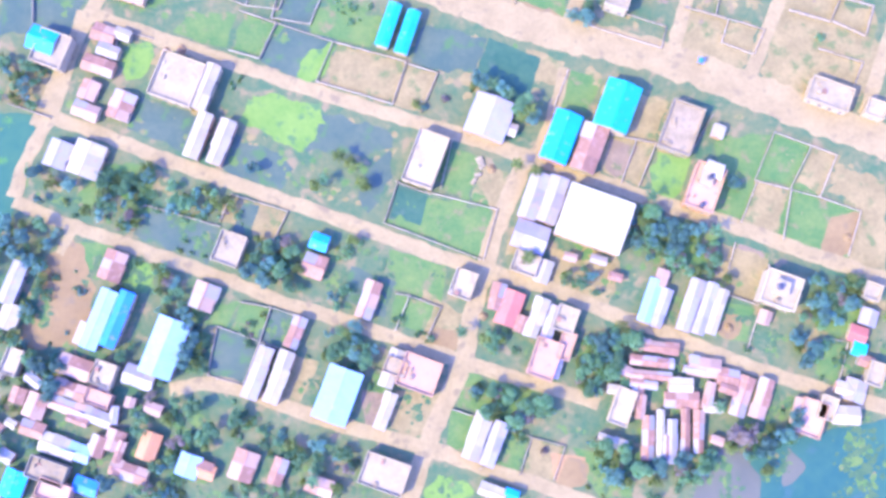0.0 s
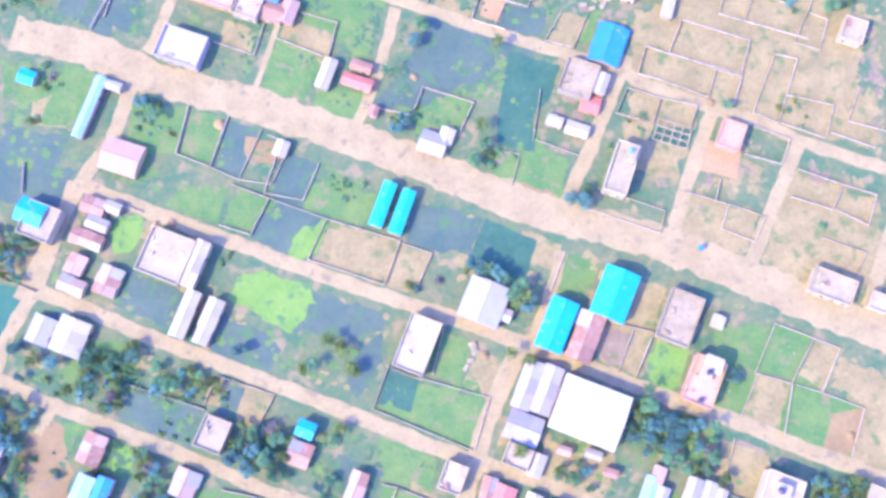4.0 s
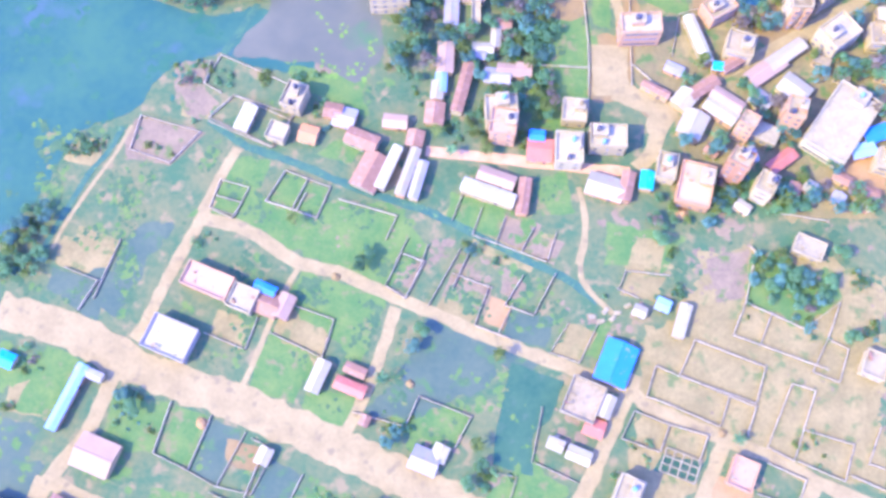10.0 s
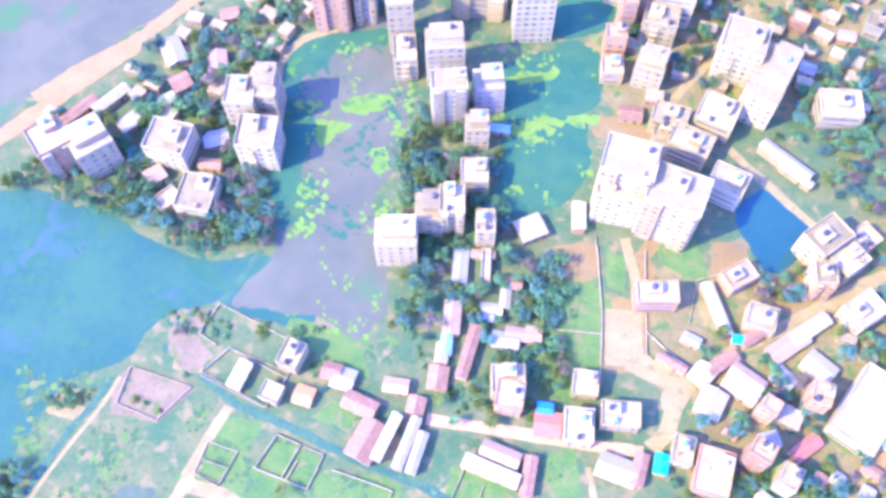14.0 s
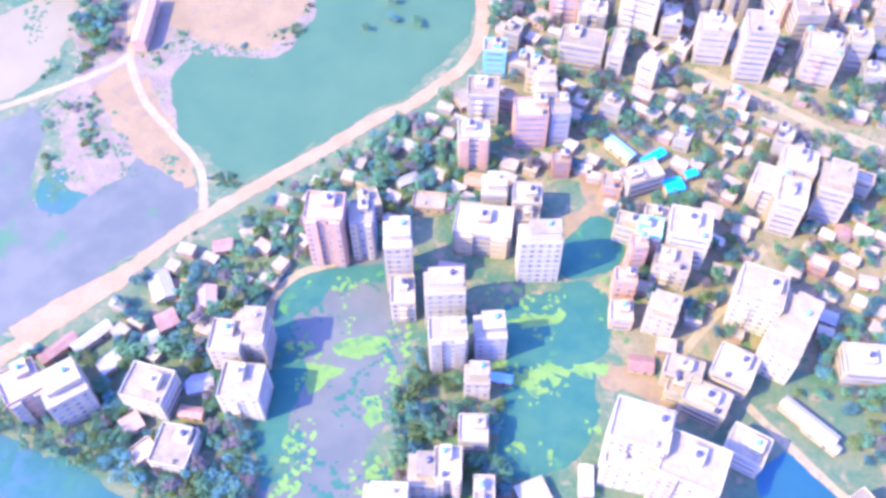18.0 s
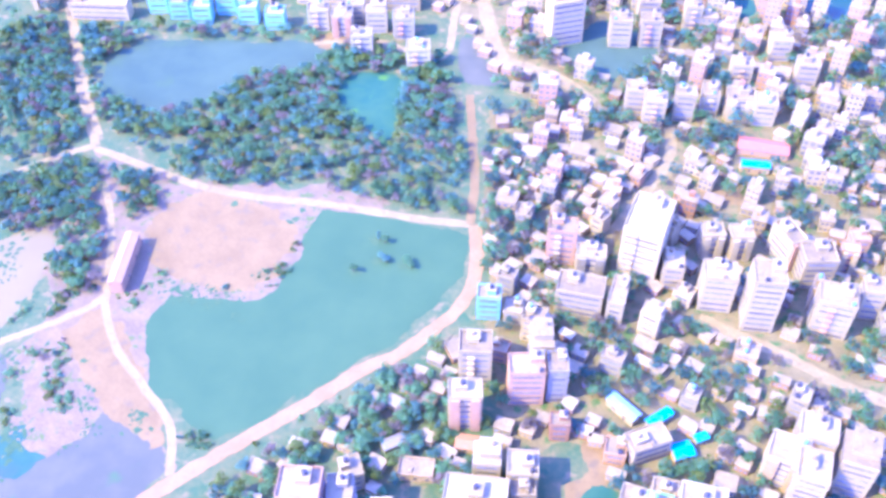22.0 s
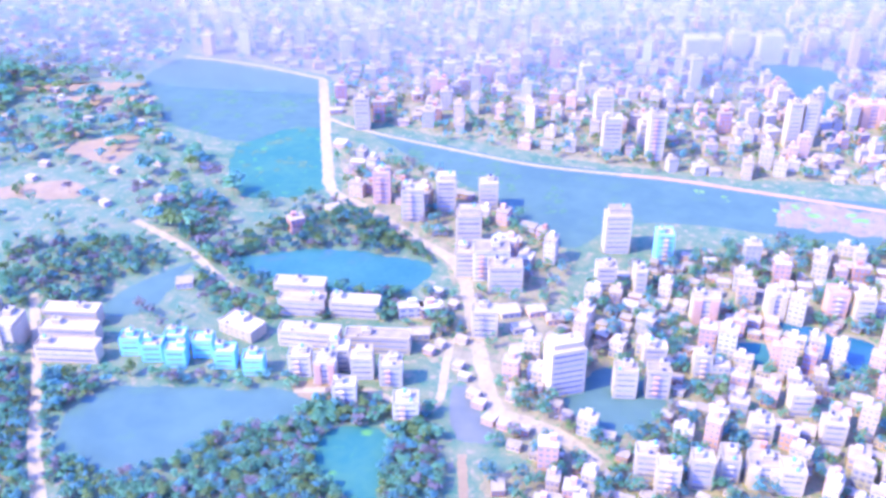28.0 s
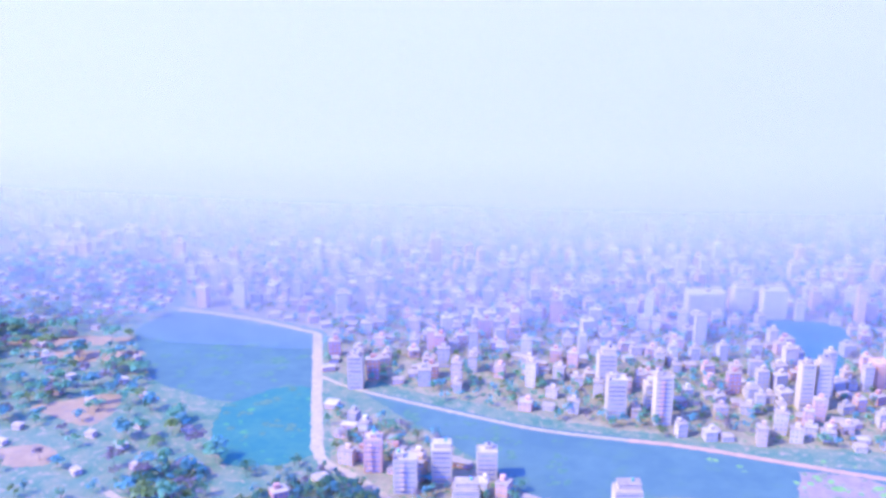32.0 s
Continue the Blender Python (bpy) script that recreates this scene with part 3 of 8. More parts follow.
def plant(kind, x, y, size):
    """size: the crown's width in metres."""
    r = random.Random(int(x * 91 + y * 37))
    trunk, crown = r.choice(TREES[kind])
    thing = base("palm_tree" if kind == "palm" else "tree", x, y, r.uniform(0, 360), TREE_WORD[kind], "tree", "trees")
    k = size / 6.2 * r.uniform(0.9, 1.1)
    thing.scale = (k, k, k * r.uniform(0.85, 1.1))
    piece("trunk", trunk, thing)
    piece("crown", crown, thing)
    return thing


rf = random.Random(21)


def woods(spacing, kind, *pts):
    """A wood or thicket that nobody could count: one joined mass of leafy crowns on their limbs, a crown every so many metres."""
    xs, ys = [p[0] for p in pts], [p[1] for p in pts]
    n = int((max(xs) - min(xs)) * (max(ys) - min(ys)) / spacing ** 2)
    v, f = {}, {}
    bv, bf = [], []
    for _ in range(n):
        x, y = rf.uniform(min(xs), max(xs)), rf.uniform(min(ys), max(ys))
        if not inside(x, y, pts) or not free(x, y, 0.8):
            continue
        far = y > 600
        if kind == "bush" and noise.noise((x / 11, y / 11, 5)) < 0.06:
            continue
        size = rf.uniform(0.7, 1.35) * ((2.6 if not far else 3.1) if kind == "wood" else 6.0 if kind == "farwood" else rf.choice((0.8, 1.2, 1.9)))
        size *= 0.74 if kind == "wood" and y < 240 else 1.0
        leaf = rf.choices(("leaf_dark", "leaf_mid", "leaf_yellow", "leaf_dry"), ((3, 5, 1.6, 1.5) if y > 240 else (2.5, 5, 2.2, 0.5)) if kind in ("wood", "farwood") else (1, 6, 2, 0.4))[0]
        h = size * (rf.uniform(1.1, 1.6) if kind in ("wood", "farwood") else 0.45)
        limb(bv, bf, (x, y, 0), (x, y, h), 0.16, 0.08, 4)
        sprays(v.setdefault(leaf, []), f.setdefault(leaf, []), (x, y, h), size, 64 if far else 130 if kind == "wood" else 80, (0.5 if far else 0.3) * size / 2 + 0.1, rf, 0.5 if kind != "farwood" else 0.3)
    if not bv:
        return
    thing = tagged(new("thicket" if kind == "bush" else "woods"), "dense thicket of green shrubs" if kind == "bush" else "dense mass of dark green leafy trees", "trees", kind="stuff")
    piece("stems", mesh_of("stems", bv, bf, "bark"), thing)
    for leaf in v:
        piece("foliage", mesh_of("foliage", v[leaf], f[leaf], leaf), thing)


rw = random.Random(5)
CLUMP = {"algae": ("floating_weed", "bright green mats of weed floating on the lake", "weeds"), "weed": ("scrub", "low dark green scrub in ragged clumps", "scrub"), "lush": ("grass_tufts", "ragged tufts of fresh green grass", "grass"),
         "dry": ("dry_grass", "ragged patches of dry tan grass", "grass"), "tilled": ("bare_soil", "ragged patches of bare brown soil", "soil"), "laketeal": ("reeds", "blue-green mats of reed", "weeds")}


def on_road(x, y, r):
    for ax, ay, bx, by, half in STREETS:
        k = half + r
        if min(ax, bx) - k < x < max(ax, bx) + k and min(ay, by) - k < y < max(ay, by) + k:
            dx, dy = bx - ax, by - ay
            u = max(0.0, min(1.0, ((x - ax) * dx + (y - ay) * dy) / (dx * dx + dy * dy + 1e-9)))
            if (ax + u * dx - x) ** 2 + (ay + u * dy - y) ** 2 < k * k:
                return True
    return False


def weeds(spacing, kind, *pts):
    """Ragged low clumps that gather in drifts over a stretch of land or water."""
    xs, ys = [p[0] for p in pts], [p[1] for p in pts]
    v, f = [], []
    z0 = 0.125 if kind in ("algae", "weed", "laketeal") else 0.05 if kind == "lush" else 0.012
    for _ in range(min(4200, int(2.2 * (max(xs) - min(xs)) * (max(ys) - min(ys)) / spacing ** 2))):
        x, y = rw.uniform(min(xs), max(xs)), rw.uniform(min(ys), max(ys))
        k = noise.noise((x / 14, y / 14, len(kind)))
        if not inside(x, y, pts) or k < 0.05 or on_road(x, y, 0.6 * spacing):
            continue
        r = spacing * rw.uniform(0.14, 0.42) * (0.6 + 1.6 * k)
        b, n, turn = len(v), 7, rw.uniform(0, 6)
        z = z0 + rw.uniform(0, 0.015)
        long = rw.uniform(0.5, 1.0)
        for q in range(n):
            a = q * math.tau / n
            e = r * rw.uniform(0.55, 1.2)
            u, w = e * math.cos(a), e * math.sin(a) * long
            v.append((x + u * math.cos(turn) - w * math.sin(turn), y + u * math.sin(turn) + w * math.cos(turn), z))
        v.append((x, y, z + 0.03))
        f += [(b + q, b + (q + 1) % n, b + n) for q in range(n)]
    if v:
        name, label, category = CLUMP[kind]
        tagged(new(name, mesh_of(name, v, f, kind)), label, category, kind="stuff")


# ---- small things in the yards ----
def heap(x, y, size, kind):
    """A heap of building material: an uneven mound."""
    r = random.Random(int(x * 7 + y * 3))
    v, f = [(0, 0, size * 0.38)], []
    for ring, (q, h) in enumerate(((0.45, 0.27), (0.8, 0.1), (1.0, 0.0))):
        for k in range(10):
            a = k * math.tau / 10
            e = size * 0.5 * q * r.uniform(0.8, 1.2)
            v.append((e * math.cos(a), e * math.sin(a), size * h * r.uniform(0.85, 1.15)))
    for k in range(10):
        f.append((0, 1 + k, 1 + (k + 1) % 10))
        for q in (0, 1):
            f.append((1 + q * 10 + k, 11 + q * 10 + k, 11 + q * 10 + (k + 1) % 10, 1 + q * 10 + (k + 1) % 10))
    ob = new("brick_mound" if kind == "sandred" else "sand_mound", mesh_of("heap", v, f, kind))
    ob.matrix_basis = pose(x, y, 0)
    return tagged(ob, "orange mound of broken brick on a plot" if kind == "sandred" else "pale mound of sand beside the road", "mound", "mounds of building material")


SACK = boxes("sack", [(-0.5, -0.32, 0, 0.5, 0.32, 0.34), (-0.42, -0.25, 0.34, 0.42, 0.25, 0.42)], "roof_pale")


def sack(x, y):
    """A low pile: four sacks flat on the ground and two on top."""
    thing = base("sack_pile", x, y, (x * 37) % 90, "low pile of white sacks on bare earth", "sacks", "piles of sacks")
    for k, (u, w, z) in enumerate(((-0.52, -0.34, 0), (0.53, -0.33, 0), (-0.5, 0.36, 0), (0.55, 0.34, 0), (-0.3, 0.0, 0.42), (0.6, 0.05, 0.42))):
        piece("sack", SACK, thing, pose(u, w, z, 0, 0, (k * 53) % 17 - 8))
    return thing


def foundation(x, y, w, d, rot, n, m):
    """The low walls of a house just begun: a grid of rooms."""
    thing = base("house_foundation", x, y, rot, "white foundation walls of an unbuilt house in a dark wet pit", "foundation")
    for k in range(n + 1):
        u = -w / 2 + k * w / n
        piece("wall", boxes("wall", [(u - 0.14, -d / 2, 0, u + 0.14, d / 2, 0.9)], "roof_pale"), thing)
    for k in range(m + 1):
        u = -d / 2 + k * d / m
        piece("cross_wall", boxes("cross_wall", [(-w / 2, u - 0.14, 0, w / 2, u + 0.14, 0.88)], "roof_pale"), thing)
    return thing


# ---- town quarters ----
rq = random.Random(33)
TONES = (("white", "whitebright", "pink", "cream", "grey", "brick", "tan", "rust"), (4, 1, 3, 4, 2, 1.2, 2.5, 1))
SHEDS = ("rust", "rust", "white", "pink", "grey", "lilac")


def town(mass, x, y, w, d, storeys, rot, tone):
    """Adds a plain block with its roof, stair head and window bands to a joined mass of town."""
    take(x, y, 0.4 * math.hypot(w, d))
    if y < 520 and storeys > 1:
        return tower(x, y, w, d, storeys, rot, tone)
    c, s = math.cos(radians(rot)), math.sin(radians(rot))
    z = 3.0 * storeys

    def box(key, x0, y0, z0, x1, y1, z1):
        v, f = mass.setdefault(key, ([], []))
        k = len(v)
        for zz in (z0, z1):
            for a, b in ((x0, y0), (x1, y0), (x1, y1), (x0, y1)):
                v.append((x + c * a - s * b, y + s * a + c * b, zz))
        f.extend(tuple(k + i for i in q) for q in CUBE[1:])

    box(("wall", "wall_" + tone), -w / 2, -d / 2, 0, w / 2, d / 2, z)
    box(("roof", "roof_pale" if rq.random() < 0.22 else "roof_slab"), -w / 2 - 0.2, -d / 2 - 0.2, z, w / 2 + 0.2, d / 2 + 0.2, z + 0.5)
    if storeys > 1:
        e = w * rq.uniform(-0.2, 0.2)
        box(("wall", "wall_" + tone), e - 0.18 * w, 0, z + 0.5, e + 0.18 * w, d * 0.35, z + 3)
    v, f = mass.setdefault(("window_rows", "glass_dark"), ([], []))
    side = 1 if x < 0 else -1
    for q in range(storeys):
        for n, face in ((3, 0), (2, 1)):
            for i in range(n):
                k = len(v)
                for u, zz in ((i + 0.2, 0.9), (i + 0.8, 0.9), (i + 0.8, 2.2), (i + 0.2, 2.2)):
                    a, b = ((u / n - 0.5) * w, -d / 2 - 0.05) if face == 0 else (side * (w / 2 + 0.05), (u / n - 0.5) * d * side)
                    v.append((x + c * a - s * b, y + s * a + c * b, 3 * q + zz))
                f.append((k, k + 1, k + 2, k + 3))


def quarter(style, gap, *pts):
    """Fills a stretch of town with blocks, houses and trees on an uneven grid, round what stands there already."""
    xs, ys = [p[0] for p in pts], [p[1] for p in pts]
    turn = {"dense": -12, "garden": 24, "far": 9, "market": 20, "hamlet": -20}[style]
    c, s = math.cos(radians(turn)), math.sin(radians(turn))
    reach = math.hypot(max(xs) - min(xs), max(ys) - min(ys)) / 2
    mx, my = (max(xs) + min(xs)) / 2, (max(ys) + min(ys)) / 2
    n = int(reach / gap)
    mass, leaves = {}, {}
    if style in ("dense", "far", "market"):
        patch("townsoil", *pts)
    for i in range(-n, n + 1):
        for j in range(-n, n + 1):
            u, v = (i + rq.uniform(-0.3, 0.3)) * gap, (j + rq.uniform(-0.3, 0.3)) * gap
            x, y = mx + c * u - s * v, my + s * u + c * v
            if not inside(x, y, pts):
                continue
            # districts: some lanes are built up, some are green
            lush = noise.noise((x / 60, y / 60, 3)) * 0.5 + rq.random()
            k = rq.random()
            rot = turn + 25 * noise.noise((x / 90, y / 90, 8)) + rq.choice((0, 0, 0, 8, -6)) + rq.uniform(-3, 3)
            w, d = gap * rq.uniform(0.55, 0.9), gap * rq.uniform(0.5, 0.85)
            green = {"dense": 0.44, "garden": 0.16, "far": 0.36, "market": 0.9, "hamlet": 0.8}[style]
            if lush > green:
                if free(x, y, 1.0):
                    far = y > 560
                    for _ in range(2 if y < 900 else 1):
                        size = rq.uniform(2.2, 3.8) * (1.25 if far else 1.0)
                        tx, ty = x + rq.uniform(-0.4, 0.4) * gap, y + rq.uniform(-0.4, 0.4) * gap
                        if not free(tx, ty, 0.5):
                            continue
                        leaf = rq.choices(("leaf_dark", "leaf_mid", "leaf_yellow", "leaf_dry"), (4, 4.5, 1.2, 1.3))[0]
                        q = leaves.setdefault(leaf, ([], []))
                        sprays(q[0], q[1], (tx, ty, size * 1.2 + 1), size, (120 if y < 430 else 80) if not far else (44 if y < 900 else 24), 0.2 * size + (0.0 if not far else 0.2 if y < 900 else 0.6), rq)
                        limb(*leaves.setdefault("bark", ([], [])), (tx, ty, 0), (tx, ty, size + 1), 0.15, 0.07, 4)
                continue
            if not free(x, y, 0.36 * math.hypot(w, d)):
                continue
            tone = rq.choices(*TONES)[0]
            if style == "dense":
                storeys = rq.choices((1, 2, 3, 4, 5, 6), (4, 5, 4, 2.4, 1.0, 0.3))[0]
                if k < 0.30:
                    (tin_house(x, y, w, d * 0.8, rq.uniform(3, 4), rot, rq.choice(SHEDS)) if y < 430 else town(mass, x, y, w, d * 0.8, 1, rot, rq.choice(("rust", "pink", "white", "grey"))))
                elif y < 430 and k < 0.6:
                    tower(x, y, w, d, storeys, rot, tone)
                else:
                    town(mass, x, y, w, d, storeys, rot, tone)
            elif style == "garden":
                if k < 0.5 and y < 430:
                    tin_house(x, y, w, d * 0.7, 3.4, rot, rq.choice(SHEDS))
                else:
                    town(mass, x, y, min(w, 9), min(d, 8), rq.choice((1, 1, 1, 2, 2, 3)), rot, tone)
            elif style == "hamlet":
                w, d = min(w, 6.0), min(d, 6.0)
                (tin_house(x, y, w, d * 0.8, 3.2, rot, rq.choice(SHEDS)) if y < 250 else town(mass, x, y, w, d * 0.8, 1, rot, rq.choice(("rust", "pink", "tan", "cream", "grey", "tan", "brick"))))
            elif style == "market":
                town(mass, x, y, w * 1.2, d * 0.9, rq.choice((1, 1, 2, 3)), rot, rq.choice(("white", "whitebright", "pink", "cream", "rust")))
            else:
                town(mass, x, y, w, d, rq.choices((1, 2, 3, 4, 5, 6, 8, 11), (6, 6, 4, 2, 1, 0.6, 0.25, 0.06))[0], rot, tone)
    if mass:
        thing = tagged(new("town_quarter"), "close-packed pale town blocks and low houses", "buildings", kind="stuff")
        for (nm, m), (v, f) in mass.items():
            piece(nm, mesh_of(nm, v, f, m), thing)
    if leaves:
        thing = tagged(new("town_trees"), "green leafy trees between the town houses", "trees", kind="stuff")
        for m, (v, f) in leaves.items():
            piece("stems" if m == "bark" else "foliage", mesh_of("foliage", v, f, m), thing)


# ---- roads ----
road(11, 'dirt', (-138.8, 160.7), (-115.1, 156.1), (-92.8, 146.9), (-65.8, 139.9), (-40.8, 132.0), (-16.1, 123.3), (10.0, 113.1), (28.8, 106.2), (49.0, 101.2), (69.1, 95.3), (90.5, 87.1), (109.9, 79.0), (133.9, 69.6))
road(4.6, 'dirt', (-114.5, 112.8), (-102.8, 108.2), (-87.6, 102.7), (-61.1, 93.6), (-34.8, 84.5), (-12.3, 77.4), (8.4, 71.1), (23.8, 65.8), (44.2, 58.8), (67.8, 50.1), (84.6, 44.9), (104.5, 37.2), (134.1, 27.0))
road(4.4, 'dirt', (-125.0, 79.5), (-109.1, 74.1), (-86.3, 65.2), (-63.6, 57.3), (-41.2, 49.4), (-17.2, 40.8), (-3.6, 35.6), (8.2, 32.2), (16.6, 29.6), (33.4, 24.6), (46.7, 18.7), (63.3, 12.8), (74.8, 7.8), (87.9, 2.8), (102.6, -2.1), (114.0, -5.4), (131.8, -10.3))
road(4.2, 'dirt', (-133.1, 53.1), (-119.9, 47.0), (-102.5, 40.9), (-85.2, 34.9), (-68.0, 28.9), (-50.9, 22.1), (-33.9, 17.0), (-17.0, 11.2), (-2.0, 6.2), (13.0, 1.2), (32.9, -4.6), (42.8, -7.9))
road(4.2, 'dirt', (-83.7, -3.8), (-70.4, -2.1), (-58.6, -5.4), (-41.8, -11.2), (-25.2, -16.1), (-6.9, -20.9), (9.6, -26.6), (25.9, -31.4), (48.7, -39.4))
road(4.5, 'dirt', (-114.5, 112.8), (-118.2, 98.3), (-122.6, 82.1), (-126.5, 73.2), (-131.1, 62.7), (-133.2, 53.9))
road(4.8, 'dirt', (-127.6, 75.9), (-120.7, 92.9), (-113.0, 112.1), (-104.4, 126.6), (-100.2, 143.0), (-98.2, 148.5))
road(5.6, 'dirt', (22.1, 65.0), (13.4, 45.0), (9.9, 33.1), (5.6, 17.8), (3.1, 4.5), (-2.0, -7.1), (-7.7, -20.1), (-13.4, -37.9))
road(3.6, 'dirt', (23.8, 65.8), (27.3, 71.1), (31.8, 83.5), (34.5, 94.2))
road(4.4, 'dirt', (66.6, 96.1), (71.7, 113.2), (77.9, 130.9), (81.5, 139.9))
road(4.4, 'dirt', (89.7, 87.9), (97.7, 107.5), (103.1, 119.8), (107.7, 130.4))
road(4.4, 'dirt', (125.4, 78.9), (131.3, 95.6), (136.2, 109.2))
road(4.6, 'dirt', (35.5, 108.2), (43.7, 127.7), (48.7, 140.3), (53.0, 151.3), (54.7, 156.9))
road(4.2, 'dirt', (-79.9, 194.8), (-66.9, 192.4), (-49.9, 183.5), (-37.2, 181.1), (-22.6, 176.0), (-9.9, 171.8), (11.6, 164.3), (27.6, 159.4), (43.4, 154.6), (53.9, 151.4), (60.8, 147.1), (81.5, 139.9), (95.1, 136.1), (106.8, 130.4), (120.2, 125.7), (136.8, 120.4))
road(3.8, 'dirt', (-79.1, 201.7), (-84.2, 187.8), (-88.7, 175.1), (-93.1, 160.8), (-95.8, 155.1))
road(1.8, 'dirt', (-48.1, 183.5), (-51.2, 176.7), (-55.5, 163.3), (-59.5, 148.4), (-62.4, 141.0))
road(3.6, 'dirt', (-17.9, 171.5), (-22.8, 149.9), (-29.4, 130.7))
road(3.4, 'dirt', (-73.8, 219.6), (-77.9, 208.4), (-81.7, 197.2))
road(1.7, 'dirt', (35.7, 215.0), (38.4, 203.2), (36.4, 189.6))
road(1.7, 'dirt', (37.0, 209.5), (38.4, 197.8), (37.3, 188.1), (39.6, 182.4), (47.6, 174.8))
road(3.6, 'brickroad', (-13.6, 223.3), (3.1, 222.9), (20.5, 222.2), (37.9, 221.5), (51.6, 221.3))
road(3.4, 'dirt', (42.6, 291.2), (47.9, 272.3), (48.5, 253.6), (55.1, 248.1), (66.0, 245.0), (75.0, 254.9), (86.0, 260.9), (97.1, 268.0), (112.1, 277.7), (127.4, 289.6))
road(11.5, 'dirt', (43.4, 266.0), (43.8, 257.0), (44.6, 247.5))
road(7.5, 'dirt', (46.0, 249.8), (54.0, 246.8), (63.5, 243.0))
road(5.0, 'dirt', (65.0, 245.0), (60.7, 236.7), (58.2, 228.6), (53.9, 222.5))
road(1.8, 'ditch', (-111.7, 223.9), (-114.8, 215.1), (-119.9, 206.2), (-126.1, 189.3), (-129.0, 181.1))
road(3, 'dirt', (-114.6, 44.4), (-118.5, 36.6))
road(5.5, 'sandred', (-166.1, 320.2), (-152.5, 335.0), (-137.5, 348.2), (-118.9, 372.0), (-99.6, 392.3), (-80.8, 410.8), (-63.0, 429.9), (-51.4, 438.8), (-40.2, 452.2), (-31.1, 467.3), (-28.6, 483.6), (-31.9, 508.6))
road(6, 'sandred', (-178.5, 295.4), (-173.0, 302.9), (-158.3, 321.0), (-142.7, 338.7), (-131.7, 352.6))
road(3, 'dirt', (-116.7, 378.4), (-123.3, 396.6), (-137.6, 410.7), (-153.8, 425.4), (-165.7, 443.1), (-169.4, 453.6), (-180.6, 485.5), (-192.8, 509.2))
road(3, 'dirt', (-215.2, 412.1), (-207.7, 416.1), (-189.8, 429.0), (-173.6, 442.0), (-168.3, 450.6))
road(4, 'dirt', (-206.6, 531.5), (-170.8, 520.3), (-151.0, 514.5), (-125.2, 511.5), (-100.9, 511.9), (-76.6, 510.6), (-55.0, 509.0), (-34.1, 508.9))
road(4, 'sand', (-34.1, 508.9), (-36.1, 537.2), (-41.8, 570.0), (-45.9, 594.0))
road(7.5, 'dirt', (11.9, 596.2), (-3.2, 611.2), (-15.9, 617.5), (-25.5, 620.8), (-34.3, 624.5), (-41.3, 643.9), (-48.3, 668.8), (-54.0, 689.8), (-59.5, 712.6), (-66.1, 734.9), (-75.8, 752.1), (-97.1, 769.0), (-136.0, 803.2), (-162.7, 822.2), (-177.3, 862.2), (-202.6, 947.9), (-222.9, 1016.9))
road(5.2, 'dirt', (-222.9, 1016.9), (-289.8, 1040.5), (-355.1, 1052.0))
road(5, 'dirt', (-291.4, 681.7), (-259.0, 626.2), (-234.3, 580.4), (-209.2, 539.6))
road(5, 'dirt', (-272.3, 767.2), (-228.6, 739.8), (-193.1, 708.5), (-157.2, 686.5))
road(3.6, 'dirt', (-197.6, 937.7), (-158.5, 917.5), (-76.7, 891.4), (-33.1, 880.1), (19.5, 875.3))
road(4.6, 'sandred', (19.5, 875.3), (56.0, 872.5), (125.4, 859.2), (190.4, 846.7))
road(4, 'dirt', (-129.2, 624.1), (-98.3, 629.8), (-81.0, 624.3), (-62.5, 623.2), (-62.8, 657.2), (-62.9, 676.0))
road(4, 'dirt', (-264.0, 637.9), (-232.5, 574.6), (-207.3, 533.3))
road(4, 'dirt', (-237.6, 508.4), (-223.1, 521.5), (-207.3, 533.3))
road(3, 'dirt', (-80.9, 329.4), (-82.8, 343.6), (-77.8, 355.4), (-64.7, 363.4), (-48.9, 369.2))
road(3, 'dirt', (76.3, 329.3), (89.5, 316.5), (104.0, 303.5), (111.2, 299.2))
road(3, 'dirt', (59.9, 233.0), (58.0, 239.8), (66.4, 245.4), (76.7, 254.9), (85.4, 260.6), (96.0, 268.6), (112.2, 280.3), (132.4, 292.7))
road(5, 'dirt', (58.0, 472.9), (73.1, 466.3), (89.7, 458.8), (107.6, 449.1), (129.0, 441.7))
road(3, 'dirt', (52.3, 338.3), (59.2, 350.7), (70.2, 366.2), (80.0, 384.6), (84.1, 391.8))
road(5, 'dirt', (24.3, 513.2), (37.4, 540.3), (46.9, 562.3), (47.3, 584.4))
road(2.6, 'ditch', (-84.3, 228.6), (-72.1, 221.0), (-55.0, 216.0), (-32.4, 208.4), (-10.5, 202.8), (7.7, 195.1), (22.1, 189.1), (34.4, 184.0), (43.2, 178.2))
road(1.3, 'dirt', (-108.9, 224.7), (-112.6, 214.0), (-117.3, 204.4), (-123.6, 190.1), (-126.2, 181.3))
road(2.4, 'ditch', (-74.5, 272.2), (-78.1, 263.5), (-83.5, 252.5))
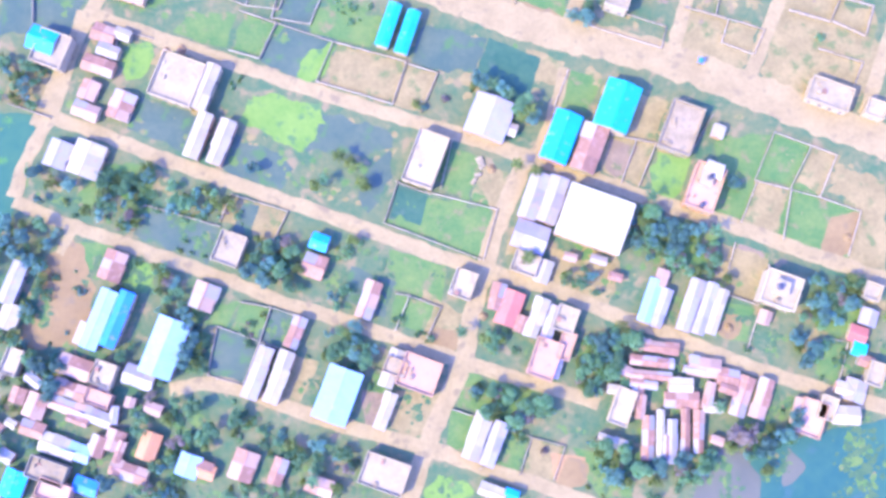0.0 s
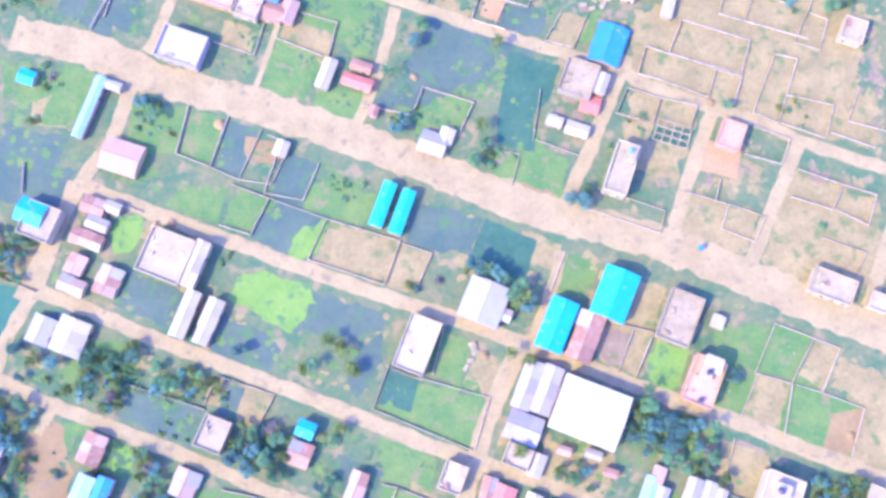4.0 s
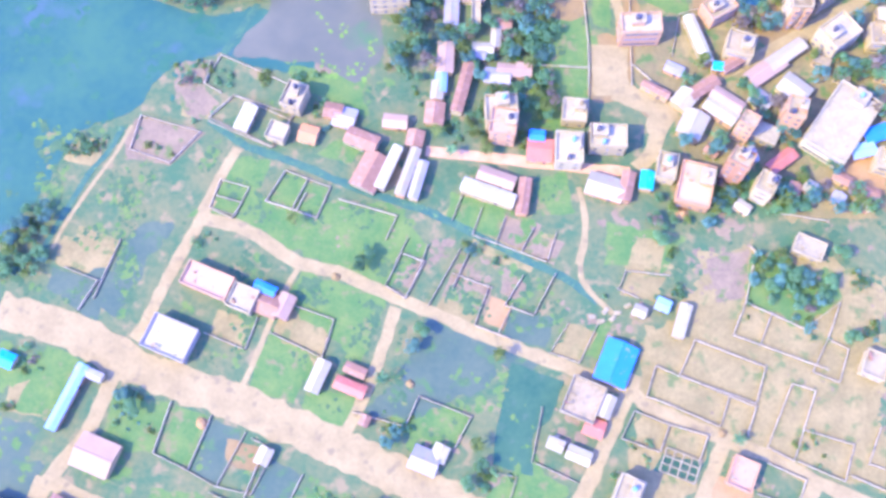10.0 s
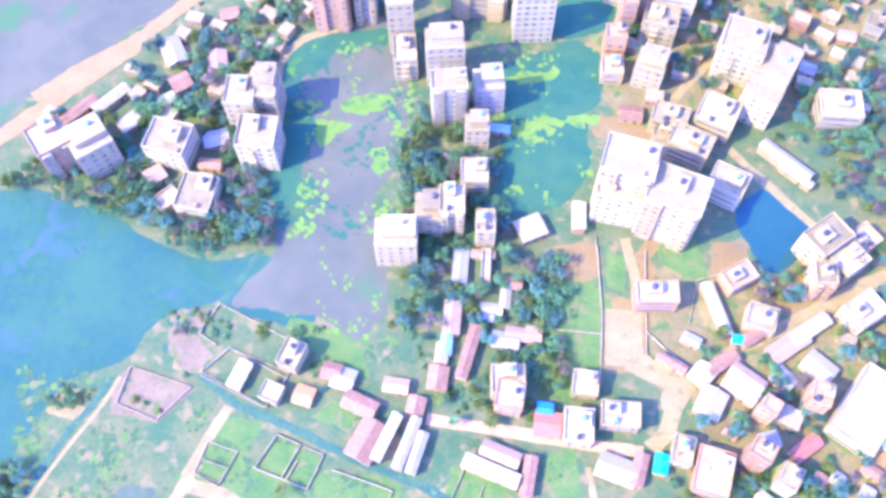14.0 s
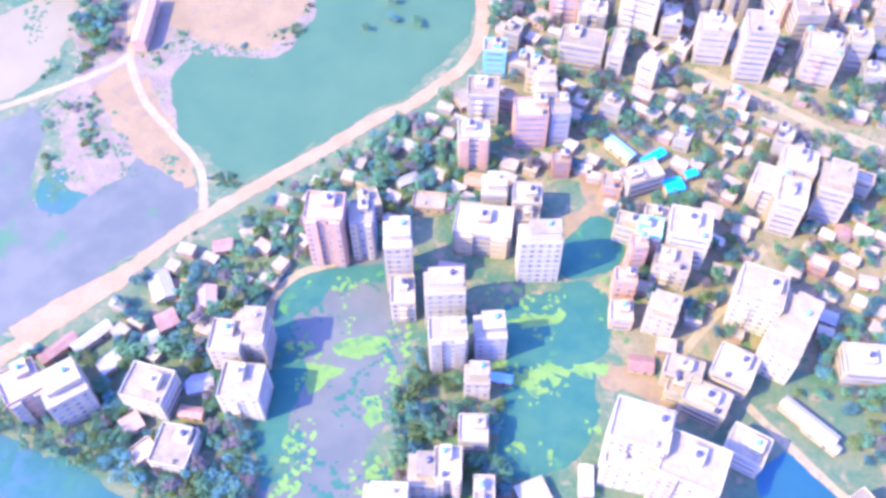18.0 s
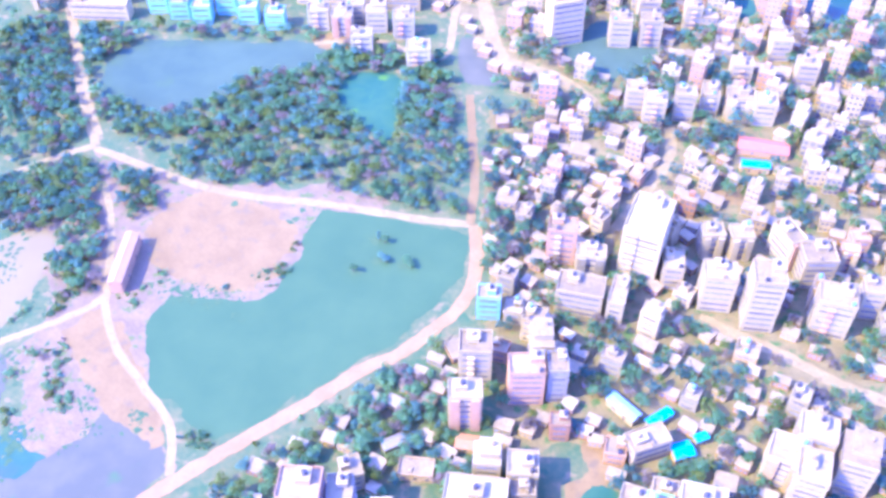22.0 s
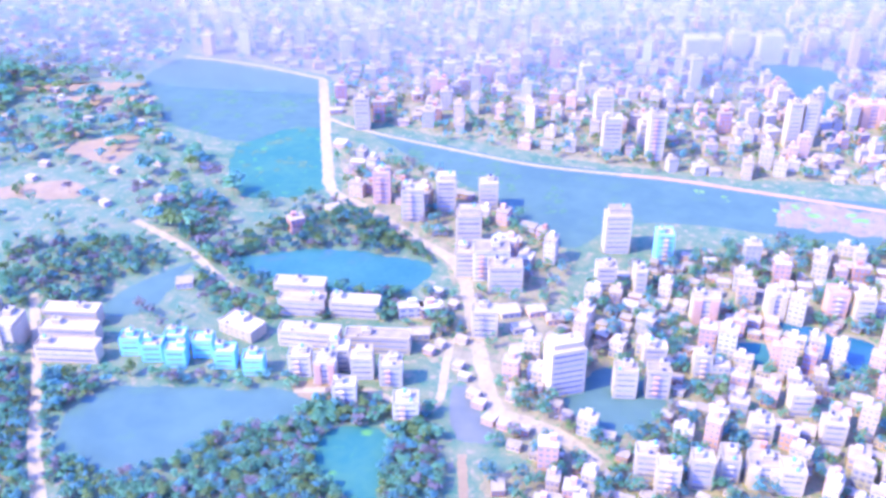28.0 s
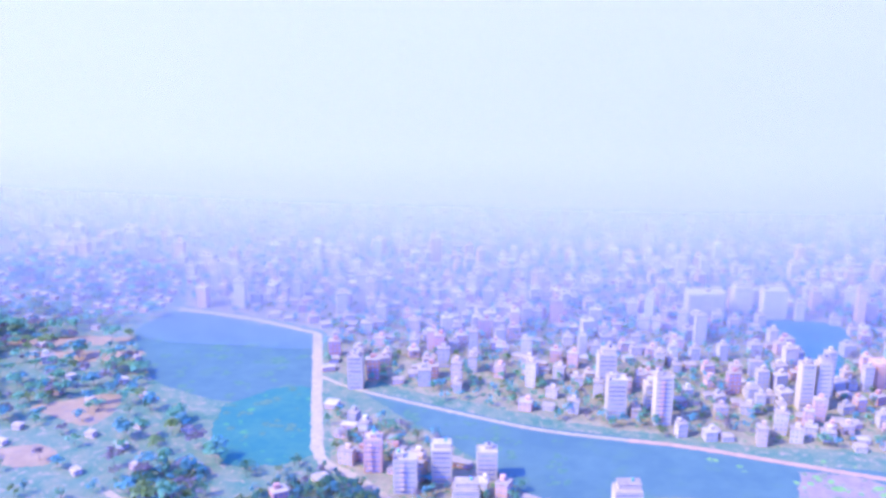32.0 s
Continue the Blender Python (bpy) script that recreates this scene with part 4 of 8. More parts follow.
# ---- land and water ----
patch('sand', (-115.4, 42.1), (-110.8, 36.6), (-107.7, 24.7), (-109.6, 11.2), (-117.1, 9.2), (-128.2, 11.2), (-125.7, 28.1), (-120.3, 38.3))
patch('sand', (41.6, 265.4), (47.2, 265.9), (49.5, 250.7), (44.2, 245.2), (37.8, 246.6), (38.3, 256.8))
patch('sand', (10.7, 115.8), (25.2, 114.7), (33.8, 109.9), (28.8, 104.5), (10.1, 108.8))
patch('dry', (70.9, 113.2), (94.3, 107.4), (88.9, 90.4), (67.4, 97.8))
patch('dry', (97.7, 107.5), (103.1, 121.5), (131.0, 112.4), (129.7, 88.9), (108.2, 78.1), (93.7, 84.0))
patch('sandred', (75.6, 130.5), (89.8, 127.8), (87.8, 117.6), (74.1, 120.7))
patch('dry', (57.4, 147.9), (78.0, 141.6), (69.2, 116.6), (50.6, 121.0))
patch('dry', (80.0, 154.3), (132.8, 145.7), (131.9, 128.0), (83.2, 140.0))
patch('dry', (57.3, 171.8), (92.3, 164.0), (84.9, 140.1), (55.6, 149.6))
patch('dry', (75.1, 180.1), (118.6, 167.0), (113.1, 159.4), (69.6, 168.6))
patch('dry', (-1.4, 180.7), (9.4, 177.3), (4.5, 167.7), (-6.3, 171.0))
patch('dry', (4.9, 202.2), (15.8, 200.7), (26.8, 195.3), (21.7, 185.5), (3.5, 192.4))
patch('dry', (-36.8, 102.5), (-14.1, 96.1), (-19.2, 82.7), (-38.4, 89.0))
patch('dry', (-15.0, 95.2), (-4.5, 92.5), (-9.7, 80.0), (-18.4, 82.7))
patch('dry', (99.5, 57.0), (90.2, 58.7), (86.3, 46.6), (96.2, 41.5))
patch('dry', (115.9, 63.9), (130.6, 58.6), (129.1, 32.9), (119.6, 36.3))
patch('dry', (62.0, 85.1), (44.3, 62.3), (56.1, 58.8), (65.4, 83.4))
patch('wet', (-42.6, 81.9), (-19.2, 73.9), (-18.3, 69.1), (-27.7, 66.8), (-44.9, 68.1))
patch('wet', (-69.3, 74.0), (-51.8, 66.9), (-48.3, 62.5), (-51.6, 56.4), (-71.5, 62.5))
patch('wet', (-25.9, 62.4), (-19.1, 68.6), (-18.2, 60.7), (-25.0, 48.5), (-29.3, 53.7))
patch('algae', (-60.1, 86.4), (-40.0, 81.9), (-44.1, 69.9), (-48.4, 69.2), (-64.2, 77.5))
patch('wet', (-16.0, 58.1), (-7.9, 55.1), (-11.3, 47.6), (-19.8, 46.8))
patch('wet', (-54.8, 109.0), (-36.8, 103.1), (-44.6, 98.4), (-48.0, 90.8), (-59.8, 96.6))
patch('algae', (-36.0, 102.5), (-44.6, 98.4), (-48.0, 90.8), (-40.1, 90.8))
patch('pit', (11.2, 103.9), (27.0, 97.0), (24.9, 89.9), (23.2, 82.1), (15.0, 85.5), (6.8, 91.5))
patch('wet', (-93.5, 51.8), (-70.1, 44.8), (-73.6, 34.0), (-96.0, 41.8))
patch('wet', (-98.3, 85.6), (-77.8, 79.3), (-82.1, 68.2), (-99.6, 75.3))
patch('algae', (-99.9, 102.8), (-92.8, 100.9), (-95.9, 91.0), (-102.1, 92.8))
patch('algae', (-95.3, 34.0), (-90.2, 32.3), (-91.3, 27.2), (-95.9, 27.2))
patch('algae', (-4.4, -28.2), (4.6, -30.6), (2.9, -36.2), (-8.5, -35.0))
patch('algae', (62.4, 67.5), (71.7, 64.8), (67.1, 53.6), (59.5, 57.0))
patch('wet', (-70.1, 14.5), (-57.3, 10.3), (-62.0, -2.1), (-72.2, 0.3))
patch('wet', (-92.5, 194.3), (-89.4, 190.5), (-96.5, 180.6), (-99.7, 169.0), (-104.1, 161.3), (-112.1, 168.5), (-105.9, 176.3), (-103.0, 190.0))
patch('pit', (18.2, 157.6), (33.8, 153.0), (30.4, 141.2), (25.6, 137.1), (26.2, 124.7), (14.6, 127.3), (14.9, 137.4))
patch('wet', (-14.1, 150.3), (-8.1, 170.9), (15.2, 163.5), (12.1, 149.6), (-10.0, 137.8), (-23.9, 139.0))
patch('wet', (-138.0, 130.5), (-118.3, 126.9), (-124.0, 104.7), (-141.5, 107.4))
patch('marsh', (-178.8, 282.3), (-155.6, 284.3), (-141.2, 282.2), (-115.6, 273.2), (-91.1, 266.5), (-75.8, 270.3), (-81.9, 253.8), (-99.8, 246.2), (-109.0, 230.5), (-126.3, 220.0), (-132.3, 202.8), (-139.0, 189.6), (-150.5, 181.4), (-186.6, 224.5))
patch('lakegrey', (-77.1, 302.8), (-73.2, 325.2), (-71.5, 362.4), (-39.6, 366.0), (-34.4, 322.5), (-40.4, 292.5), (-31.4, 272.2), (-34.8, 247.7), (-52.8, 251.6), (-80.0, 253.4), (-71.3, 271.9))
patch('lakegrey', (68.4, -36.2), (75.3, -23.3), (82.0, -20.9), (89.0, -29.7), (86.2, -37.7))
patch('lakegrey', (97.6, -20.1), (102.2, -26.5), (95.5, -31.3))
patch('marsh', (88.6, -20.1), (126.5, -11.9), (134.8, -15.2), (136.6, -37.7), (88.6, -39.3))
patch('lush', (34.3, -20.1), (50.7, -24.9), (52.1, -34.6), (42.3, -34.6))
patch('lush', (-71.5, 217.5), (-62.3, 216.3), (-66.3, 195.2), (-85.9, 195.3))
patch('lush', (20.0, 269.9), (36.7, 273.4), (38.1, 238.7), (18.5, 233.0), (19.9, 255.3))
patch('lush', (-41.7, 225.9), (-34.1, 222.7), (-37.0, 216.6), (-48.2, 219.5))
patch('lush', (-77.9, 202.8), (-20.6, 205.1), (-10.9, 191.8), (-20.8, 176.1), (-37.3, 182.1), (-65.0, 191.5))
patch('lush', (-98.7, 137.6), (-81.2, 137.4), (-84.8, 122.1), (-100.3, 121.5))
patch('lush', (-47.9, 180.7), (-20.7, 174.2), (-26.5, 153.4), (-52.5, 171.0))
patch('lush', (5.0, 110.3), (26.5, 132.2), (37.2, 108.3))
patch('lush', (-11.3, 54.6), (13.4, 49.3), (8.2, 34.8), (-17.3, 45.1))
patch('lush', (102.1, 58.7), (121.9, 49.1), (117.8, 34.6), (98.7, 40.6))
patch('lush', (-107.0, 64.4), (-89.7, 64.3), (-92.5, 48.7), (-115.0, 52.2))
patch('lush', (3.0, 1.2), (26.3, -3.8), (16.2, -15.2), (1.4, -8.7))
patch('lush', (30.9, 220.5), (22.2, 216.0), (24.6, 204.9), (35.1, 205.8))
patch('lush', (77.1, 221.5), (91.7, 224.6), (95.9, 213.6), (88.0, 211.0), (75.7, 212.9))
patch('lush', (96.1, 224.0), (107.6, 223.0), (108.6, 212.7), (97.6, 212.8))
patch('tilled', (109.3, 223.2), (120.0, 226.0), (125.9, 219.8), (124.7, 211.2), (109.0, 212.7))
patch('sandred', (114.9, 229.4), (132.4, 233.7), (131.7, 220.2), (121.5, 221.4))
patch('laketeal', (-5.7, 353.1), (17.6, 365.9), (31.0, 362.6), (31.1, 343.2), (25.7, 335.6), (28.9, 317.8), (22.4, 301.7), (4.1, 295.2), (-1.6, 314.0), (-1.7, 334.5))
patch('lakeblue', (86.7, 315.1), (92.2, 312.6), (103.1, 302.3), (94.5, 286.0), (87.3, 287.1), (78.3, 304.5))
patch('laketeal', (21.9, 396.2), (28.8, 394.9), (35.0, 384.4), (30.7, 374.0), (15.2, 368.4), (11.5, 378.7))
patch('lakegreen', (-95.7, 508.3), (-58.3, 506.5), (-35.9, 502.7), (-32.9, 489.6), (-40.1, 466.0), (-56.5, 442.4), (-82.0, 416.0), (-102.7, 395.7), (-111.3, 395.7), (-125.0, 405.7), (-135.5, 411.0), (-145.6, 435.4), (-143.6, 451.0), (-128.2, 454.8), (-109.8, 455.9), (-100.7, 476.5), (-99.8, 493.6))
patch('lakegrey', (-228.1, 400.3), (-204.8, 409.3), (-194.1, 416.6), (-187.5, 400.6), (-183.3, 380.0), (-170.4, 369.3), (-154.7, 384.2), (-146.8, 398.5), (-128.5, 395.8), (-120.1, 379.2), (-130.5, 363.1), (-146.3, 344.7), (-167.0, 322.2), (-182.7, 305.6))
patch('lakepale', (-240.1, 456.4), (-228.8, 464.8), (-216.3, 476.8), (-201.4, 477.3), (-198.0, 455.9), (-199.8, 430.6), (-209.5, 420.2), (-221.4, 415.5))
patch('laketeal', (-109.4, 586.6), (-103.9, 600.6), (-88.8, 605.1), (-77.7, 597.9), (-77.9, 580.8), (-76.6, 560.8), (-79.9, 551.8), (-91.2, 565.7), (-103.7, 574.0))
patch('lakefar', (-223.5, 571.3), (-223.0, 602.5), (-199.4, 616.9), (-165.1, 619.7), (-114.7, 625.9), (-116.6, 616.2), (-128.6, 603.1), (-152.8, 590.6), (-167.6, 569.4), (-196.1, 559.0))
patch('lakefar', (-251.3, 667.9), (-243.1, 695.9), (-220.0, 724.8), (-218.8, 712.0), (-224.8, 674.8))
patch('lakefar', (-3.7, 644.8), (10.2, 662.1), (23.5, 662.0), (40.3, 651.8), (35.9, 629.0), (16.3, 614.6), (7.6, 618.8), (-4.4, 634.4))
patch('lakegrey', (-57.1, 638.4), (-53.3, 645.4), (-47.1, 633.7), (-41.5, 620.6), (-31.8, 607.0), (-39.1, 602.1), (-49.7, 604.1), (-55.2, 618.4))
patch('lakeblue', (97.2, 717.3), (122.8, 710.1), (123.1, 689.0), (109.3, 692.1))
patch('lakeblue', (123.9, 707.5), (142.2, 704.9), (142.9, 681.9), (124.0, 674.1))
patch('marsh', (75.2, 694.8), (92.4, 694.8), (88.4, 678.6), (74.3, 679.1))
patch('lakefar', (-371.3, 1000.8), (-352.4, 1045.1), (-286.6, 1031.2), (-221.3, 1004.3), (-194.1, 912.0), (-218.1, 918.6), (-246.7, 888.9), (-312.7, 914.6))
patch('laketeal', (-247.0, 883.9), (-217.2, 915.6), (-192.9, 909.1), (-169.1, 829.3), (-214.0, 806.3), (-242.2, 847.7))
patch('marsh', (-204.7, 730.8), (-154.1, 751.5), (-106.9, 749.3), (-84.2, 740.5), (-99.2, 711.9), (-162.5, 713.4))
patch('lakefar', (-168.2, 923.1), (-77.3, 895.9), (-33.4, 884.5), (19.5, 879.5), (118.9, 862.1), (191.8, 852.8), (180.6, 804.0), (70.2, 813.6), (19.9, 805.8), (-12.1, 773.8), (-49.3, 816.7), (-103.8, 864.7))
patch('marsh', (127.3, 1110.9), (193.4, 1093.6), (162.2, 982.4), (147.9, 1024.4))
patch('tilled', (117.9, 854.1), (146.1, 852.0), (188.7, 844.2), (182.2, 812.7), (110.3, 819.9))
patch('sand', (-162.2, 502.4), (-144.7, 512.3), (-111.8, 502.4), (-103.0, 486.2), (-111.3, 462.0), (-129.5, 459.4), (-153.0, 465.7), (-163.9, 484.4))
patch('sand', (-178.7, 430.6), (-164.6, 443.3), (-138.5, 413.3), (-125.4, 396.3), (-125.1, 388.5), (-149.7, 400.7))
patch('sand', (31.5, 337.4), (43.3, 336.6), (57.3, 324.6), (53.6, 320.8), (41.7, 328.4), (30.1, 329.2))
patch('sand', (13.2, 394.9), (26.4, 402.8), (28.6, 399.6), (21.1, 392.6), (16.4, 377.2), (14.2, 381.3))
patch('sand', (17.4, 420.0), (27.6, 419.0), (26.2, 406.4), (18.4, 405.2))
patch('sand', (58.2, 546.8), (80.9, 545.4), (79.1, 537.1), (62.4, 537.7))
patch('sand', (-133.2, 630.3), (-114.1, 635.6), (-107.6, 619.9), (-124.6, 619.7))
patch('sandred', (90.3, 724.8), (103.6, 691.2), (92.6, 679.3), (90.3, 705.2))
patch('sand', (-379.3, 796.6), (-335.9, 811.6), (-320.7, 789.7), (-370.6, 781.9))
patch('sand', (-377.5, 858.9), (-326.7, 886.5), (-321.7, 839.8))
patch('sand', (-465.5, 967.0), (-375.5, 985.3), (-372.1, 972.1), (-440.7, 955.6))
patch('sand', (-425.0, 945.0), (-352.0, 962.0), (-346.0, 945.0), (-412.0, 925.0))
patch('lush', (22.4, 276.9), (34.3, 276.4), (36.1, 255.4), (26.2, 250.4))
patch('lush', (-46.1, 378.6), (-50.3, 378.1), (-46.7, 368.1))
patch('marsh', (-84.0, 345.1), (-80.2, 356.7), (-69.2, 360.6), (-66.3, 347.7), (-73.4, 329.8), (-79.5, 320.9), (-76.2, 298.6), (-69.3, 299.3))
patch('marsh', (-158.0, 379.0), (-170.0, 367.7), (-177.9, 371.2), (-179.9, 385.7), (-167.7, 392.6), (-152.0, 402.7), (-148.3, 395.5))
patch('sandred', (-124.2, 348.7), (-112.6, 349.3), (-111.8, 341.0), (-124.3, 338.1))
patch('tilled', (-222.8, 486.5), (-189.1, 513.5), (-106.2, 521.5), (-69.8, 515.6), (-97.5, 483.6), (-108.2, 449.9), (-138.1, 433.5), (-137.6, 410.7), (-116.7, 378.4), (-140.3, 373.7), (-170.1, 379.4), (-190.8, 414.2), (-188.8, 444.5))
patch('tilled', (-207.3, 533.3), (-170.8, 520.3), (-118.7, 514.2), (-100.7, 520.4), (-104.4, 481.1), (-148.6, 474.3), (-168.5, 471.3), (-195.9, 512.9))
patch('lush', (-64.7, 112.3), (-54.8, 108.2), (-58.6, 98.1), (-67.9, 100.6))
patch('lush', (-82.7, 112.7), (-66.8, 111.7), (-70.0, 100.8), (-86.0, 105.4))
patch('wet', (-53.7, 115.3), (-42.3, 114.0), (-44.8, 105.3), (-54.1, 109.0))
patch('lush', (-42.3, 113.5), (-21.2, 110.6), (-25.5, 100.7), (-36.0, 103.1), (-44.2, 105.6))
patch('wet', (-9.8, 107.9), (10.3, 103.3), (6.8, 92.5), (-4.5, 93.4), (-12.4, 96.1))
patch('dry', (22.5, 100.5), (34.6, 96.0), (31.9, 88.8), (24.1, 90.6))
patch('lush', (36.3, 93.3), (45.7, 90.5), (41.2, 79.9), (32.6, 81.7))
patch('dry', (56.0, 86.9), (65.4, 83.4), (61.6, 71.0), (52.2, 72.8))
patch('dry', (47.1, 72.8), (60.7, 69.2), (56.1, 57.0), (45.1, 61.4))
patch('lush', (97.6, 73.5), (108.5, 69.1), (102.0, 57.0), (91.1, 59.1))
patch('dry', (109.4, 68.8), (116.1, 66.0), (111.2, 53.8), (102.9, 57.0))
patch('lush', (80.5, 72.7), (96.8, 72.7), (86.3, 46.6), (78.0, 50.1))
patch('dry', (91.0, 57.8), (101.0, 54.4), (96.2, 41.5), (86.6, 45.8))
patch('sand', (113.4, 47.4), (121.9, 48.3), (117.9, 36.3), (110.4, 38.0))
patch('sand', (-5.3, 14.5), (2.2, 12.8), (-0.3, 7.0), (-8.6, 8.6))
patch('lush', (-1.9, 68.5), (8.4, 65.0), (4.9, 53.7), (-3.6, 56.3))
patch('dry', (9.2, 64.1), (16.9, 61.5), (13.4, 49.3), (5.8, 53.7))
patch('wet', (-63.5, 52.1), (-58.3, 51.2), (-61.5, 41.7), (-66.7, 43.4))
patch('dry', (-57.5, 51.7), (-50.1, 48.9), (-54.6, 39.1), (-60.6, 40.8))
patch('lush', (-77.0, 20.4), (-63.5, 22.1), (-67.5, 14.5), (-79.4, 16.2))
patch('wet', (-42.1, 105.3), (-35.1, 103.1), (-36.8, 98.0), (-44.6, 98.9))
patch('wet', (-30.7, 33.1), (-17.1, 28.0), (-20.4, 17.9), (-32.3, 22.9))
patch('lush', (-18.9, 38.2), (-1.9, 33.1), (-3.6, 21.2), (-17.1, 26.3))
patch('wet', (-54.2, 19.9), (-43.2, 16.5), (-47.2, 7.5), (-57.0, 10.8))
patch('lush', (-63.5, 21.6), (-54.5, 19.9), (-57.7, 11.5), (-65.8, 13.7))
patch('lush', (-23.7, 1.2), (-18.6, -0.5), (-23.5, -12.0), (-26.9, -10.4))
patch('dry', (-16.9, -3.8), (-3.6, -5.4), (-8.6, -16.9), (-18.5, -15.3))
patch('dry', (-47.2, 7.0), (-39.6, 4.5), (-45.2, -8.7), (-50.2, -7.1))
patch('lush', (-0.3, -10.0), (8.0, -12.0), (4.6, -21.7), (-2.0, -20.1))
patch('lush', (16.2, -15.2), (22.0, -17.2), (18.6, -27.4), (12.9, -25.0))
patch('dry', (22.8, -17.7), (32.7, -20.9), (28.4, -29.8), (20.2, -27.4))
patch('sand', (33.5, -23.3), (39.2, -25.0), (37.4, -31.4), (30.1, -30.6))
patch('dry', (81.0, 39.8), (94.3, 34.7), (90.3, 21.1), (77.1, 26.2))
patch('lush', (78.7, 22.8), (89.5, 20.3), (86.5, 9.4), (75.0, 12.8))
patch('sand', (81.0, 18.6), (86.0, 17.0), (83.2, 11.1), (78.3, 12.8))
patch('lush', (103.5, 17.8), (117.2, 24.5), (121.9, 17.8), (113.2, 11.1))
patch('dry', (106.7, 14.4), (110.8, 12.8), (106.3, 6.1), (102.2, 7.8))
patch('lush', (109.8, 10.3), (116.4, 8.6), (112.5, -2.1), (106.1, 1.2))
patch('dry', (30.2, 38.1), (50.5, 34.7), (46.8, 21.2), (26.7, 26.3))
patch('dry', (33.6, 36.4), (43.8, 41.5), (50.5, 38.1), (47.0, 31.3))
patch('wet', (-119.4, 71.5), (-110.9, 75.0), (-115.3, 57.4), (-121.5, 60.9))
patch('lush', (-139.0, 80.4), (-128.4, 77.7), (-129.0, 57.4), (-137.7, 57.4))
patch('wet', (-141.2, 116.6), (-114.6, 116.5), (-117.5, 103.7), (-124.7, 105.6), (-140.5, 105.6))
patch('dry', (-136.5, 96.5), (-124.0, 92.9), (-126.9, 81.2), (-137.5, 83.1))
patch('lush', (-117.8, 40.1), (-109.3, 40.0), (-110.6, 33.2), (-117.6, 34.9))
patch('dry', (-52.4, 169.1), (-37.0, 165.0), (-39.5, 150.1), (-43.4, 155.5), (-54.3, 159.6))
patch('dry', (-71.7, 166.4), (-60.9, 164.0), (-63.6, 154.6), (-73.7, 158.8))
patch('lush', (-58.1, 152.1), (-42.3, 152.8), (-44.8, 139.9), (-59.0, 142.9))
patch('lush', (-41.8, 145.5), (-24.1, 142.6), (-30.4, 131.6), (-43.0, 139.1))
patch('lush', (-12.3, 150.4), (7.2, 141.2), (3.3, 131.2), (-16.8, 135.7))
patch('wet', (15.2, 163.5), (27.6, 159.4), (22.5, 153.7), (13.6, 157.0))
patch('dry', (34.4, 170.9), (43.3, 168.4), (38.1, 158.9), (29.7, 161.3))
patch('dry', (21.3, 200.0), (29.4, 198.4), (26.0, 189.5), (19.7, 192.1))
patch('lush', (44.7, 203.9), (69.9, 201.0), (62.7, 189.1), (44.8, 190.3))
patch('dry', (52.0, 187.7), (63.6, 187.6), (60.9, 179.5), (50.2, 181.0))
patch('dry', (73.5, 197.3), (89.5, 194.1), (85.7, 180.5), (75.1, 183.9))
patch('lush', (89.6, 196.0), (118.0, 193.3), (114.0, 181.7), (104.9, 174.8), (87.5, 181.6))
patch('lush', (26.6, 126.9), (37.0, 122.1), (32.1, 108.1), (18.5, 110.9))
patch('lush', (-54.6, 111.2), (-25.9, 115.9), (-28.4, 102.0), (-42.3, 106.6))
patch('lush', (-79.4, 136.6), (-69.5, 133.5), (-73.3, 119.1), (-82.8, 122.2))
patch('wet', (-68.7, 133.5), (-58.8, 130.3), (-64.4, 115.1), (-72.0, 118.3))
patch('sand', (-63.0, 128.4), (-50.6, 125.4), (-53.6, 120.0), (-62.3, 121.3))
patch('wet', (-54.1, 125.2), (-39.9, 119.7), (-42.7, 111.7), (-51.3, 113.1))
patch('lush', (-121.5, 151.2), (-108.6, 147.2), (-115.2, 129.7), (-127.6, 131.0))
patch('dry', (-129.1, 141.7), (-116.4, 138.7), (-118.7, 129.6), (-131.1, 130.8))
patch('lush', (-134.6, 143.3), (-123.1, 149.3), (-117.3, 145.9), (-128.6, 138.1))
patch('wet', (-112.2, 176.1), (-105.9, 176.3), (-108.1, 157.4), (-119.9, 166.2))
patch('dry', (-119.2, 189.3), (-105.2, 186.0), (-107.7, 176.2), (-119.8, 179.6))
patch('lush', (-62.0, 202.1), (-57.2, 212.5), (-43.1, 208.0), (-46.2, 197.8))
patch('dry', (-107.8, 216.3), (-94.4, 212.6), (-86.3, 224.1), (-104.5, 228.1))
patch('dry', (-128.5, 218.5), (-115.8, 219.6), (-117.5, 209.7), (-128.7, 210.6))
patch('dry', (-93.2, 237.5), (-83.7, 236.3), (-84.4, 229.2), (-93.7, 229.4))
patch('dry', (-0.5, 210.2), (13.9, 207.7), (10.9, 200.0), (-6.9, 202.2))
patch('lush', (35.8, 271.2), (45.2, 269.9), (38.2, 258.9))
patch('dry', (74.9, 289.5), (91.8, 286.6), (89.8, 273.7), (76.8, 274.7))
patch('sand', (18.1, 284.7), (33.4, 283.9), (33.8, 275.3), (20.6, 275.2))
patch('sand', (91.7, 282.3), (110.3, 279.6), (102.6, 266.4), (91.6, 273.8))
patch('lush', (37.1, 286.3), (42.8, 284.7), (44.2, 271.9), (37.6, 273.5))
patch('dry', (106.8, 219.5), (124.5, 224.8), (129.1, 212.1), (108.3, 210.3))
patch('marsh', (-84.7, 348.3), (-69.5, 355.2), (-66.3, 343.2), (-78.9, 329.6))
patch('weed', (-74.9, 495.5), (-68.0, 497.5), (-64.9, 493.5), (-71.2, 491.3))
patch('weed', (-71.5, 484.6), (-65.9, 486.1), (-62.9, 482.6), (-69.2, 481.0))
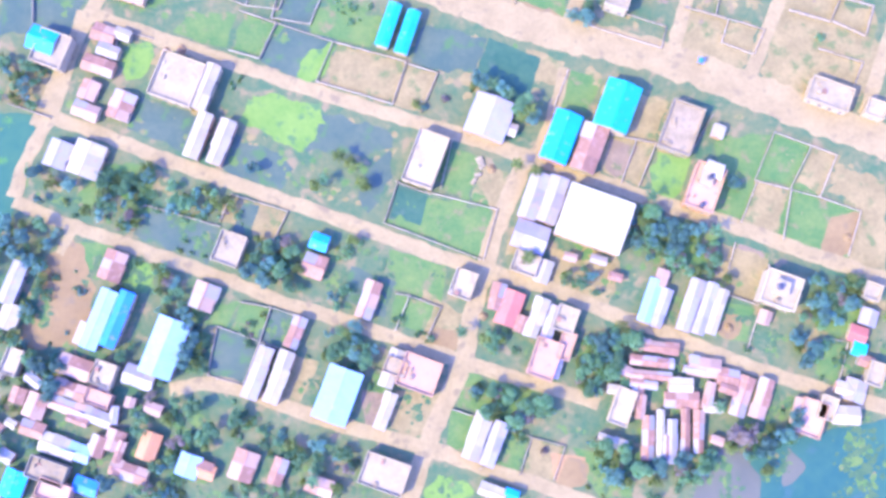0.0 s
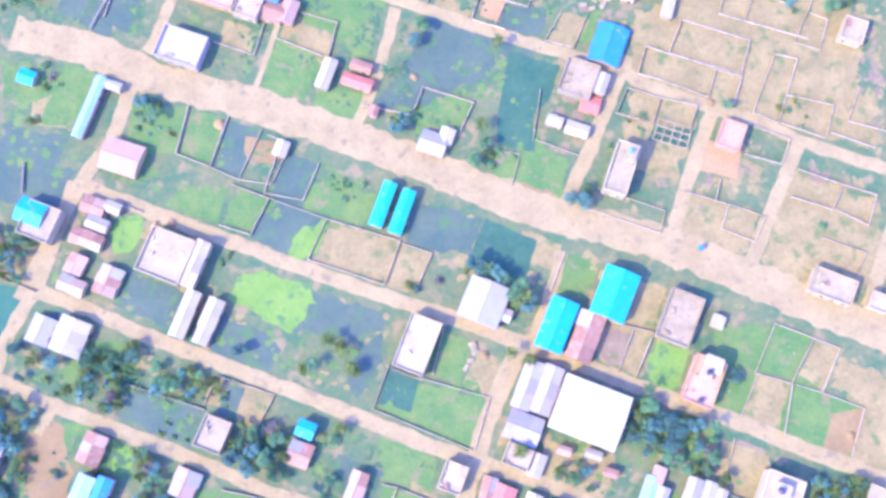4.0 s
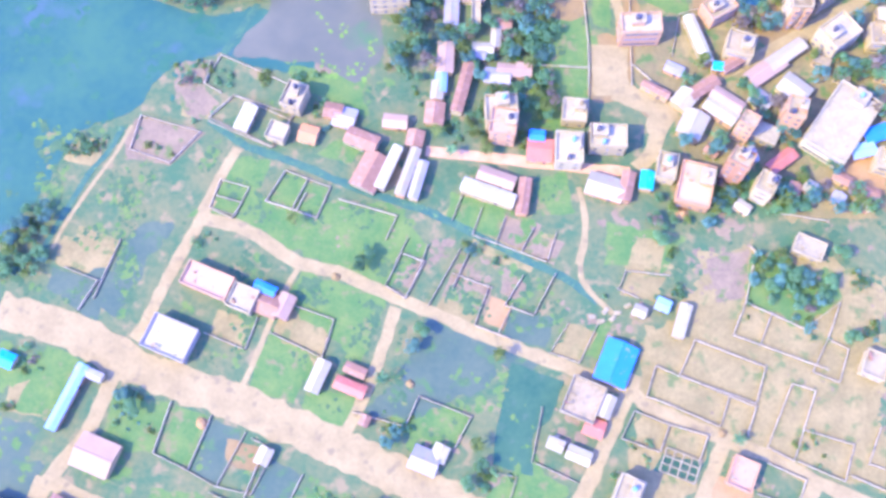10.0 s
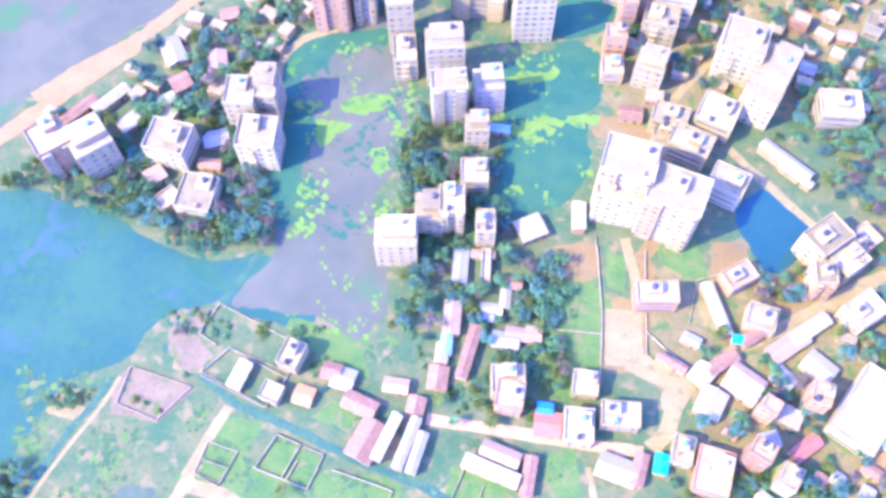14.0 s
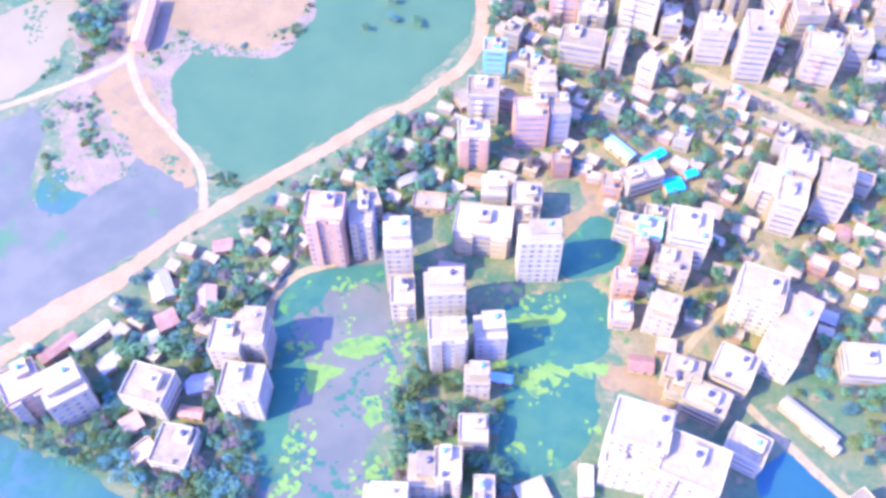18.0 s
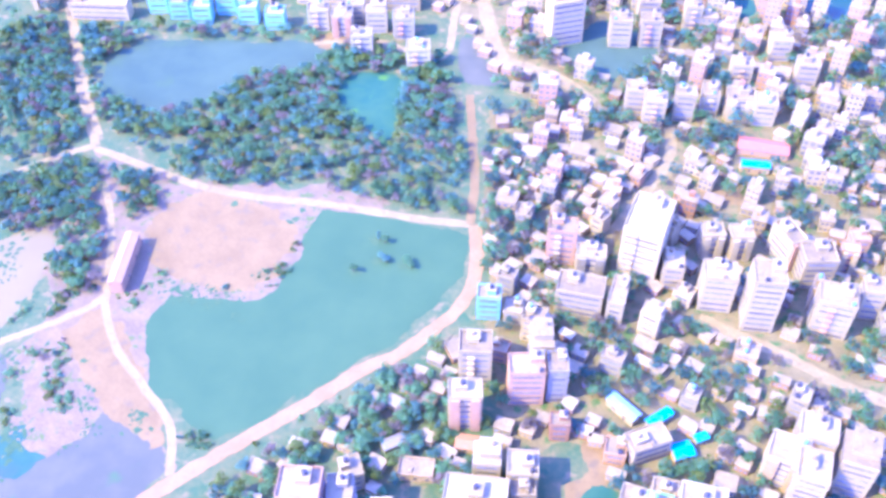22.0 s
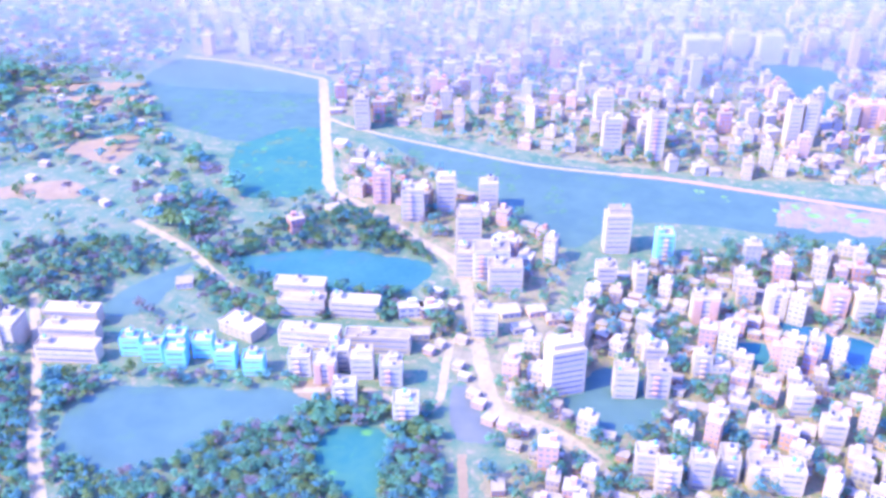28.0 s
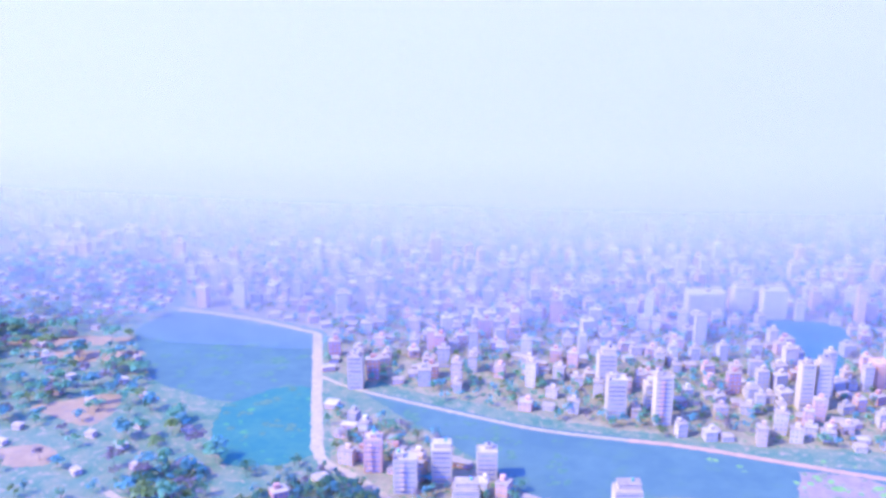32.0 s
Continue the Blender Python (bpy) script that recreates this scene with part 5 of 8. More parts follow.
patch('weed', (-60.2, 483.6), (-52.7, 484.7), (-53.2, 480.8), (-58.2, 480.0))
patch('weed', (-78.3, 477.1), (-73.4, 478.4), (-72.0, 475.4), (-76.7, 474.1))
patch('pit', (63.4, 134.7), (75.3, 132.6), (73.1, 127.2), (60.8, 129.3))
patch('dry', (55.5, 163.3), (68.6, 179.9), (89.1, 199.5), (109.6, 197.7), (129.5, 192.2), (126.7, 138.2), (83.7, 134.4), (73.9, 146.7))
patch('lush', (-40.9, 204.8), (-20.9, 200.9), (-21.0, 193.6), (-38.1, 196.7))
patch('tilled', (-19.6, 187.9), (-10.7, 186.1), (-13.6, 177.6), (-20.0, 179.2))
patch('tilled', (-4.6, 176.1), (-1.8, 183.5), (10.6, 180.1), (8.8, 170.3))
patch('tilled', (13.6, 186.6), (21.5, 184.6), (20.3, 176.6), (13.3, 178.6))
patch('wet', (16.2, 173.6), (30.7, 172.2), (27.9, 162.6), (15.1, 164.8))
patch('sandred', (10.4, 177.5), (17.4, 175.1), (14.9, 166.9), (9.0, 169.5))
patch('tilled', (33.4, 169.9), (39.4, 168.7), (37.3, 159.2), (30.5, 161.1))
patch('lush', (40.2, 168.8), (47.6, 172.9), (43.9, 160.6), (38.8, 161.8))
patch('lush', (-4.0, 209.9), (14.0, 205.8), (11.1, 196.3), (-5.0, 200.5))
patch('tilled', (12.4, 203.8), (24.8, 201.2), (21.9, 191.8), (9.4, 196.2))
patch('tilled', (19.7, 198.9), (32.1, 196.3), (29.0, 188.8), (20.1, 192.6))
patch('dry', (-123.5, 186.5), (-106.7, 182.5), (-110.1, 173.1), (-125.1, 177.2))
patch('wet', (-124.7, 175.5), (-110.8, 172.2), (-113.8, 165.7), (-124.9, 168.3))
patch('tilled', (-110.8, 222.0), (-106.4, 228.3), (-84.5, 224.2), (-94.2, 211.7), (-110.0, 213.2))
patch('tilled', (-98.9, 248.3), (-87.9, 250.3), (-88.2, 241.0), (-81.5, 234.4), (-87.9, 227.9), (-96.4, 234.2))
patch('dry', (-48.6, 169.7), (-36.2, 167.3), (-38.5, 158.4), (-51.0, 162.5))
patch('lush', (-54.3, 161.3), (-40.0, 156.6), (-41.2, 146.4), (-59.6, 151.5))
patch('dry', (-33.6, 218.8), (-23.1, 221.7), (-18.5, 212.4), (-28.8, 207.8))
patch('dry', (54.5, 200.1), (63.2, 199.0), (61.7, 188.1), (51.4, 189.0))
patch('lush', (90.8, 197.8), (107.8, 193.9), (104.0, 179.5), (88.9, 181.7))
patch('tilled', (75.3, 194.7), (89.1, 198.6), (87.2, 183.3), (78.8, 180.8))
patch('wet', (-57.4, 13.7), (-46.4, 11.2), (-50.5, 4.5), (-58.9, 7.8))
patch('pit', (-16.8, 57.2), (-7.4, 54.6), (-9.9, 45.4), (-19.0, 48.0))
patch('wet', (-70.6, 14.5), (-57.3, 10.2), (-61.2, -2.1), (-72.9, 2.5))
patch('lush', (-3.6, 69.8), (8.7, 66.2), (5.9, 55.8), (-6.0, 59.3))
patch('dry', (-60.1, 52.4), (-50.9, 49.8), (-52.9, 40.0), (-60.7, 42.4))
patch('dry', (-68.7, 54.7), (-61.8, 52.4), (-65.0, 45.1), (-70.2, 46.9))
patch('lush', (-114.4, 40.1), (-102.4, 40.0), (-105.5, 31.5), (-117.5, 34.1))
patch('lush', (-99.7, 35.7), (-89.3, 33.2), (-90.7, 24.7), (-99.3, 26.4))
patch('tilled', (84.4, 39.8), (94.7, 36.4), (91.3, 24.5), (82.2, 27.9))
patch('lush', (100.1, 52.6), (116.8, 48.3), (112.9, 38.0), (97.1, 42.3))
patch('dry', (90.1, 56.1), (101.5, 53.1), (97.9, 41.5), (87.6, 45.8))
patch('dry', (118.4, 46.6), (129.8, 44.8), (129.0, 31.2), (117.8, 34.6))
patch('dry', (54.8, 72.8), (61.6, 71.0), (57.8, 57.0), (49.4, 60.5))
patch('tilled', (47.9, 71.9), (56.4, 69.3), (51.0, 58.8), (46.0, 62.3))
patch('dry', (-19.3, 94.3), (-5.4, 93.4), (-9.7, 80.0), (-18.4, 82.7))
patch('dry', (-8.7, 26.3), (3.1, 17.8), (-0.3, 7.8), (-10.3, 11.2))
patch('lush', (-17.1, 24.6), (-5.3, 21.2), (-8.7, 12.8), (-18.8, 16.2))
patch('lush', (69.3, 44.9), (79.4, 41.5), (75.6, 31.3), (65.7, 36.4))
patch('tilled', (-26.9, -3.8), (-18.6, -5.4), (-20.2, -12.0), (-25.2, -15.3), (-26.9, -8.7))
patch('dry', (-14.4, -5.4), (-2.0, -5.4), (-3.6, -18.5), (-16.8, -20.1))
patch('lush', (-0.3, -9.5), (6.3, -11.2), (3.8, -20.1), (-2.0, -18.5))
patch('sandred', (28.5, -21.7), (38.4, -23.3), (39.1, -29.8), (32.5, -33.0), (29.2, -29.8))
patch('laketeal', (-142.5, 79.5), (-128.5, 78.9), (-129.0, 62.7), (-133.7, 48.7), (-140.1, 40.1))
patch('tilled', (-52.5, 252.2), (-44.9, 251.8), (-40.5, 246.0), (-45.6, 242.5), (-52.6, 246.0))
patch('marsh', (-81.0, 265.7), (-71.9, 270.2), (-62.5, 265.2), (-49.5, 250.0), (-65.1, 247.9), (-81.5, 252.7))
patch('laketeal', (-82.6, 351.1), (-72.5, 357.4), (-57.0, 363.2), (-46.9, 364.6), (-46.3, 358.4), (-61.8, 355.6), (-69.7, 343.1), (-78.4, 340.7))
patch('laketeal', (-80.3, 326.3), (-69.9, 328.9), (-64.8, 318.2), (-67.2, 301.3), (-60.4, 295.9), (-68.5, 280.3), (-74.3, 289.8), (-79.4, 304.0))
patch('algae', (-58.4, 331.6), (-52.2, 335.9), (-42.4, 337.2), (-39.9, 334.0), (-45.2, 329.9), (-54.6, 327.0))
patch('algae', (-66.8, 323.5), (-63.0, 324.5), (-53.9, 323.0), (-57.1, 319.2), (-60.1, 314.3), (-64.1, 314.9))
patch('algae', (-45.4, 314.0), (-40.9, 315.8), (-37.9, 309.6), (-40.8, 303.8))
patch('algae', (2.0, 329.3), (9.4, 333.2), (29.4, 337.2), (31.0, 334.7), (15.3, 331.7), (5.1, 327.4))
patch('algae', (-2.1, 349.6), (14.3, 355.4), (15.7, 350.8), (4.1, 347.4))
patch('lush', (19.3, 274.3), (33.4, 277.1), (36.6, 245.4), (26.9, 235.5), (17.2, 239.3), (18.2, 257.2))
patch('sand', (17.5, 284.8), (32.7, 288.2), (34.2, 278.2), (20.2, 274.4))
patch('lush', (-58.6, 250.6), (-49.2, 248.2), (-36.6, 247.1), (-32.6, 234.3), (-43.4, 236.4), (-57.1, 243.5))
patch('sand', (17.1, 383.2), (21.6, 407.7), (31.3, 406.3), (26.7, 394.9), (21.1, 386.3), (18.3, 368.2), (14.1, 370.1))
patch('sand', (39.2, 269.1), (46.9, 271.5), (47.7, 288.8), (51.8, 290.3), (52.5, 252.3), (64.0, 246.0), (61.7, 241.3), (44.6, 246.5), (40.1, 251.0))
patch('sand', (97.0, 285.4), (108.1, 287.5), (109.6, 274.2), (98.6, 271.0))
patch('sand', (70.9, 293.3), (80.3, 294.3), (82.2, 287.0), (72.0, 280.7))
patch('dry', (64.6, 280.0), (72.0, 277.6), (77.6, 258.8), (68.5, 263.9))
patch('townsoil', (50.5, 282.7), (78.5, 283.5), (110.4, 299.5), (133.1, 312.7), (129.6, 248.3), (69.7, 242.1), (64.3, 245.6), (51.6, 252.2))
patch('lush', (65.2, 294.9), (71.1, 278.5), (61.8, 279.7), (54.2, 284.2), (51.1, 292.4))
# ---- plot walls ----
plot_wall((-36.8, 102.5), (-14.1, 96.1), (-18.4, 82.7), (-41.9, 89.9), (-36.8, 102.5))
plot_wall((-15.0, 95.8), (-4.5, 92.5), (-9.7, 80.0))
plot_wall((-66.0, 112.6), (-54.5, 108.6), (-59.5, 97.2), (-69.1, 99.9))
plot_wall((-54.5, 108.6), (-36.8, 102.5))
plot_wall((-92.9, 103.6), (-102.7, 106.4), (-106.5, 93.7))
plot_wall((-16.5, 58.9), (-20.7, 45.9), (8.2, 34.8))
plot_wall((-7.9, 55.4), (13.4, 49.9), (9.1, 34.8))
plot_wall((-0.2, 71.2), (-3.6, 56.3))
plot_wall((97.6, 73.5), (116.1, 66.5), (110.3, 53.5), (91.0, 58.7), (97.6, 73.5))
plot_wall((108.5, 69.1), (102.0, 57.0), (98.7, 40.6))
plot_wall((91.9, 58.7), (86.3, 45.8))
plot_wall((110.3, 53.5), (122.3, 49.1), (117.8, 35.5))
plot_wall((61.6, 70.1), (71.7, 66.6), (79.0, 78.9))
plot_wall((44.5, 73.7), (61.6, 70.1), (56.1, 57.0))
plot_wall((35.4, 93.3), (30.9, 81.7))
plot_wall((-70.1, 14.9), (-57.3, 10.3), (-62.0, -2.5), (-72.5, 0.3), (-70.1, 14.9))
plot_wall((-54.2, 20.4), (-43.2, 17.0), (-47.2, 7.0), (-57.3, 10.3), (-54.2, 20.4))
plot_wall((-63.5, 22.1), (-54.2, 20.4))
plot_wall((-12.9, 23.8), (-3.6, 20.4), (-7.8, 11.2))
plot_wall((-17.1, 24.6), (-12.9, 23.8), (-17.1, 13.7))
plot_wall((-0.3, -9.5), (12.9, -13.6), (7.9, -26.6))
plot_wall((90.2, 17.8), (86.4, 7.0))
plot_wall((80.4, 24.5), (90.3, 21.1), (94.2, 33.0))
plot_wall((109.9, 11.1), (116.5, 10.3), (112.4, -3.8))
plot_wall((-23.7, 2.8), (-10.3, -3.8))
plot_wall((11.3, -14.4), (32.7, -20.1), (29.2, -29.8))
plot_wall((22.8, -17.7), (19.4, -28.2))
plot_wall((-95.2, 50.4), (-92.6, 51.3), (-70.1, 44.8))
plot_wall((-58.4, 52.1), (-49.7, 49.4), (-54.6, 39.1))
plot_wall((-67.0, 54.7), (-58.4, 52.1))
plot_wall((-121.1, 175.7), (-109.9, 172.3), (-114.1, 162.7))
plot_wall((-105.2, 186.0), (-107.7, 176.2), (-110.1, 166.7))
plot_wall((-81.2, 137.4), (-84.0, 122.2), (-73.2, 118.2), (-68.7, 134.4))
plot_wall((-73.2, 118.2), (-64.3, 114.3), (-58.0, 130.4))
plot_wall((-56.1, 128.7), (-49.0, 126.3), (-53.9, 113.0), (-64.3, 114.3))
plot_wall((-39.9, 119.7), (-44.1, 108.2), (-56.2, 110.3), (-52.3, 125.3))
plot_wall((-77.9, 202.8), (-69.5, 201.1), (-71.8, 195.7), (-78.0, 197.8))
plot_wall((-62.3, 202.4), (-52.1, 199.9), (-49.8, 205.9))
plot_wall((-52.1, 199.9), (-45.6, 198.2), (-43.3, 204.2))
plot_wall((-54.3, 170.9), (-36.2, 166.0), (-39.4, 149.2))
plot_wall((-55.2, 160.5), (-39.8, 154.7))
plot_wall((-74.6, 158.8), (-61.8, 154.7), (-59.2, 165.0))
plot_wall((-27.4, 138.8), (-11.6, 135.9), (-8.6, 145.1), (7.3, 140.3), (3.3, 131.2))
plot_wall((-17.9, 188.6), (-10.6, 186.4), (-15.4, 174.4), (-21.8, 177.9), (-17.9, 188.6))
plot_wall((-16.4, 193.5), (-19.5, 185.7))
plot_wall((-10.0, 191.9), (-13.0, 180.2))
plot_wall((-0.0, 191.3), (-8.2, 172.8))
plot_wall((3.5, 192.4), (-1.3, 178.8))
plot_wall((9.4, 179.2), (6.2, 167.8), (16.9, 164.5))
plot_wall((17.5, 175.8), (13.4, 165.3))
plot_wall((19.9, 184.5), (14.8, 174.7), (23.8, 172.3), (29.7, 185.8))
plot_wall((5.7, 205.2), (3.4, 196.3), (26.9, 189.5), (29.4, 199.3))
plot_wall((13.1, 202.6), (10.7, 193.7))
plot_wall((22.2, 200.0), (18.8, 192.1))
plot_wall((34.4, 170.9), (29.3, 161.3), (38.1, 158.9), (43.2, 171.2))
plot_wall((49.3, 182.8), (51.1, 188.6), (64.5, 188.2))
plot_wall((48.4, 182.8), (55.6, 180.2))
plot_wall((72.3, 168.7), (93.2, 162.2), (90.3, 151.1), (67.8, 157.4), (72.3, 168.7))
plot_wall((67.8, 157.4), (60.8, 159.9), (58.2, 150.6), (65.2, 148.6))
plot_wall((68.7, 157.5), (82.5, 152.6), (79.8, 143.4), (65.2, 148.6))
plot_wall((82.5, 152.6), (90.3, 150.2), (87.5, 141.1))
plot_wall((100.9, 157.9), (107.8, 156.4), (101.0, 135.4), (93.4, 138.7), (100.9, 157.9))
plot_wall((90.4, 196.0), (87.5, 181.6), (104.9, 174.8), (115.8, 183.7), (111.8, 172.2))
plot_wall((87.5, 181.6), (83.7, 171.1), (111.5, 163.0))
plot_wall((95.4, 179.1), (91.6, 168.6))
plot_wall((111.8, 172.2), (117.9, 169.7), (114.8, 159.4), (107.1, 161.9), (111.8, 172.2))
plot_wall((54.8, 146.0), (65.1, 142.8), (62.5, 134.7), (51.3, 137.7), (54.8, 146.0))
plot_wall((65.1, 142.8), (76.3, 140.6), (73.6, 132.5))
plot_wall((103.9, 144.5), (118.4, 141.5), (115.4, 130.8), (101.9, 135.5))
plot_wall((93.3, 134.2), (104.3, 130.3), (101.5, 122.3), (90.5, 125.3))
plot_wall((85.1, 109.5), (95.9, 105.8), (92.4, 98.0), (82.5, 101.8), (85.1, 109.5))
plot_wall((71.7, 113.2), (84.3, 109.5))
plot_wall((82.8, 117.2), (81.0, 110.2))
plot_wall((106.5, 120.8), (119.8, 116.2), (116.1, 108.3), (103.7, 112.1))
plot_wall((119.8, 116.2), (129.7, 113.2), (126.7, 103.7), (116.9, 108.4))
plot_wall((112.4, 99.7), (125.5, 95.3), (122.6, 88.6))
plot_wall((126.4, 147.2), (122.4, 136.4), (134.2, 133.3))
plot_wall((117.1, 132.6), (130.5, 127.9))
plot_wall((41.4, 107.6), (64.1, 100.1), (65.8, 107.0), (45.6, 113.8))
plot_wall((27.9, 144.8), (25.7, 128.7))
plot_wall((26.6, 128.7), (39.5, 124.0))
plot_wall((16.4, 124.7), (21.6, 124.1), (19.3, 114.4))
plot_wall((-77.3, 208.3), (-68.0, 206.3), (-71.0, 196.6), (-79.3, 198.7), (-77.3, 208.3))
plot_wall((-57.2, 212.9), (-49.7, 210.7), (-53.6, 200.0), (-62.0, 202.1), (-57.2, 212.9))
plot_wall((-49.7, 210.7), (-42.3, 208.5), (-45.4, 197.9), (-53.6, 200.0))
plot_wall((-84.4, 229.2), (-62.0, 220.6), (-57.9, 230.5), (-77.4, 237.8), (-84.4, 229.2))
plot_wall((33.1, 290.4), (37.1, 262.9), (37.7, 238.6))
plot_wall((21.7, 256.5), (37.3, 256.8))
plot_wall((-107.8, 216.3), (-94.4, 212.6), (-86.3, 224.1), (-106.4, 228.3), (-107.8, 216.3))
plot_wall((49.4, 287.4), (51.3, 251.8))
plot_wall((92.9, 223.9), (97.9, 211.2), (113.5, 209.8))
plot_wall((-136.6, 83.1), (-123.3, 78.6))
plot_wall((-130.7, 118.4), (-130.2, 109.2))
plot_wall((-39.1, 204.6), (-20.5, 200.6))
plot_wall((-20.5, 200.6), (-23.2, 192.6))
plot_wall((-1.8, 183.5), (10.6, 179.8))
plot_wall((-0.5, 209.8), (-3.2, 200.6))
plot_wall((-86.8, 249.3), (-87.4, 241.6))
plot_wall((89.1, 199.5), (91.6, 197.0))
plot_wall((-17.3, 58.6), (-6.7, 54.6))
plot_wall((-67.0, 54.7), (-70.2, 46.5))
plot_wall((84.4, 39.8), (80.9, 27.6))
plot_wall((55.6, 71.0), (50.7, 57.9))
plot_wall((33.9, 286.4), (36.4, 266.7), (37.5, 246.8))
plot_wall((51.3, 259.1), (59.7, 252.0), (66.1, 247.8))
plot_wall((64.0, 263.4), (66.4, 279.1), (78.4, 283.9))
plot_wall((-88.0, 241.4), (-83.7, 252.1), (-71.3, 247.5), (-60.5, 243.2))
plot_wall((-88.0, 241.4), (-81.8, 238.4))
plot_wall((-84.3, 228.1), (-62.9, 220.5), (-57.2, 232.3), (-77.4, 237.8))
# ---- apartment blocks ----
tower(-148.4, 297.5, 12.0, 12.0, 5, 41, 'pink')
tower(-135.3, 298.4, 13.0, 12.0, 5, 41, 'white')
tower(-110.6, 304.1, 14.0, 12.0, 4, -7, 'whitebright')
tower(-88.8, 321.0, 10.0, 11.0, 6, 4, 'white')
tower(-81.8, 325.1, 9.0, 12.0, 6, 4, 'white')
tower(-80.9, 307.7, 13.0, 12.0, 5, 2, 'whitebright')
tower(-98.4, 287.7, 12.0, 13.0, 2, -4, 'whitebright')
tower(-66.6, 367.9, 13.0, 11.0, 9, 5, 'pink')
tower(-55.5, 371.4, 8.0, 9.0, 7, 9, 'lilac')
tower(-40.9, 360.2, 9.0, 11.0, 9, 11, 'white')
tower(-37.9, 349.0, 8.0, 11.0, 4, 11, 'white')
tower(-23.7, 348.0, 13.0, 9.0, 7, 11, 'whitebright')
tower(-20.3, 331.7, 12.0, 8.0, 7, 11, 'whitebright')
tower(-7.5, 337.6, 10.0, 9.0, 5, 12, 'lilac')
tower(4.9, 369.4, 14.0, 8.0, 8, 9, 'whitebright')
tower(-14.9, 380.4, 20.0, 13.0, 4, 1, 'white')
tower(-13.0, 395.5, 9.0, 9.0, 4, 4, 'white')
tower(-1.3, 393.8, 10.0, 9.0, 4, 5, 'white')
tower(-0.4, 386.7, 8.0, 6.0, 3, 9, 'white')
tower(35.6, 497.9, 15.0, 20.0, 9, -14, 'cream')
tower(46.9, 490.5, 7.9, 10.6, 4, 1, 'white')
tower(3.7, 496.6, 11.4, 7.9, 6, -1, 'pink')
tower(15.5, 490.0, 11.4, 7.0, 4, 1, 'white')
tower(12.6, 472.6, 17.6, 10.6, 4, -5, 'white')
tower(26.7, 471.6, 6.2, 14.1, 4, -9, 'white')
tower(-20.9, 463.7, 8.8, 7.0, 4, 4, 'aqua')
tower(-22.0, 433.1, 11.4, 9.7, 7, 6, 'white')
tower(-23.1, 415.1, 11.4, 7.9, 6, 9, 'white')
tower(-3.7, 428.3, 12.3, 8.8, 6, 9, 'pink')
tower(6.7, 431.1, 7.0, 8.8, 6, 9, 'lilac')
tower(0.3, 441.7, 7.9, 11.4, 6, 9, 'white')
tower(62.1, 508.8, 8.8, 7.9, 4, 9, 'white')
tower(73.2, 509.1, 8.8, 7.9, 4, 9, 'white')
tower(91.1, 509.2, 7.0, 13.2, 5, 29, 'white')
tower(100.9, 499.4, 12.3, 10.6, 5, 9, 'white')
tower(63.0, 481.6, 12.3, 9.7, 6, 1, 'white')
tower(78.3, 475.0, 11.4, 11.4, 9, 1, 'white')
tower(104.4, 475.9, 13.2, 10.6, 6, -7, 'white')
tower(119.7, 485.4, 7.9, 7.9, 5, -1, 'white')
tower(82.5, 409.9, 12.0, 11.0, 5, -16, 'white')
tower(89.0, 403.1, 10.0, 12.0, 6, -11, 'white')
tower(104.3, 411.1, 11.0, 13.0, 6, -11, 'white')
tower(91.9, 417.5, 12.0, 10.0, 6, -11, 'white')
tower(54.4, 384.7, 14.0, 12.0, 6, -5, 'whitebright')
tower(41.6, 383.6, 8.0, 8.0, 5, -5, 'green')
tower(43.8, 391.3, 8.0, 7.0, 4, -5, 'white')
tower(36.3, 388.8, 12.0, 7.0, 3, -11, 'white')
tower(49.8, 373.8, 12.0, 9.0, 4, -7, 'white')
tower(47.3, 354.4, 10.0, 9.0, 4, -13, 'white')
tower(77.5, 363.1, 15.0, 14.0, 6, -13, 'whitebright')
tower(87.1, 351.3, 12.0, 24.0, 5, -23, 'whitebright')
tower(38.5, 411.2, 14.0, 8.0, 3, 29, 'white')
tower(39.8, 306.0, 17.0, 13.0, 9, -10, 'whitebright')
tower(38.7, 298.7, 16.0, 6.0, 6, -4, 'whitebright')
tower(55.2, 298.1, 18.0, 14.0, 8, -16, 'whitebright')
tower(74.1, 312.0, 12.0, 10.0, 3, -22, 'whitebright')
tower(54.6, 335.0, 12.0, 8.0, 3, -12, 'white')
tower(61.8, 326.0, 14.0, 9.0, 3, -20, 'white')
tower(70.6, 338.3, 13.0, 12.0, 3, -20, 'white')
tower(111.6, 346.3, 14.0, 11.0, 3, 3, 'white')
tower(54.4, 330.4, 9.0, 8.0, 2, -12, 'white')
tower(-30.2, 277.0, 13.0, 10.0, 5, 7, 'white')
tower(-21.2, 288.7, 9.0, 10.0, 4, 7, 'white')
tower(-14.2, 291.0, 8.0, 10.0, 5, 7, 'white')
tower(-2.8, 285.9, 6.0, 8.0, 4, 7, 'white')
tower(-8.5, 305.4, 9.0, 9.0, 3, 7, 'white')
tower(-9.6, 322.0, 8.0, 7.0, 4, 7, 'white')
tower(104.4, 294.3, 13.0, 10.0, 4, 42, 'white')
tower(111.7, 288.7, 10.0, 9.0, 3, 42, 'white')
tower(78.4, 280.1, 10.0, 7.0, 2, 35, 'pink')
tower(85.3, 266.6, 9.0, 8.0, 2, -13, 'white')
tower(116.0, 272.1, 11.0, 9.0, 3, 40, 'white')
tin_house(94.0, 259.5, 14.5, 6.0, 4.0, 40, 'pink')
tin_house(100.5, 265.5, 15.0, 4.6, 4.2, 40, 'white')
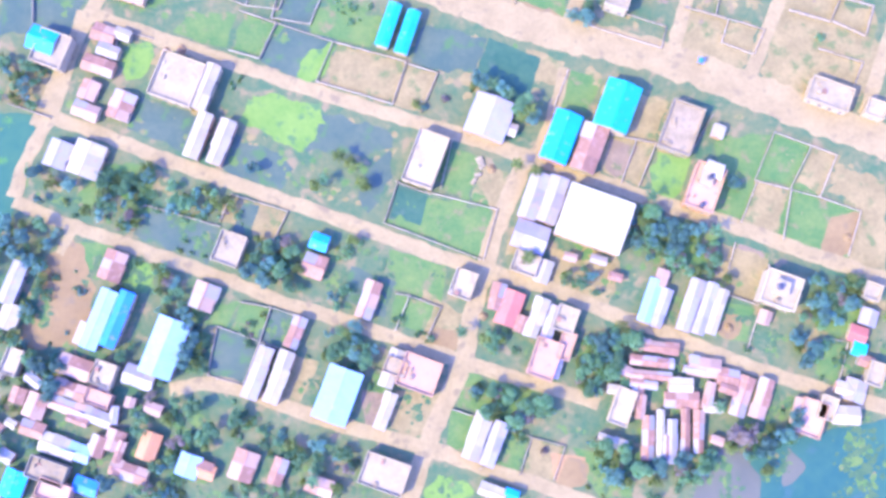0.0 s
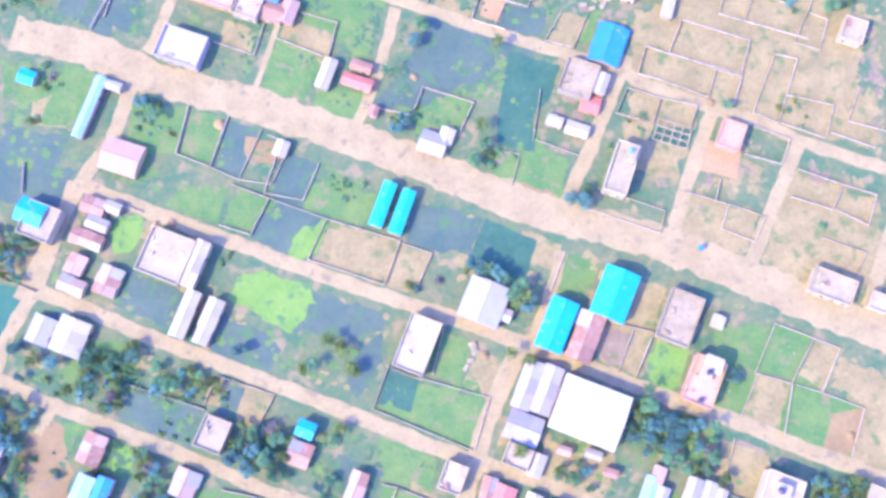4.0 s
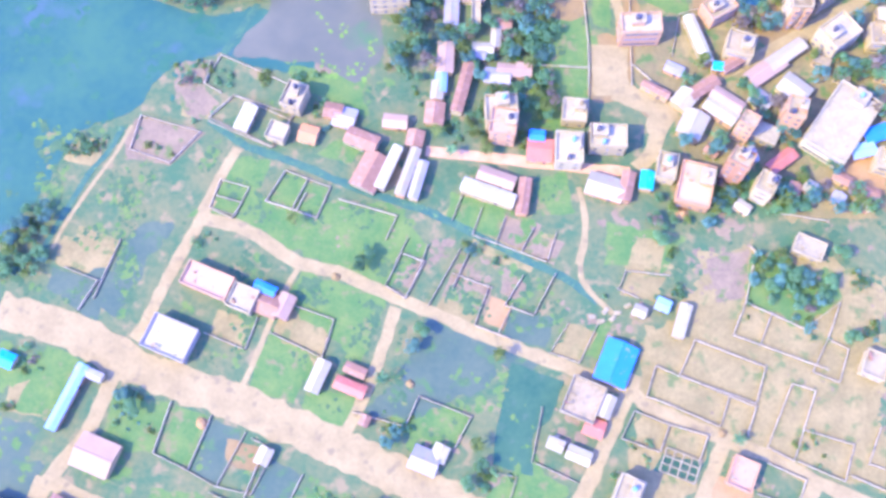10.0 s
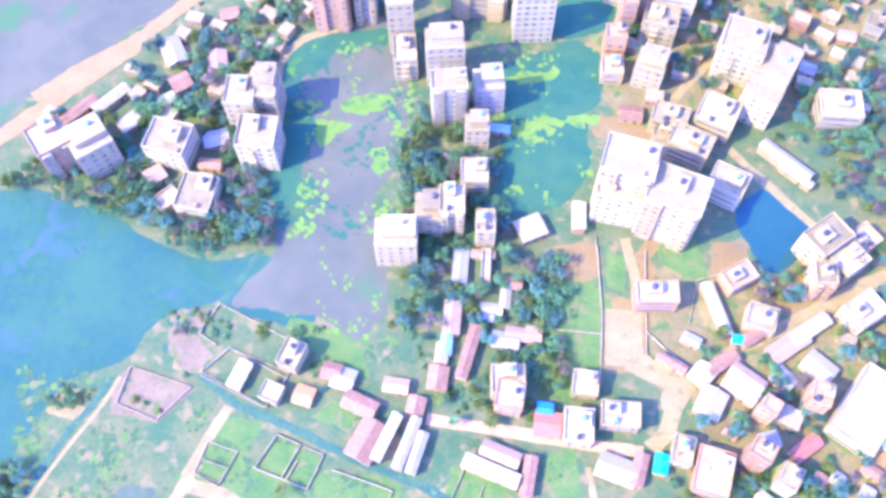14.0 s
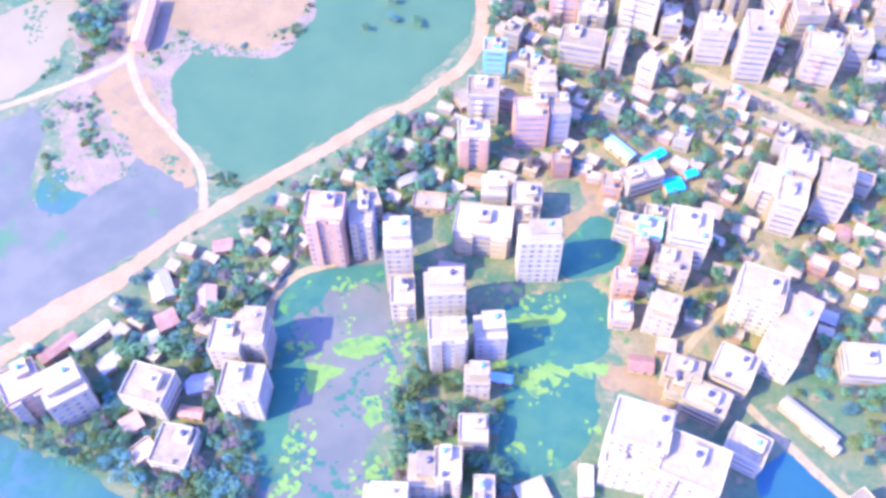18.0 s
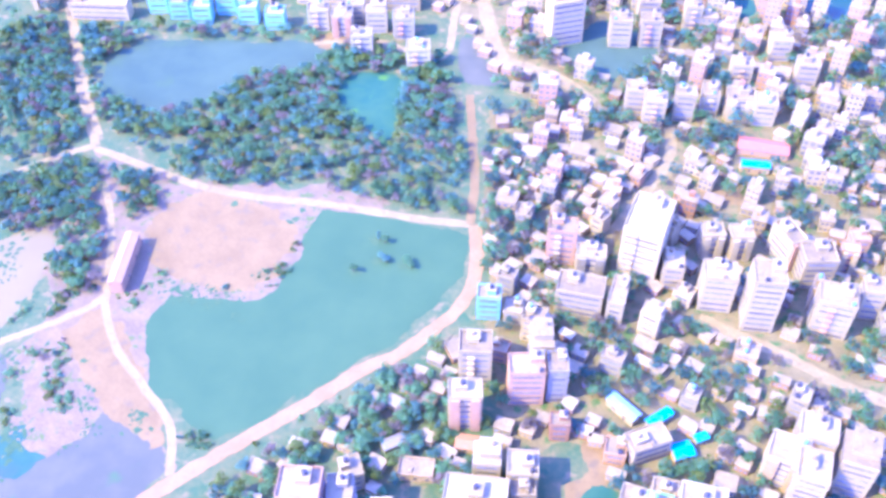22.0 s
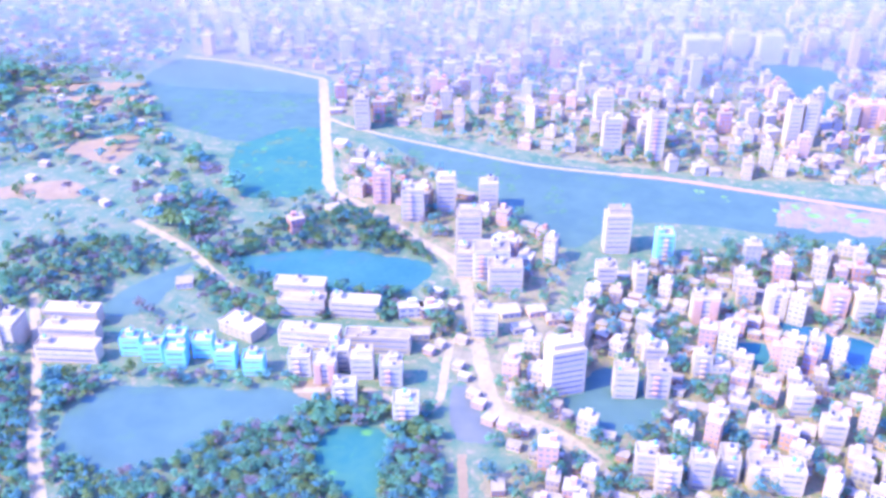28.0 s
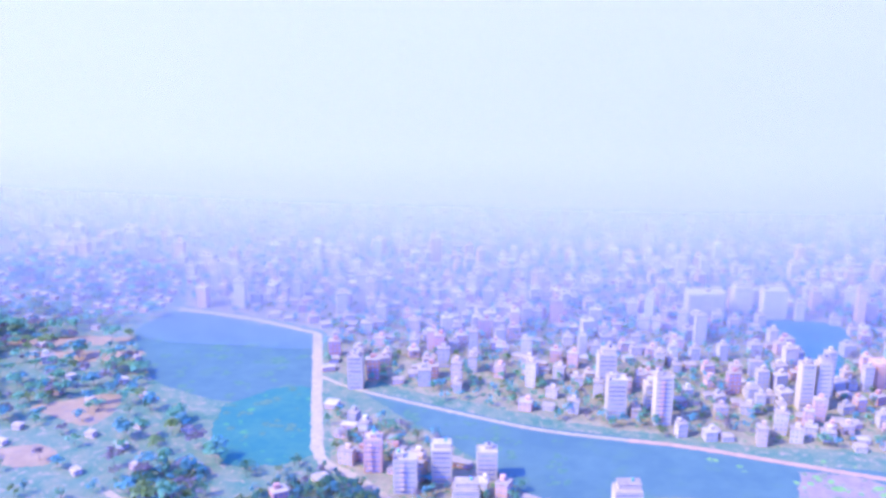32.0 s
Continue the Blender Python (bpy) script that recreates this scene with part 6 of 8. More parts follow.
tin_house(92.5, 248.5, 7.0, 6.0, 3.6, -40, 'grey')
tin_house(70.5, 238.0, 8.0, 9.5, 5.0, -22, 'white')
tower(117.7, 297.8, 9.0, 8.0, 2, 42, 'pink')
tower(52.5, 269.8, 13.0, 7.0, 3, 7, 'pink')
tower(9.5, 236.1, 10.0, 9.0, 3, 7, 'white')
tower(117.0, 241.5, 14.5, 25.0, 2, -31, 'whitebright')
tower(-216.1, 641.8, 9.9, 7.6, 3, 9, 'aqua')
tower(-203.3, 638.4, 9.9, 7.6, 3, 9, 'aqua')
tower(-195.4, 647.5, 9.9, 7.6, 3, 9, 'aqua')
tower(-190.7, 636.2, 9.9, 7.6, 3, 9, 'aqua')
tower(-180.5, 645.5, 9.9, 7.6, 3, 9, 'aqua')
tower(-166.9, 638.8, 9.9, 7.6, 3, 9, 'aqua')
tower(-151.9, 636.0, 9.9, 7.6, 3, 9, 'aqua')
tower(-129.5, 638.4, 10.6, 8.4, 4, 9, 'whitebright')
tower(-116.6, 635.4, 10.6, 8.4, 4, 9, 'whitebright')
tower(-112.8, 646.0, 10.6, 8.4, 4, 9, 'whitebright')
tower(-100.1, 640.8, 10.6, 8.4, 4, 9, 'whitebright')
tower(-85.8, 638.0, 10.6, 8.4, 4, 9, 'whitebright')
tower(-103.2, 619.6, 10.6, 7.6, 4, 9, 'whitebright')
tower(-73.9, 613.4, 11.4, 8.4, 4, 9, 'whitebright')
tower(-256.7, 660.3, 28.9, 8.4, 3, 5, 'cream')
tower(-250.2, 645.7, 28.9, 8.4, 3, 5, 'cream')
tower(-244.0, 631.8, 30.4, 8.4, 3, 5, 'cream')
tower(-277.6, 639.2, 10.6, 13.7, 5, 3, 'white')
tower(-148.6, 702.8, 27.4, 8.4, 3, 3, 'cream')
tower(-143.0, 687.6, 24.3, 8.4, 3, 3, 'cream')
tower(-115.5, 690.0, 25.8, 8.4, 3, 3, 'cream')
tower(-131.6, 661.4, 30.4, 8.4, 3, 1, 'cream')
tower(-97.4, 662.2, 31.9, 8.4, 3, 5, 'cream')
tower(-47.5, 683.0, 12.9, 7.6, 5, 7, 'white')
tower(-6.1, 645.4, 16.7, 10.6, 8, 24, 'cream')
tower(-41.9, 726.7, 18.2, 10.6, 5, 9, 'white')
tower(-64.1, 739.4, 13.7, 10.6, 5, 9, 'white')
tower(11.1, 734.6, 10.6, 9.1, 5, 9, 'white')
tower(28.9, 734.2, 6.1, 10.6, 5, 9, 'white')
tower(42.6, 769.6, 9.1, 9.1, 6, 9, 'aqua')
tower(61.6, 712.2, 13.7, 7.6, 5, 3, 'white')
tower(98.0, 723.4, 9.9, 9.1, 5, 3, 'white')
tower(128.4, 728.0, 9.9, 9.1, 5, 3, 'pink')
tower(140.9, 724.1, 9.1, 9.1, 5, 3, 'white')
tower(35.2, 665.2, 10.6, 6.8, 5, 5, 'white')
tower(21.7, 646.0, 10.6, 7.6, 5, 5, 'white')
tower(36.5, 648.2, 10.6, 7.6, 5, 5, 'white')
tower(57.1, 663.5, 8.4, 6.8, 5, 5, 'white')
tower(99.1, 645.5, 9.9, 7.6, 4, 5, 'white')
tower(110.0, 627.2, 9.9, 7.6, 4, 1, 'white')
tower(79.2, 622.5, 9.9, 7.6, 4, 1, 'white')
tower(30.4, 592.6, 9.1, 7.6, 5, 1, 'white')
tower(38.9, 586.0, 9.9, 7.6, 5, -1, 'white')
tower(52.4, 592.0, 9.1, 7.6, 5, 1, 'white')
tower(64.2, 599.4, 7.6, 10.6, 4, 1, 'white')
tower(77.5, 597.5, 12.9, 9.1, 4, 1, 'white')
tower(88.2, 595.2, 9.9, 9.1, 4, 1, 'white')
tower(-129.0, 816.0, 10.8, 9.9, 7, 9, 'pink')
tower(-105.6, 796.2, 13.5, 9.9, 7, 9, 'white')
tower(-87.4, 810.5, 11.7, 9.9, 7, 9, 'white')
tower(-62.1, 816.7, 11.7, 9.0, 6, 9, 'white')
tower(16.4, 777.3, 14.4, 10.8, 8, 9, 'white')
tower(-51.0, 738.9, 19.8, 12.6, 6, 9, 'whitebright')
tower(-67.7, 769.8, 14.4, 10.8, 7, 9, 'white')
tower(11.2, 909.0, 12.6, 10.8, 9, 9, 'white')
tower(4.7, 949.6, 12.6, 10.8, 9, 9, 'white')
tower(40.5, 904.0, 10.8, 9.9, 11, 9, 'white')
tower(38.8, 924.8, 18.0, 10.8, 6, 9, 'white')
tower(134.2, 938.4, 9.0, 9.0, 11, 9, 'white')
tower(145.1, 942.1, 9.0, 9.0, 11, 9, 'white')
tower(196.5, 985.4, 19.8, 12.6, 6, 9, 'pink')
tower(114.9, 1116.9, 14.4, 12.6, 8, 9, 'white')
tower(84.3, 1106.5, 30.6, 14.4, 7, 9, 'white')
tower(139.8, 1113.2, 19.8, 14.4, 8, 9, 'white')
tower(-167.6, 925.4, 10.8, 10.8, 8, 9, 'white')
foundation(68.5, 131.4, 10.5, 7.0, -17, 4, 3)
# ---- flat-roofed houses ----
flat_house(-122.6, 99.3, 10.2, 10.8, 5.0, -20, 'white')
flat_house(-83.7, 89.7, 14.0, 14.2, 5.0, -20, 'white')
flat_house(-66.5, 37.8, 8.2, 9.7, 3.6, -20, 'white')
flat_house(-9.8, 0.8, 11.5, 10.1, 4.5, -20, 'pink')
flat_house(-8.1, 64.8, 9.5, 16.5, 5.0, -20, 'white')
flat_house(68.8, 74.3, 10.1, 15.4, 4.0, -21, 'grey')
flat_house(74.9, 55.8, 8.9, 14.0, 6.0, -21, 'pink')
tin_house(77.2, 60.6, 5.4, 4.4, 8.0, -21, 'whitebright')
flat_house(113.9, 84.5, 13.0, 7.8, 4.5, -21, 'white')
flat_house(127.4, 79.9, 6.0, 5.3, 4.0, -21, 'white')
flat_house(21.5, 33.3, 7.7, 6.4, 3.6, -20, 'white')
flat_house(3.1, 27.1, 6.7, 8.4, 4.0, -20, 'white')
flat_house(33.2, 16.8, 6.2, 7.6, 4.0, -20, 'white')
flat_house(26.9, 5.2, 7.9, 11.5, 4.0, -20, 'pink')
flat_house(33.1, 9.0, 4.3, 8.3, 3.4, -20, 'pink')
flat_house(95.7, 25.1, 10.6, 10.0, 7.0, -20, 'whitebright')
flat_house(103.6, -11.8, 7.3, 10.5, 4.0, -20, 'pink')
flat_house(108.3, -8.9, 4.8, 6.9, 4.0, -20, 'white')
flat_house(123.2, 24.8, 4.9, 5.1, 4.0, -21, 'white')
flat_house(122.8, 0.8, 4.8, 7.0, 4.0, -20, 'white')
flat_house(49.1, -8.6, 5.8, 10.8, 4.0, -20, 'white')
flat_house(-19.8, -27.8, 13.3, 9.5, 4.0, -19, 'white')
flat_house(-129.4, 4.4, 5.1, 8.1, 4.0, -19, 'white')
flat_house(-102.3, 0.8, 6.7, 7.1, 4.0, -19, 'white')
flat_house(-103.6, -6.3, 7.7, 4.5, 4.0, -19, 'pink')
flat_house(-117.5, -27.1, 11.6, 6.3, 4.5, -19, 'grey')
flat_house(-115.2, -32.7, 9.9, 5.6, 4.5, -19, 'pink')
flat_house(39.5, 147.7, 10.2, 11.5, 4.0, -19, 'grey')
flat_house(52.0, 118.8, 7.2, 16.1, 6.5, -18, 'whitebright')
flat_house(85.6, 130.3, 7.3, 8.8, 4.0, -19, 'pink')
flat_house(-75.5, 174.4, 15.2, 7.7, 4.0, -18, 'pink')
flat_house(-64.1, 169.8, 8.3, 7.7, 4.0, -18, 'white')
flat_house(-84.0, 155.9, 14.3, 10.7, 4.5, -18, 'lilac')
flat_house(106.3, 199.8, 9.1, 6.2, 3.6, -20, 'white')
flat_house(124.6, 164.9, 7.1, 7.8, 4.0, -19, 'white')
flat_house(-61.0, 224.9, 6.3, 6.0, 4.0, -16, 'white')
flat_house(-56.7, 236.8, 6.7, 8.8, 7.0, -16, 'white')
flat_house(10.5, 231.5, 8.4, 8.8, 10.0, -4, 'pink')
flat_house(32.8, 239.1, 7.8, 7.8, 6.0, -1, 'white')
flat_house(31.5, 225.4, 8.7, 10.2, 8.0, 2, 'whitebright')
flat_house(43.5, 230.2, 11.5, 7.6, 8.0, 2, 'white')
flat_house(62.4, 222.4, 6.2, 8.7, 6.0, -8, 'white')
flat_house(71.3, 217.0, 10.6, 13.9, 6.0, -10, 'brick')
flat_house(-168.1, 665.4, 21.7, 11.7, 7.0, -23, 'white')
flat_house(-36.0, 392.0, 11.8, 7.0, 4.0, 2, 'tan')
flat_house(-1.2, 274.2, 2.9, 11.8, 4.0, 4, 'white')
flat_house(-108.5, 285.4, 8.3, 6.0, 4.0, 49, 'tan')
flat_house(-16.8, 2.8, 6.6, 4.9, 4.0, -20, 'tan')
# ---- sheet-metal houses ----
tin_house(-125.3, 102.1, 8.8, 7.3, 5.6, -20, 'cyan')
tin_house(-107.4, 104.8, 7.8, 5.3, 3.0, -21, 'rust')
tin_house(-101.4, 104.4, 5.3, 3.5, 3.0, -21, 'white')
tin_house(-108.6, 94.6, 10.3, 4.9, 3.0, -20, 'rust')
tin_house(-105.7, 99.4, 7.1, 3.9, 3.0, -20, 'grey')
tin_house(-111.2, 86.9, 5.6, 6.3, 3.0, -20, 'pink')
tin_house(-111.8, 80.4, 8.4, 4.8, 3.0, -20, 'pink')
tin_house(-101.1, 82.0, 7.4, 9.0, 3.2, -20, 'rust')
tin_house(-75.0, 87.3, 4.5, 14.9, 5.0, -20, 'white')
tin_house(-76.8, 72.4, 4.5, 14.8, 4.2, -20, 'white')
tin_house(-69.9, 70.3, 4.8, 14.4, 4.2, -20, 'white')
tin_house(-110.5, 65.1, 9.7, 10.9, 4.5, -20, 'white')
tin_house(-119.7, 66.9, 7.3, 8.6, 3.0, -20, 'lilac')
tin_house(-39.6, 39.7, 5.4, 4.7, 4.4, -20, 'cyan')
tin_house(-41.3, 32.7, 7.1, 7.0, 3.4, -20, 'rust')
tin_house(-24.9, 22.6, 5.0, 11.6, 3.4, -20, 'rust')
tin_house(-101.4, 32.8, 6.8, 9.3, 3.4, -20, 'rust')
tin_house(-104.3, 16.8, 5.1, 18.3, 5.0, -20, 'skyblue')
tin_house(-98.7, 16.8, 4.4, 17.3, 5.0, -20, 'blue')
tin_house(-84.6, 8.5, 9.7, 17.5, 5.5, -20, 'skyblue')
tin_house(-109.4, 12.7, 4.1, 6.9, 3.0, -20, 'white')
tin_house(-130.7, 27.7, 4.8, 13.2, 4.0, -20, 'lilac')
tin_house(-131.4, 17.7, 5.5, 7.9, 3.5, -20, 'white')
tin_house(-73.8, 23.6, 7.5, 8.3, 3.0, -20, 'rust')
tin_house(-57.1, 1.2, 4.7, 15.9, 4.0, -20, 'grey')
tin_house(-50.8, -0.1, 4.6, 15.9, 4.4, -20, 'white')
tin_house(-46.4, 13.0, 4.3, 9.9, 3.4, -20, 'rust')
tin_house(-33.6, -5.3, 10.2, 16.1, 5.5, -20, 'skyblue')
tin_house(-17.9, 2.5, 4.3, 11.8, 3.4, -20, 'white')
tin_house(-19.7, -9.9, 3.6, 11.3, 3.0, -20, 'white')
tin_house(11.3, 77.7, 12.2, 12.9, 5.0, -21, 'lilac')
tin_house(17.5, 74.2, 4.1, 3.8, 3.0, -21, 'white')
tin_house(32.5, 71.3, 8.1, 15.9, 6.0, -21, 'cyan')
tin_house(41.0, 68.1, 7.7, 14.9, 5.0, -21, 'rust')
tin_house(49.6, 80.7, 10.4, 15.3, 6.5, -21, 'teal')
tin_house(80.1, 73.4, 3.7, 4.2, 3.0, -21, 'white')
tin_house(24.2, 53.8, 5.7, 14.7, 4.0, -20, 'grey')
tin_house(30.0, 52.4, 5.7, 14.7, 4.0, -20, 'lilac')
tin_house(41.9, 46.2, 20.1, 16.1, 8.0, -20, 'whitebright')
tin_house(23.2, 41.4, 10.4, 8.5, 3.5, -20, 'lilac')
tin_house(26.8, 31.0, 4.3, 7.1, 3.0, -20, 'white')
tin_house(16.7, 20.1, 6.6, 10.7, 3.2, -20, 'red')
tin_house(20.5, 15.2, 4.3, 5.3, 3.0, -20, 'rust')
tin_house(24.6, 17.3, 4.3, 12.3, 3.6, -20, 'white')
tin_house(28.7, 15.1, 3.3, 12.0, 3.4, -20, 'grey')
tin_house(58.2, 22.3, 3.9, 13.4, 3.2, -20, 'skyblue')
tin_house(61.5, 20.1, 3.3, 12.1, 3.2, -20, 'lilac')
tin_house(61.8, 29.0, 3.6, 5.4, 3.0, -20, 'pink')
tin_house(70.0, 20.9, 4.3, 16.1, 3.6, -20, 'grey')
tin_house(74.3, 19.9, 3.6, 16.1, 3.6, -20, 'lilac')
tin_house(77.7, 18.9, 2.9, 14.1, 3.6, -20, 'white')
tin_house(91.7, 17.3, 3.6, 4.4, 3.0, -20, 'pink')
tin_house(60.0, 8.7, 12.5, 3.3, 3.0, -8, 'rust')
tin_house(58.3, 4.4, 12.8, 3.0, 3.0, -5, 'lilac')
tin_house(57.7, 0.5, 12.5, 2.6, 3.0, -5, 'rust')
tin_house(53.9, -5.4, 3.3, 8.1, 3.0, -5, 'rust')
tin_house(66.4, -2.4, 7.2, 3.9, 3.4, -3, 'white')
tin_house(66.6, -6.7, 10.1, 4.9, 3.0, -3, 'rust')
tin_house(60.1, -16.3, 2.3, 13.8, 3.0, -3, 'white')
tin_house(56.5, -17.5, 3.6, 12.9, 3.0, -3, 'rust')
tin_house(63.3, -18.6, 2.9, 12.9, 3.0, -3, 'lilac')
tin_house(67.3, -15.7, 2.4, 13.5, 3.0, -3, 'rust')
tin_house(71.2, -15.7, 2.9, 12.6, 3.0, -3, 'rust')
tin_house(75.4, -8.9, 5.9, 2.9, 3.0, -3, 'white')
tin_house(73.5, 2.8, 9.5, 5.6, 3.0, -10, 'pink')
tin_house(80.3, -0.1, 6.5, 4.9, 3.0, -10, 'rust')
tin_house(84.2, -5.7, 4.8, 12.2, 3.0, -20, 'rust')
tin_house(89.9, -6.3, 4.5, 12.2, 3.0, -20, 'pink')
tin_house(114.0, -11.0, 8.1, 5.5, 3.4, -5, 'white')
tin_house(118.8, 8.0, 4.2, 4.0, 3.0, -20, 'teal')
tin_house(118.7, 12.3, 5.5, 5.0, 3.0, -20, 'red')
tin_house(122.2, 17.3, 4.9, 5.1, 3.0, -20, 'lilac')
tin_house(117.1, -4.0, 6.4, 6.6, 3.0, -20, 'grey')
tin_house(46.2, -18.6, 8.7, 2.9, 3.0, -20, 'white')
tin_house(7.0, -17.0, 5.2, 14.2, 4.0, -20, 'white')
tin_house(11.9, -19.2, 4.2, 13.5, 4.0, -20, 'lilac')
tin_house(11.3, -32.9, 8.1, 3.8, 3.6, -20, 'white')
tin_house(16.8, -33.6, 4.2, 2.9, 3.6, -20, 'cyan')
tin_house(-38.6, -31.4, 8.2, 4.8, 3.2, -19, 'pink')
tin_house(-60.7, -25.6, 7.2, 8.9, 3.2, -19, 'rust')
tin_house(-76.7, -25.5, 6.3, 6.7, 3.6, -19, 'skyblue')
tin_house(-71.4, -27.4, 4.9, 4.1, 3.0, -19, 'orange')
tin_house(-88.5, -20.0, 5.6, 8.3, 3.2, -19, 'orange')
tin_house(-111.4, 2.8, 10.1, 6.2, 3.0, -19, 'pink')
tin_house(-112.4, -3.8, 10.4, 4.5, 3.0, -19, 'rust')
tin_house(-112.8, -8.7, 11.4, 3.9, 3.0, -19, 'rust')
tin_house(-104.4, -11.6, 9.7, 4.5, 3.0, -19, 'lilac')
tin_house(-122.3, -8.3, 6.1, 7.4, 3.4, -19, 'pink')
tin_house(-122.9, -15.2, 7.4, 4.5, 3.0, -19, 'rust')
tin_house(-115.2, -20.0, 11.0, 6.0, 3.0, -19, 'white')
tin_house(-108.8, -21.9, 6.7, 4.8, 3.0, -19, 'skyblue')
tin_house(-127.3, -30.8, 6.6, 8.2, 4.0, -19, 'cyan')
tin_house(-98.8, -18.4, 6.0, 6.4, 3.0, -19, 'pink')
tin_house(-94.1, -27.4, 11.6, 4.8, 3.0, -19, 'rust')
tin_house(-106.4, -31.5, 7.3, 4.4, 3.0, -19, 'blue')
tin_house(-92.3, -0.1, 9.4, 5.8, 3.0, -20, 'lilac')
tin_house(-103.7, -20.0, 5.0, 6.4, 3.0, -19, 'rust')
tin_house(-127.6, -5.4, 4.4, 4.8, 3.0, -19, 'rust')
tin_house(48.8, 159.3, 9.6, 13.2, 4.0, -19, 'blue')
tin_house(46.4, 146.2, 3.7, 7.2, 4.0, -19, 'white')
tin_house(43.1, 140.0, 6.1, 5.4, 3.0, -18, 'red')
tin_house(39.0, 131.7, 7.4, 4.2, 3.0, -18, 'white')
tin_house(32.1, 134.2, 5.1, 3.5, 3.0, -18, 'white')
tin_house(-38.6, 148.2, 4.2, 10.3, 3.4, -18, 'white')
tin_house(-28.9, 145.8, 9.8, 3.9, 3.0, -18, 'red')
tin_house(-27.9, 150.9, 7.0, 3.2, 3.0, -18, 'rust')
tin_house(-57.1, 169.0, 9.0, 7.3, 3.6, -18, 'rust')
tin_house(-57.7, 173.3, 7.2, 2.9, 4.0, -18, 'blue')
tin_house(-51.4, 168.5, 5.0, 8.0, 3.6, -18, 'pink')
tin_house(-99.9, 120.1, 12.2, 10.1, 4.5, -17, 'pink')
tin_house(-131.9, 145.6, 5.4, 4.5, 3.0, -18, 'cyan')
tin_house(-111.3, 136.1, 3.2, 20.8, 3.4, -18, 'skyblue')
tin_house(-106.3, 143.6, 8.9, 2.8, 3.0, -18, 'lilac')
tin_house(-19.6, 106.9, 4.0, 14.5, 4.0, -18, 'teal')
tin_house(-13.8, 104.6, 4.0, 14.4, 4.0, -18, 'teal')
tin_house(-5.0, 126.5, 8.5, 6.9, 3.4, -18, 'lilac')
tin_house(-0.9, 128.9, 4.4, 5.2, 3.0, -18, 'white')
tin_house(-51.4, 123.9, 4.1, 5.2, 3.0, -18, 'white')
tin_house(68.0, 173.8, 3.5, 10.9, 3.4, -14, 'white')
tin_house(55.4, 175.8, 4.2, 3.4, 3.0, -19, 'white')
tin_house(62.4, 178.3, 4.5, 3.8, 3.0, -19, 'skyblue')
tin_house(-23.5, 136.4, 2.8, 3.5, 3.0, -18, 'rust')
tin_house(-71.8, 229.1, 4.5, 9.5, 4.0, -16, 'whitebright')
tin_house(-30.1, 214.1, 8.7, 12.9, 4.0, -21, 'rust')
tin_house(-24.4, 215.7, 3.2, 15.6, 4.0, -18, 'whitebright')
tin_house(-18.2, 214.7, 3.2, 16.8, 4.0, -14, 'white')
tin_house(-14.8, 212.2, 3.2, 13.0, 4.0, -11, 'lilac')
tin_house(22.7, 225.5, 8.5, 7.7, 4.0, -0, 'red')
tin_house(21.4, 230.2, 5.0, 3.5, 4.0, -1, 'blue')
tin_house(7.4, 209.5, 17.5, 4.4, 5.0, -16, 'whitebright')
tin_house(18.4, 209.5, 3.8, 12.2, 4.0, -4, 'rust')
tin_house(9.6, 214.9, 12.3, 4.9, 4.0, -16, 'pink')
tin_house(43.8, 214.8, 12.1, 7.5, 4.0, -14, 'white')
tin_house(50.2, 215.4, 4.1, 10.1, 4.0, -10, 'rust')
tin_house(56.5, 217.8, 4.2, 6.4, 4.0, -6, 'teal')
tin_house(-33.9, 224.5, 10.9, 5.7, 4.0, -18, 'rust')
tin_house(-40.3, 232.2, 7.3, 7.0, 3.0, -11, 'lilac')
tin_house(-51.3, 225.4, 6.2, 6.1, 3.0, -11, 'orange')
tin_house(50.7, 412.1, 7.5, 5.9, 4.0, 26, 'cyan')
tin_house(43.0, 423.9, 10.5, 3.6, 4.0, 42, 'cyan')
tin_house(30.7, 426.0, 12.9, 4.4, 5.0, -41, 'skyblue')
tin_house(57.0, 418.0, 5.2, 3.1, 4.0, 31, 'teal')
tin_house(83.1, 559.6, 12.6, 4.6, 5.0, 0, 'cyan')
tin_house(87.4, 573.0, 22.0, 8.8, 5.0, -5, 'red')
tin_house(-18.8, 404.3, 12.0, 5.8, 4.0, -1, 'orange')
tin_house(-23.9, 364.6, 9.3, 5.5, 4.0, -1, 'pink')
tin_house(94.3, 325.1, 19.9, 4.1, 5.0, -37, 'white')
tin_house(97.8, 320.3, 13.1, 2.8, 4.0, -37, 'white')
tin_house(27.0, 295.6, 4.4, 10.1, 5.0, 4, 'whitebright')
tin_house(-129.0, 313.3, 7.8, 5.7, 4.0, 51, 'white')
tin_house(-97.4, 300.2, 8.1, 3.8, 4.0, -0, 'rust')
tin_house(-2.9, 326.3, 8.8, 2.9, 3.5, -1, 'skyblue')
tin_house(-7.3, 339.7, 8.2, 7.7, 3.5, 3, 'lilac')
tin_house(72.1, 268.8, 3.6, 18.3, 4.0, 22, 'whitebright')
tin_house(78.5, 259.3, 3.7, 3.0, 4.0, -4, 'teal')
tin_house(103.2, 253.5, 10.0, 7.4, 4.2, -36, 'white')
tin_house(79.5, 243.5, 11.5, 5.2, 4.0, -32, 'white')
tin_house(81.5, 247.5, 11.5, 4.6, 4.2, -32, 'pink')
tin_house(98.5, 228.0, 10.5, 4.4, 3.8, 42, 'red')
tin_house(88.0, 229.0, 6.0, 5.2, 3.6, 20, 'grey')
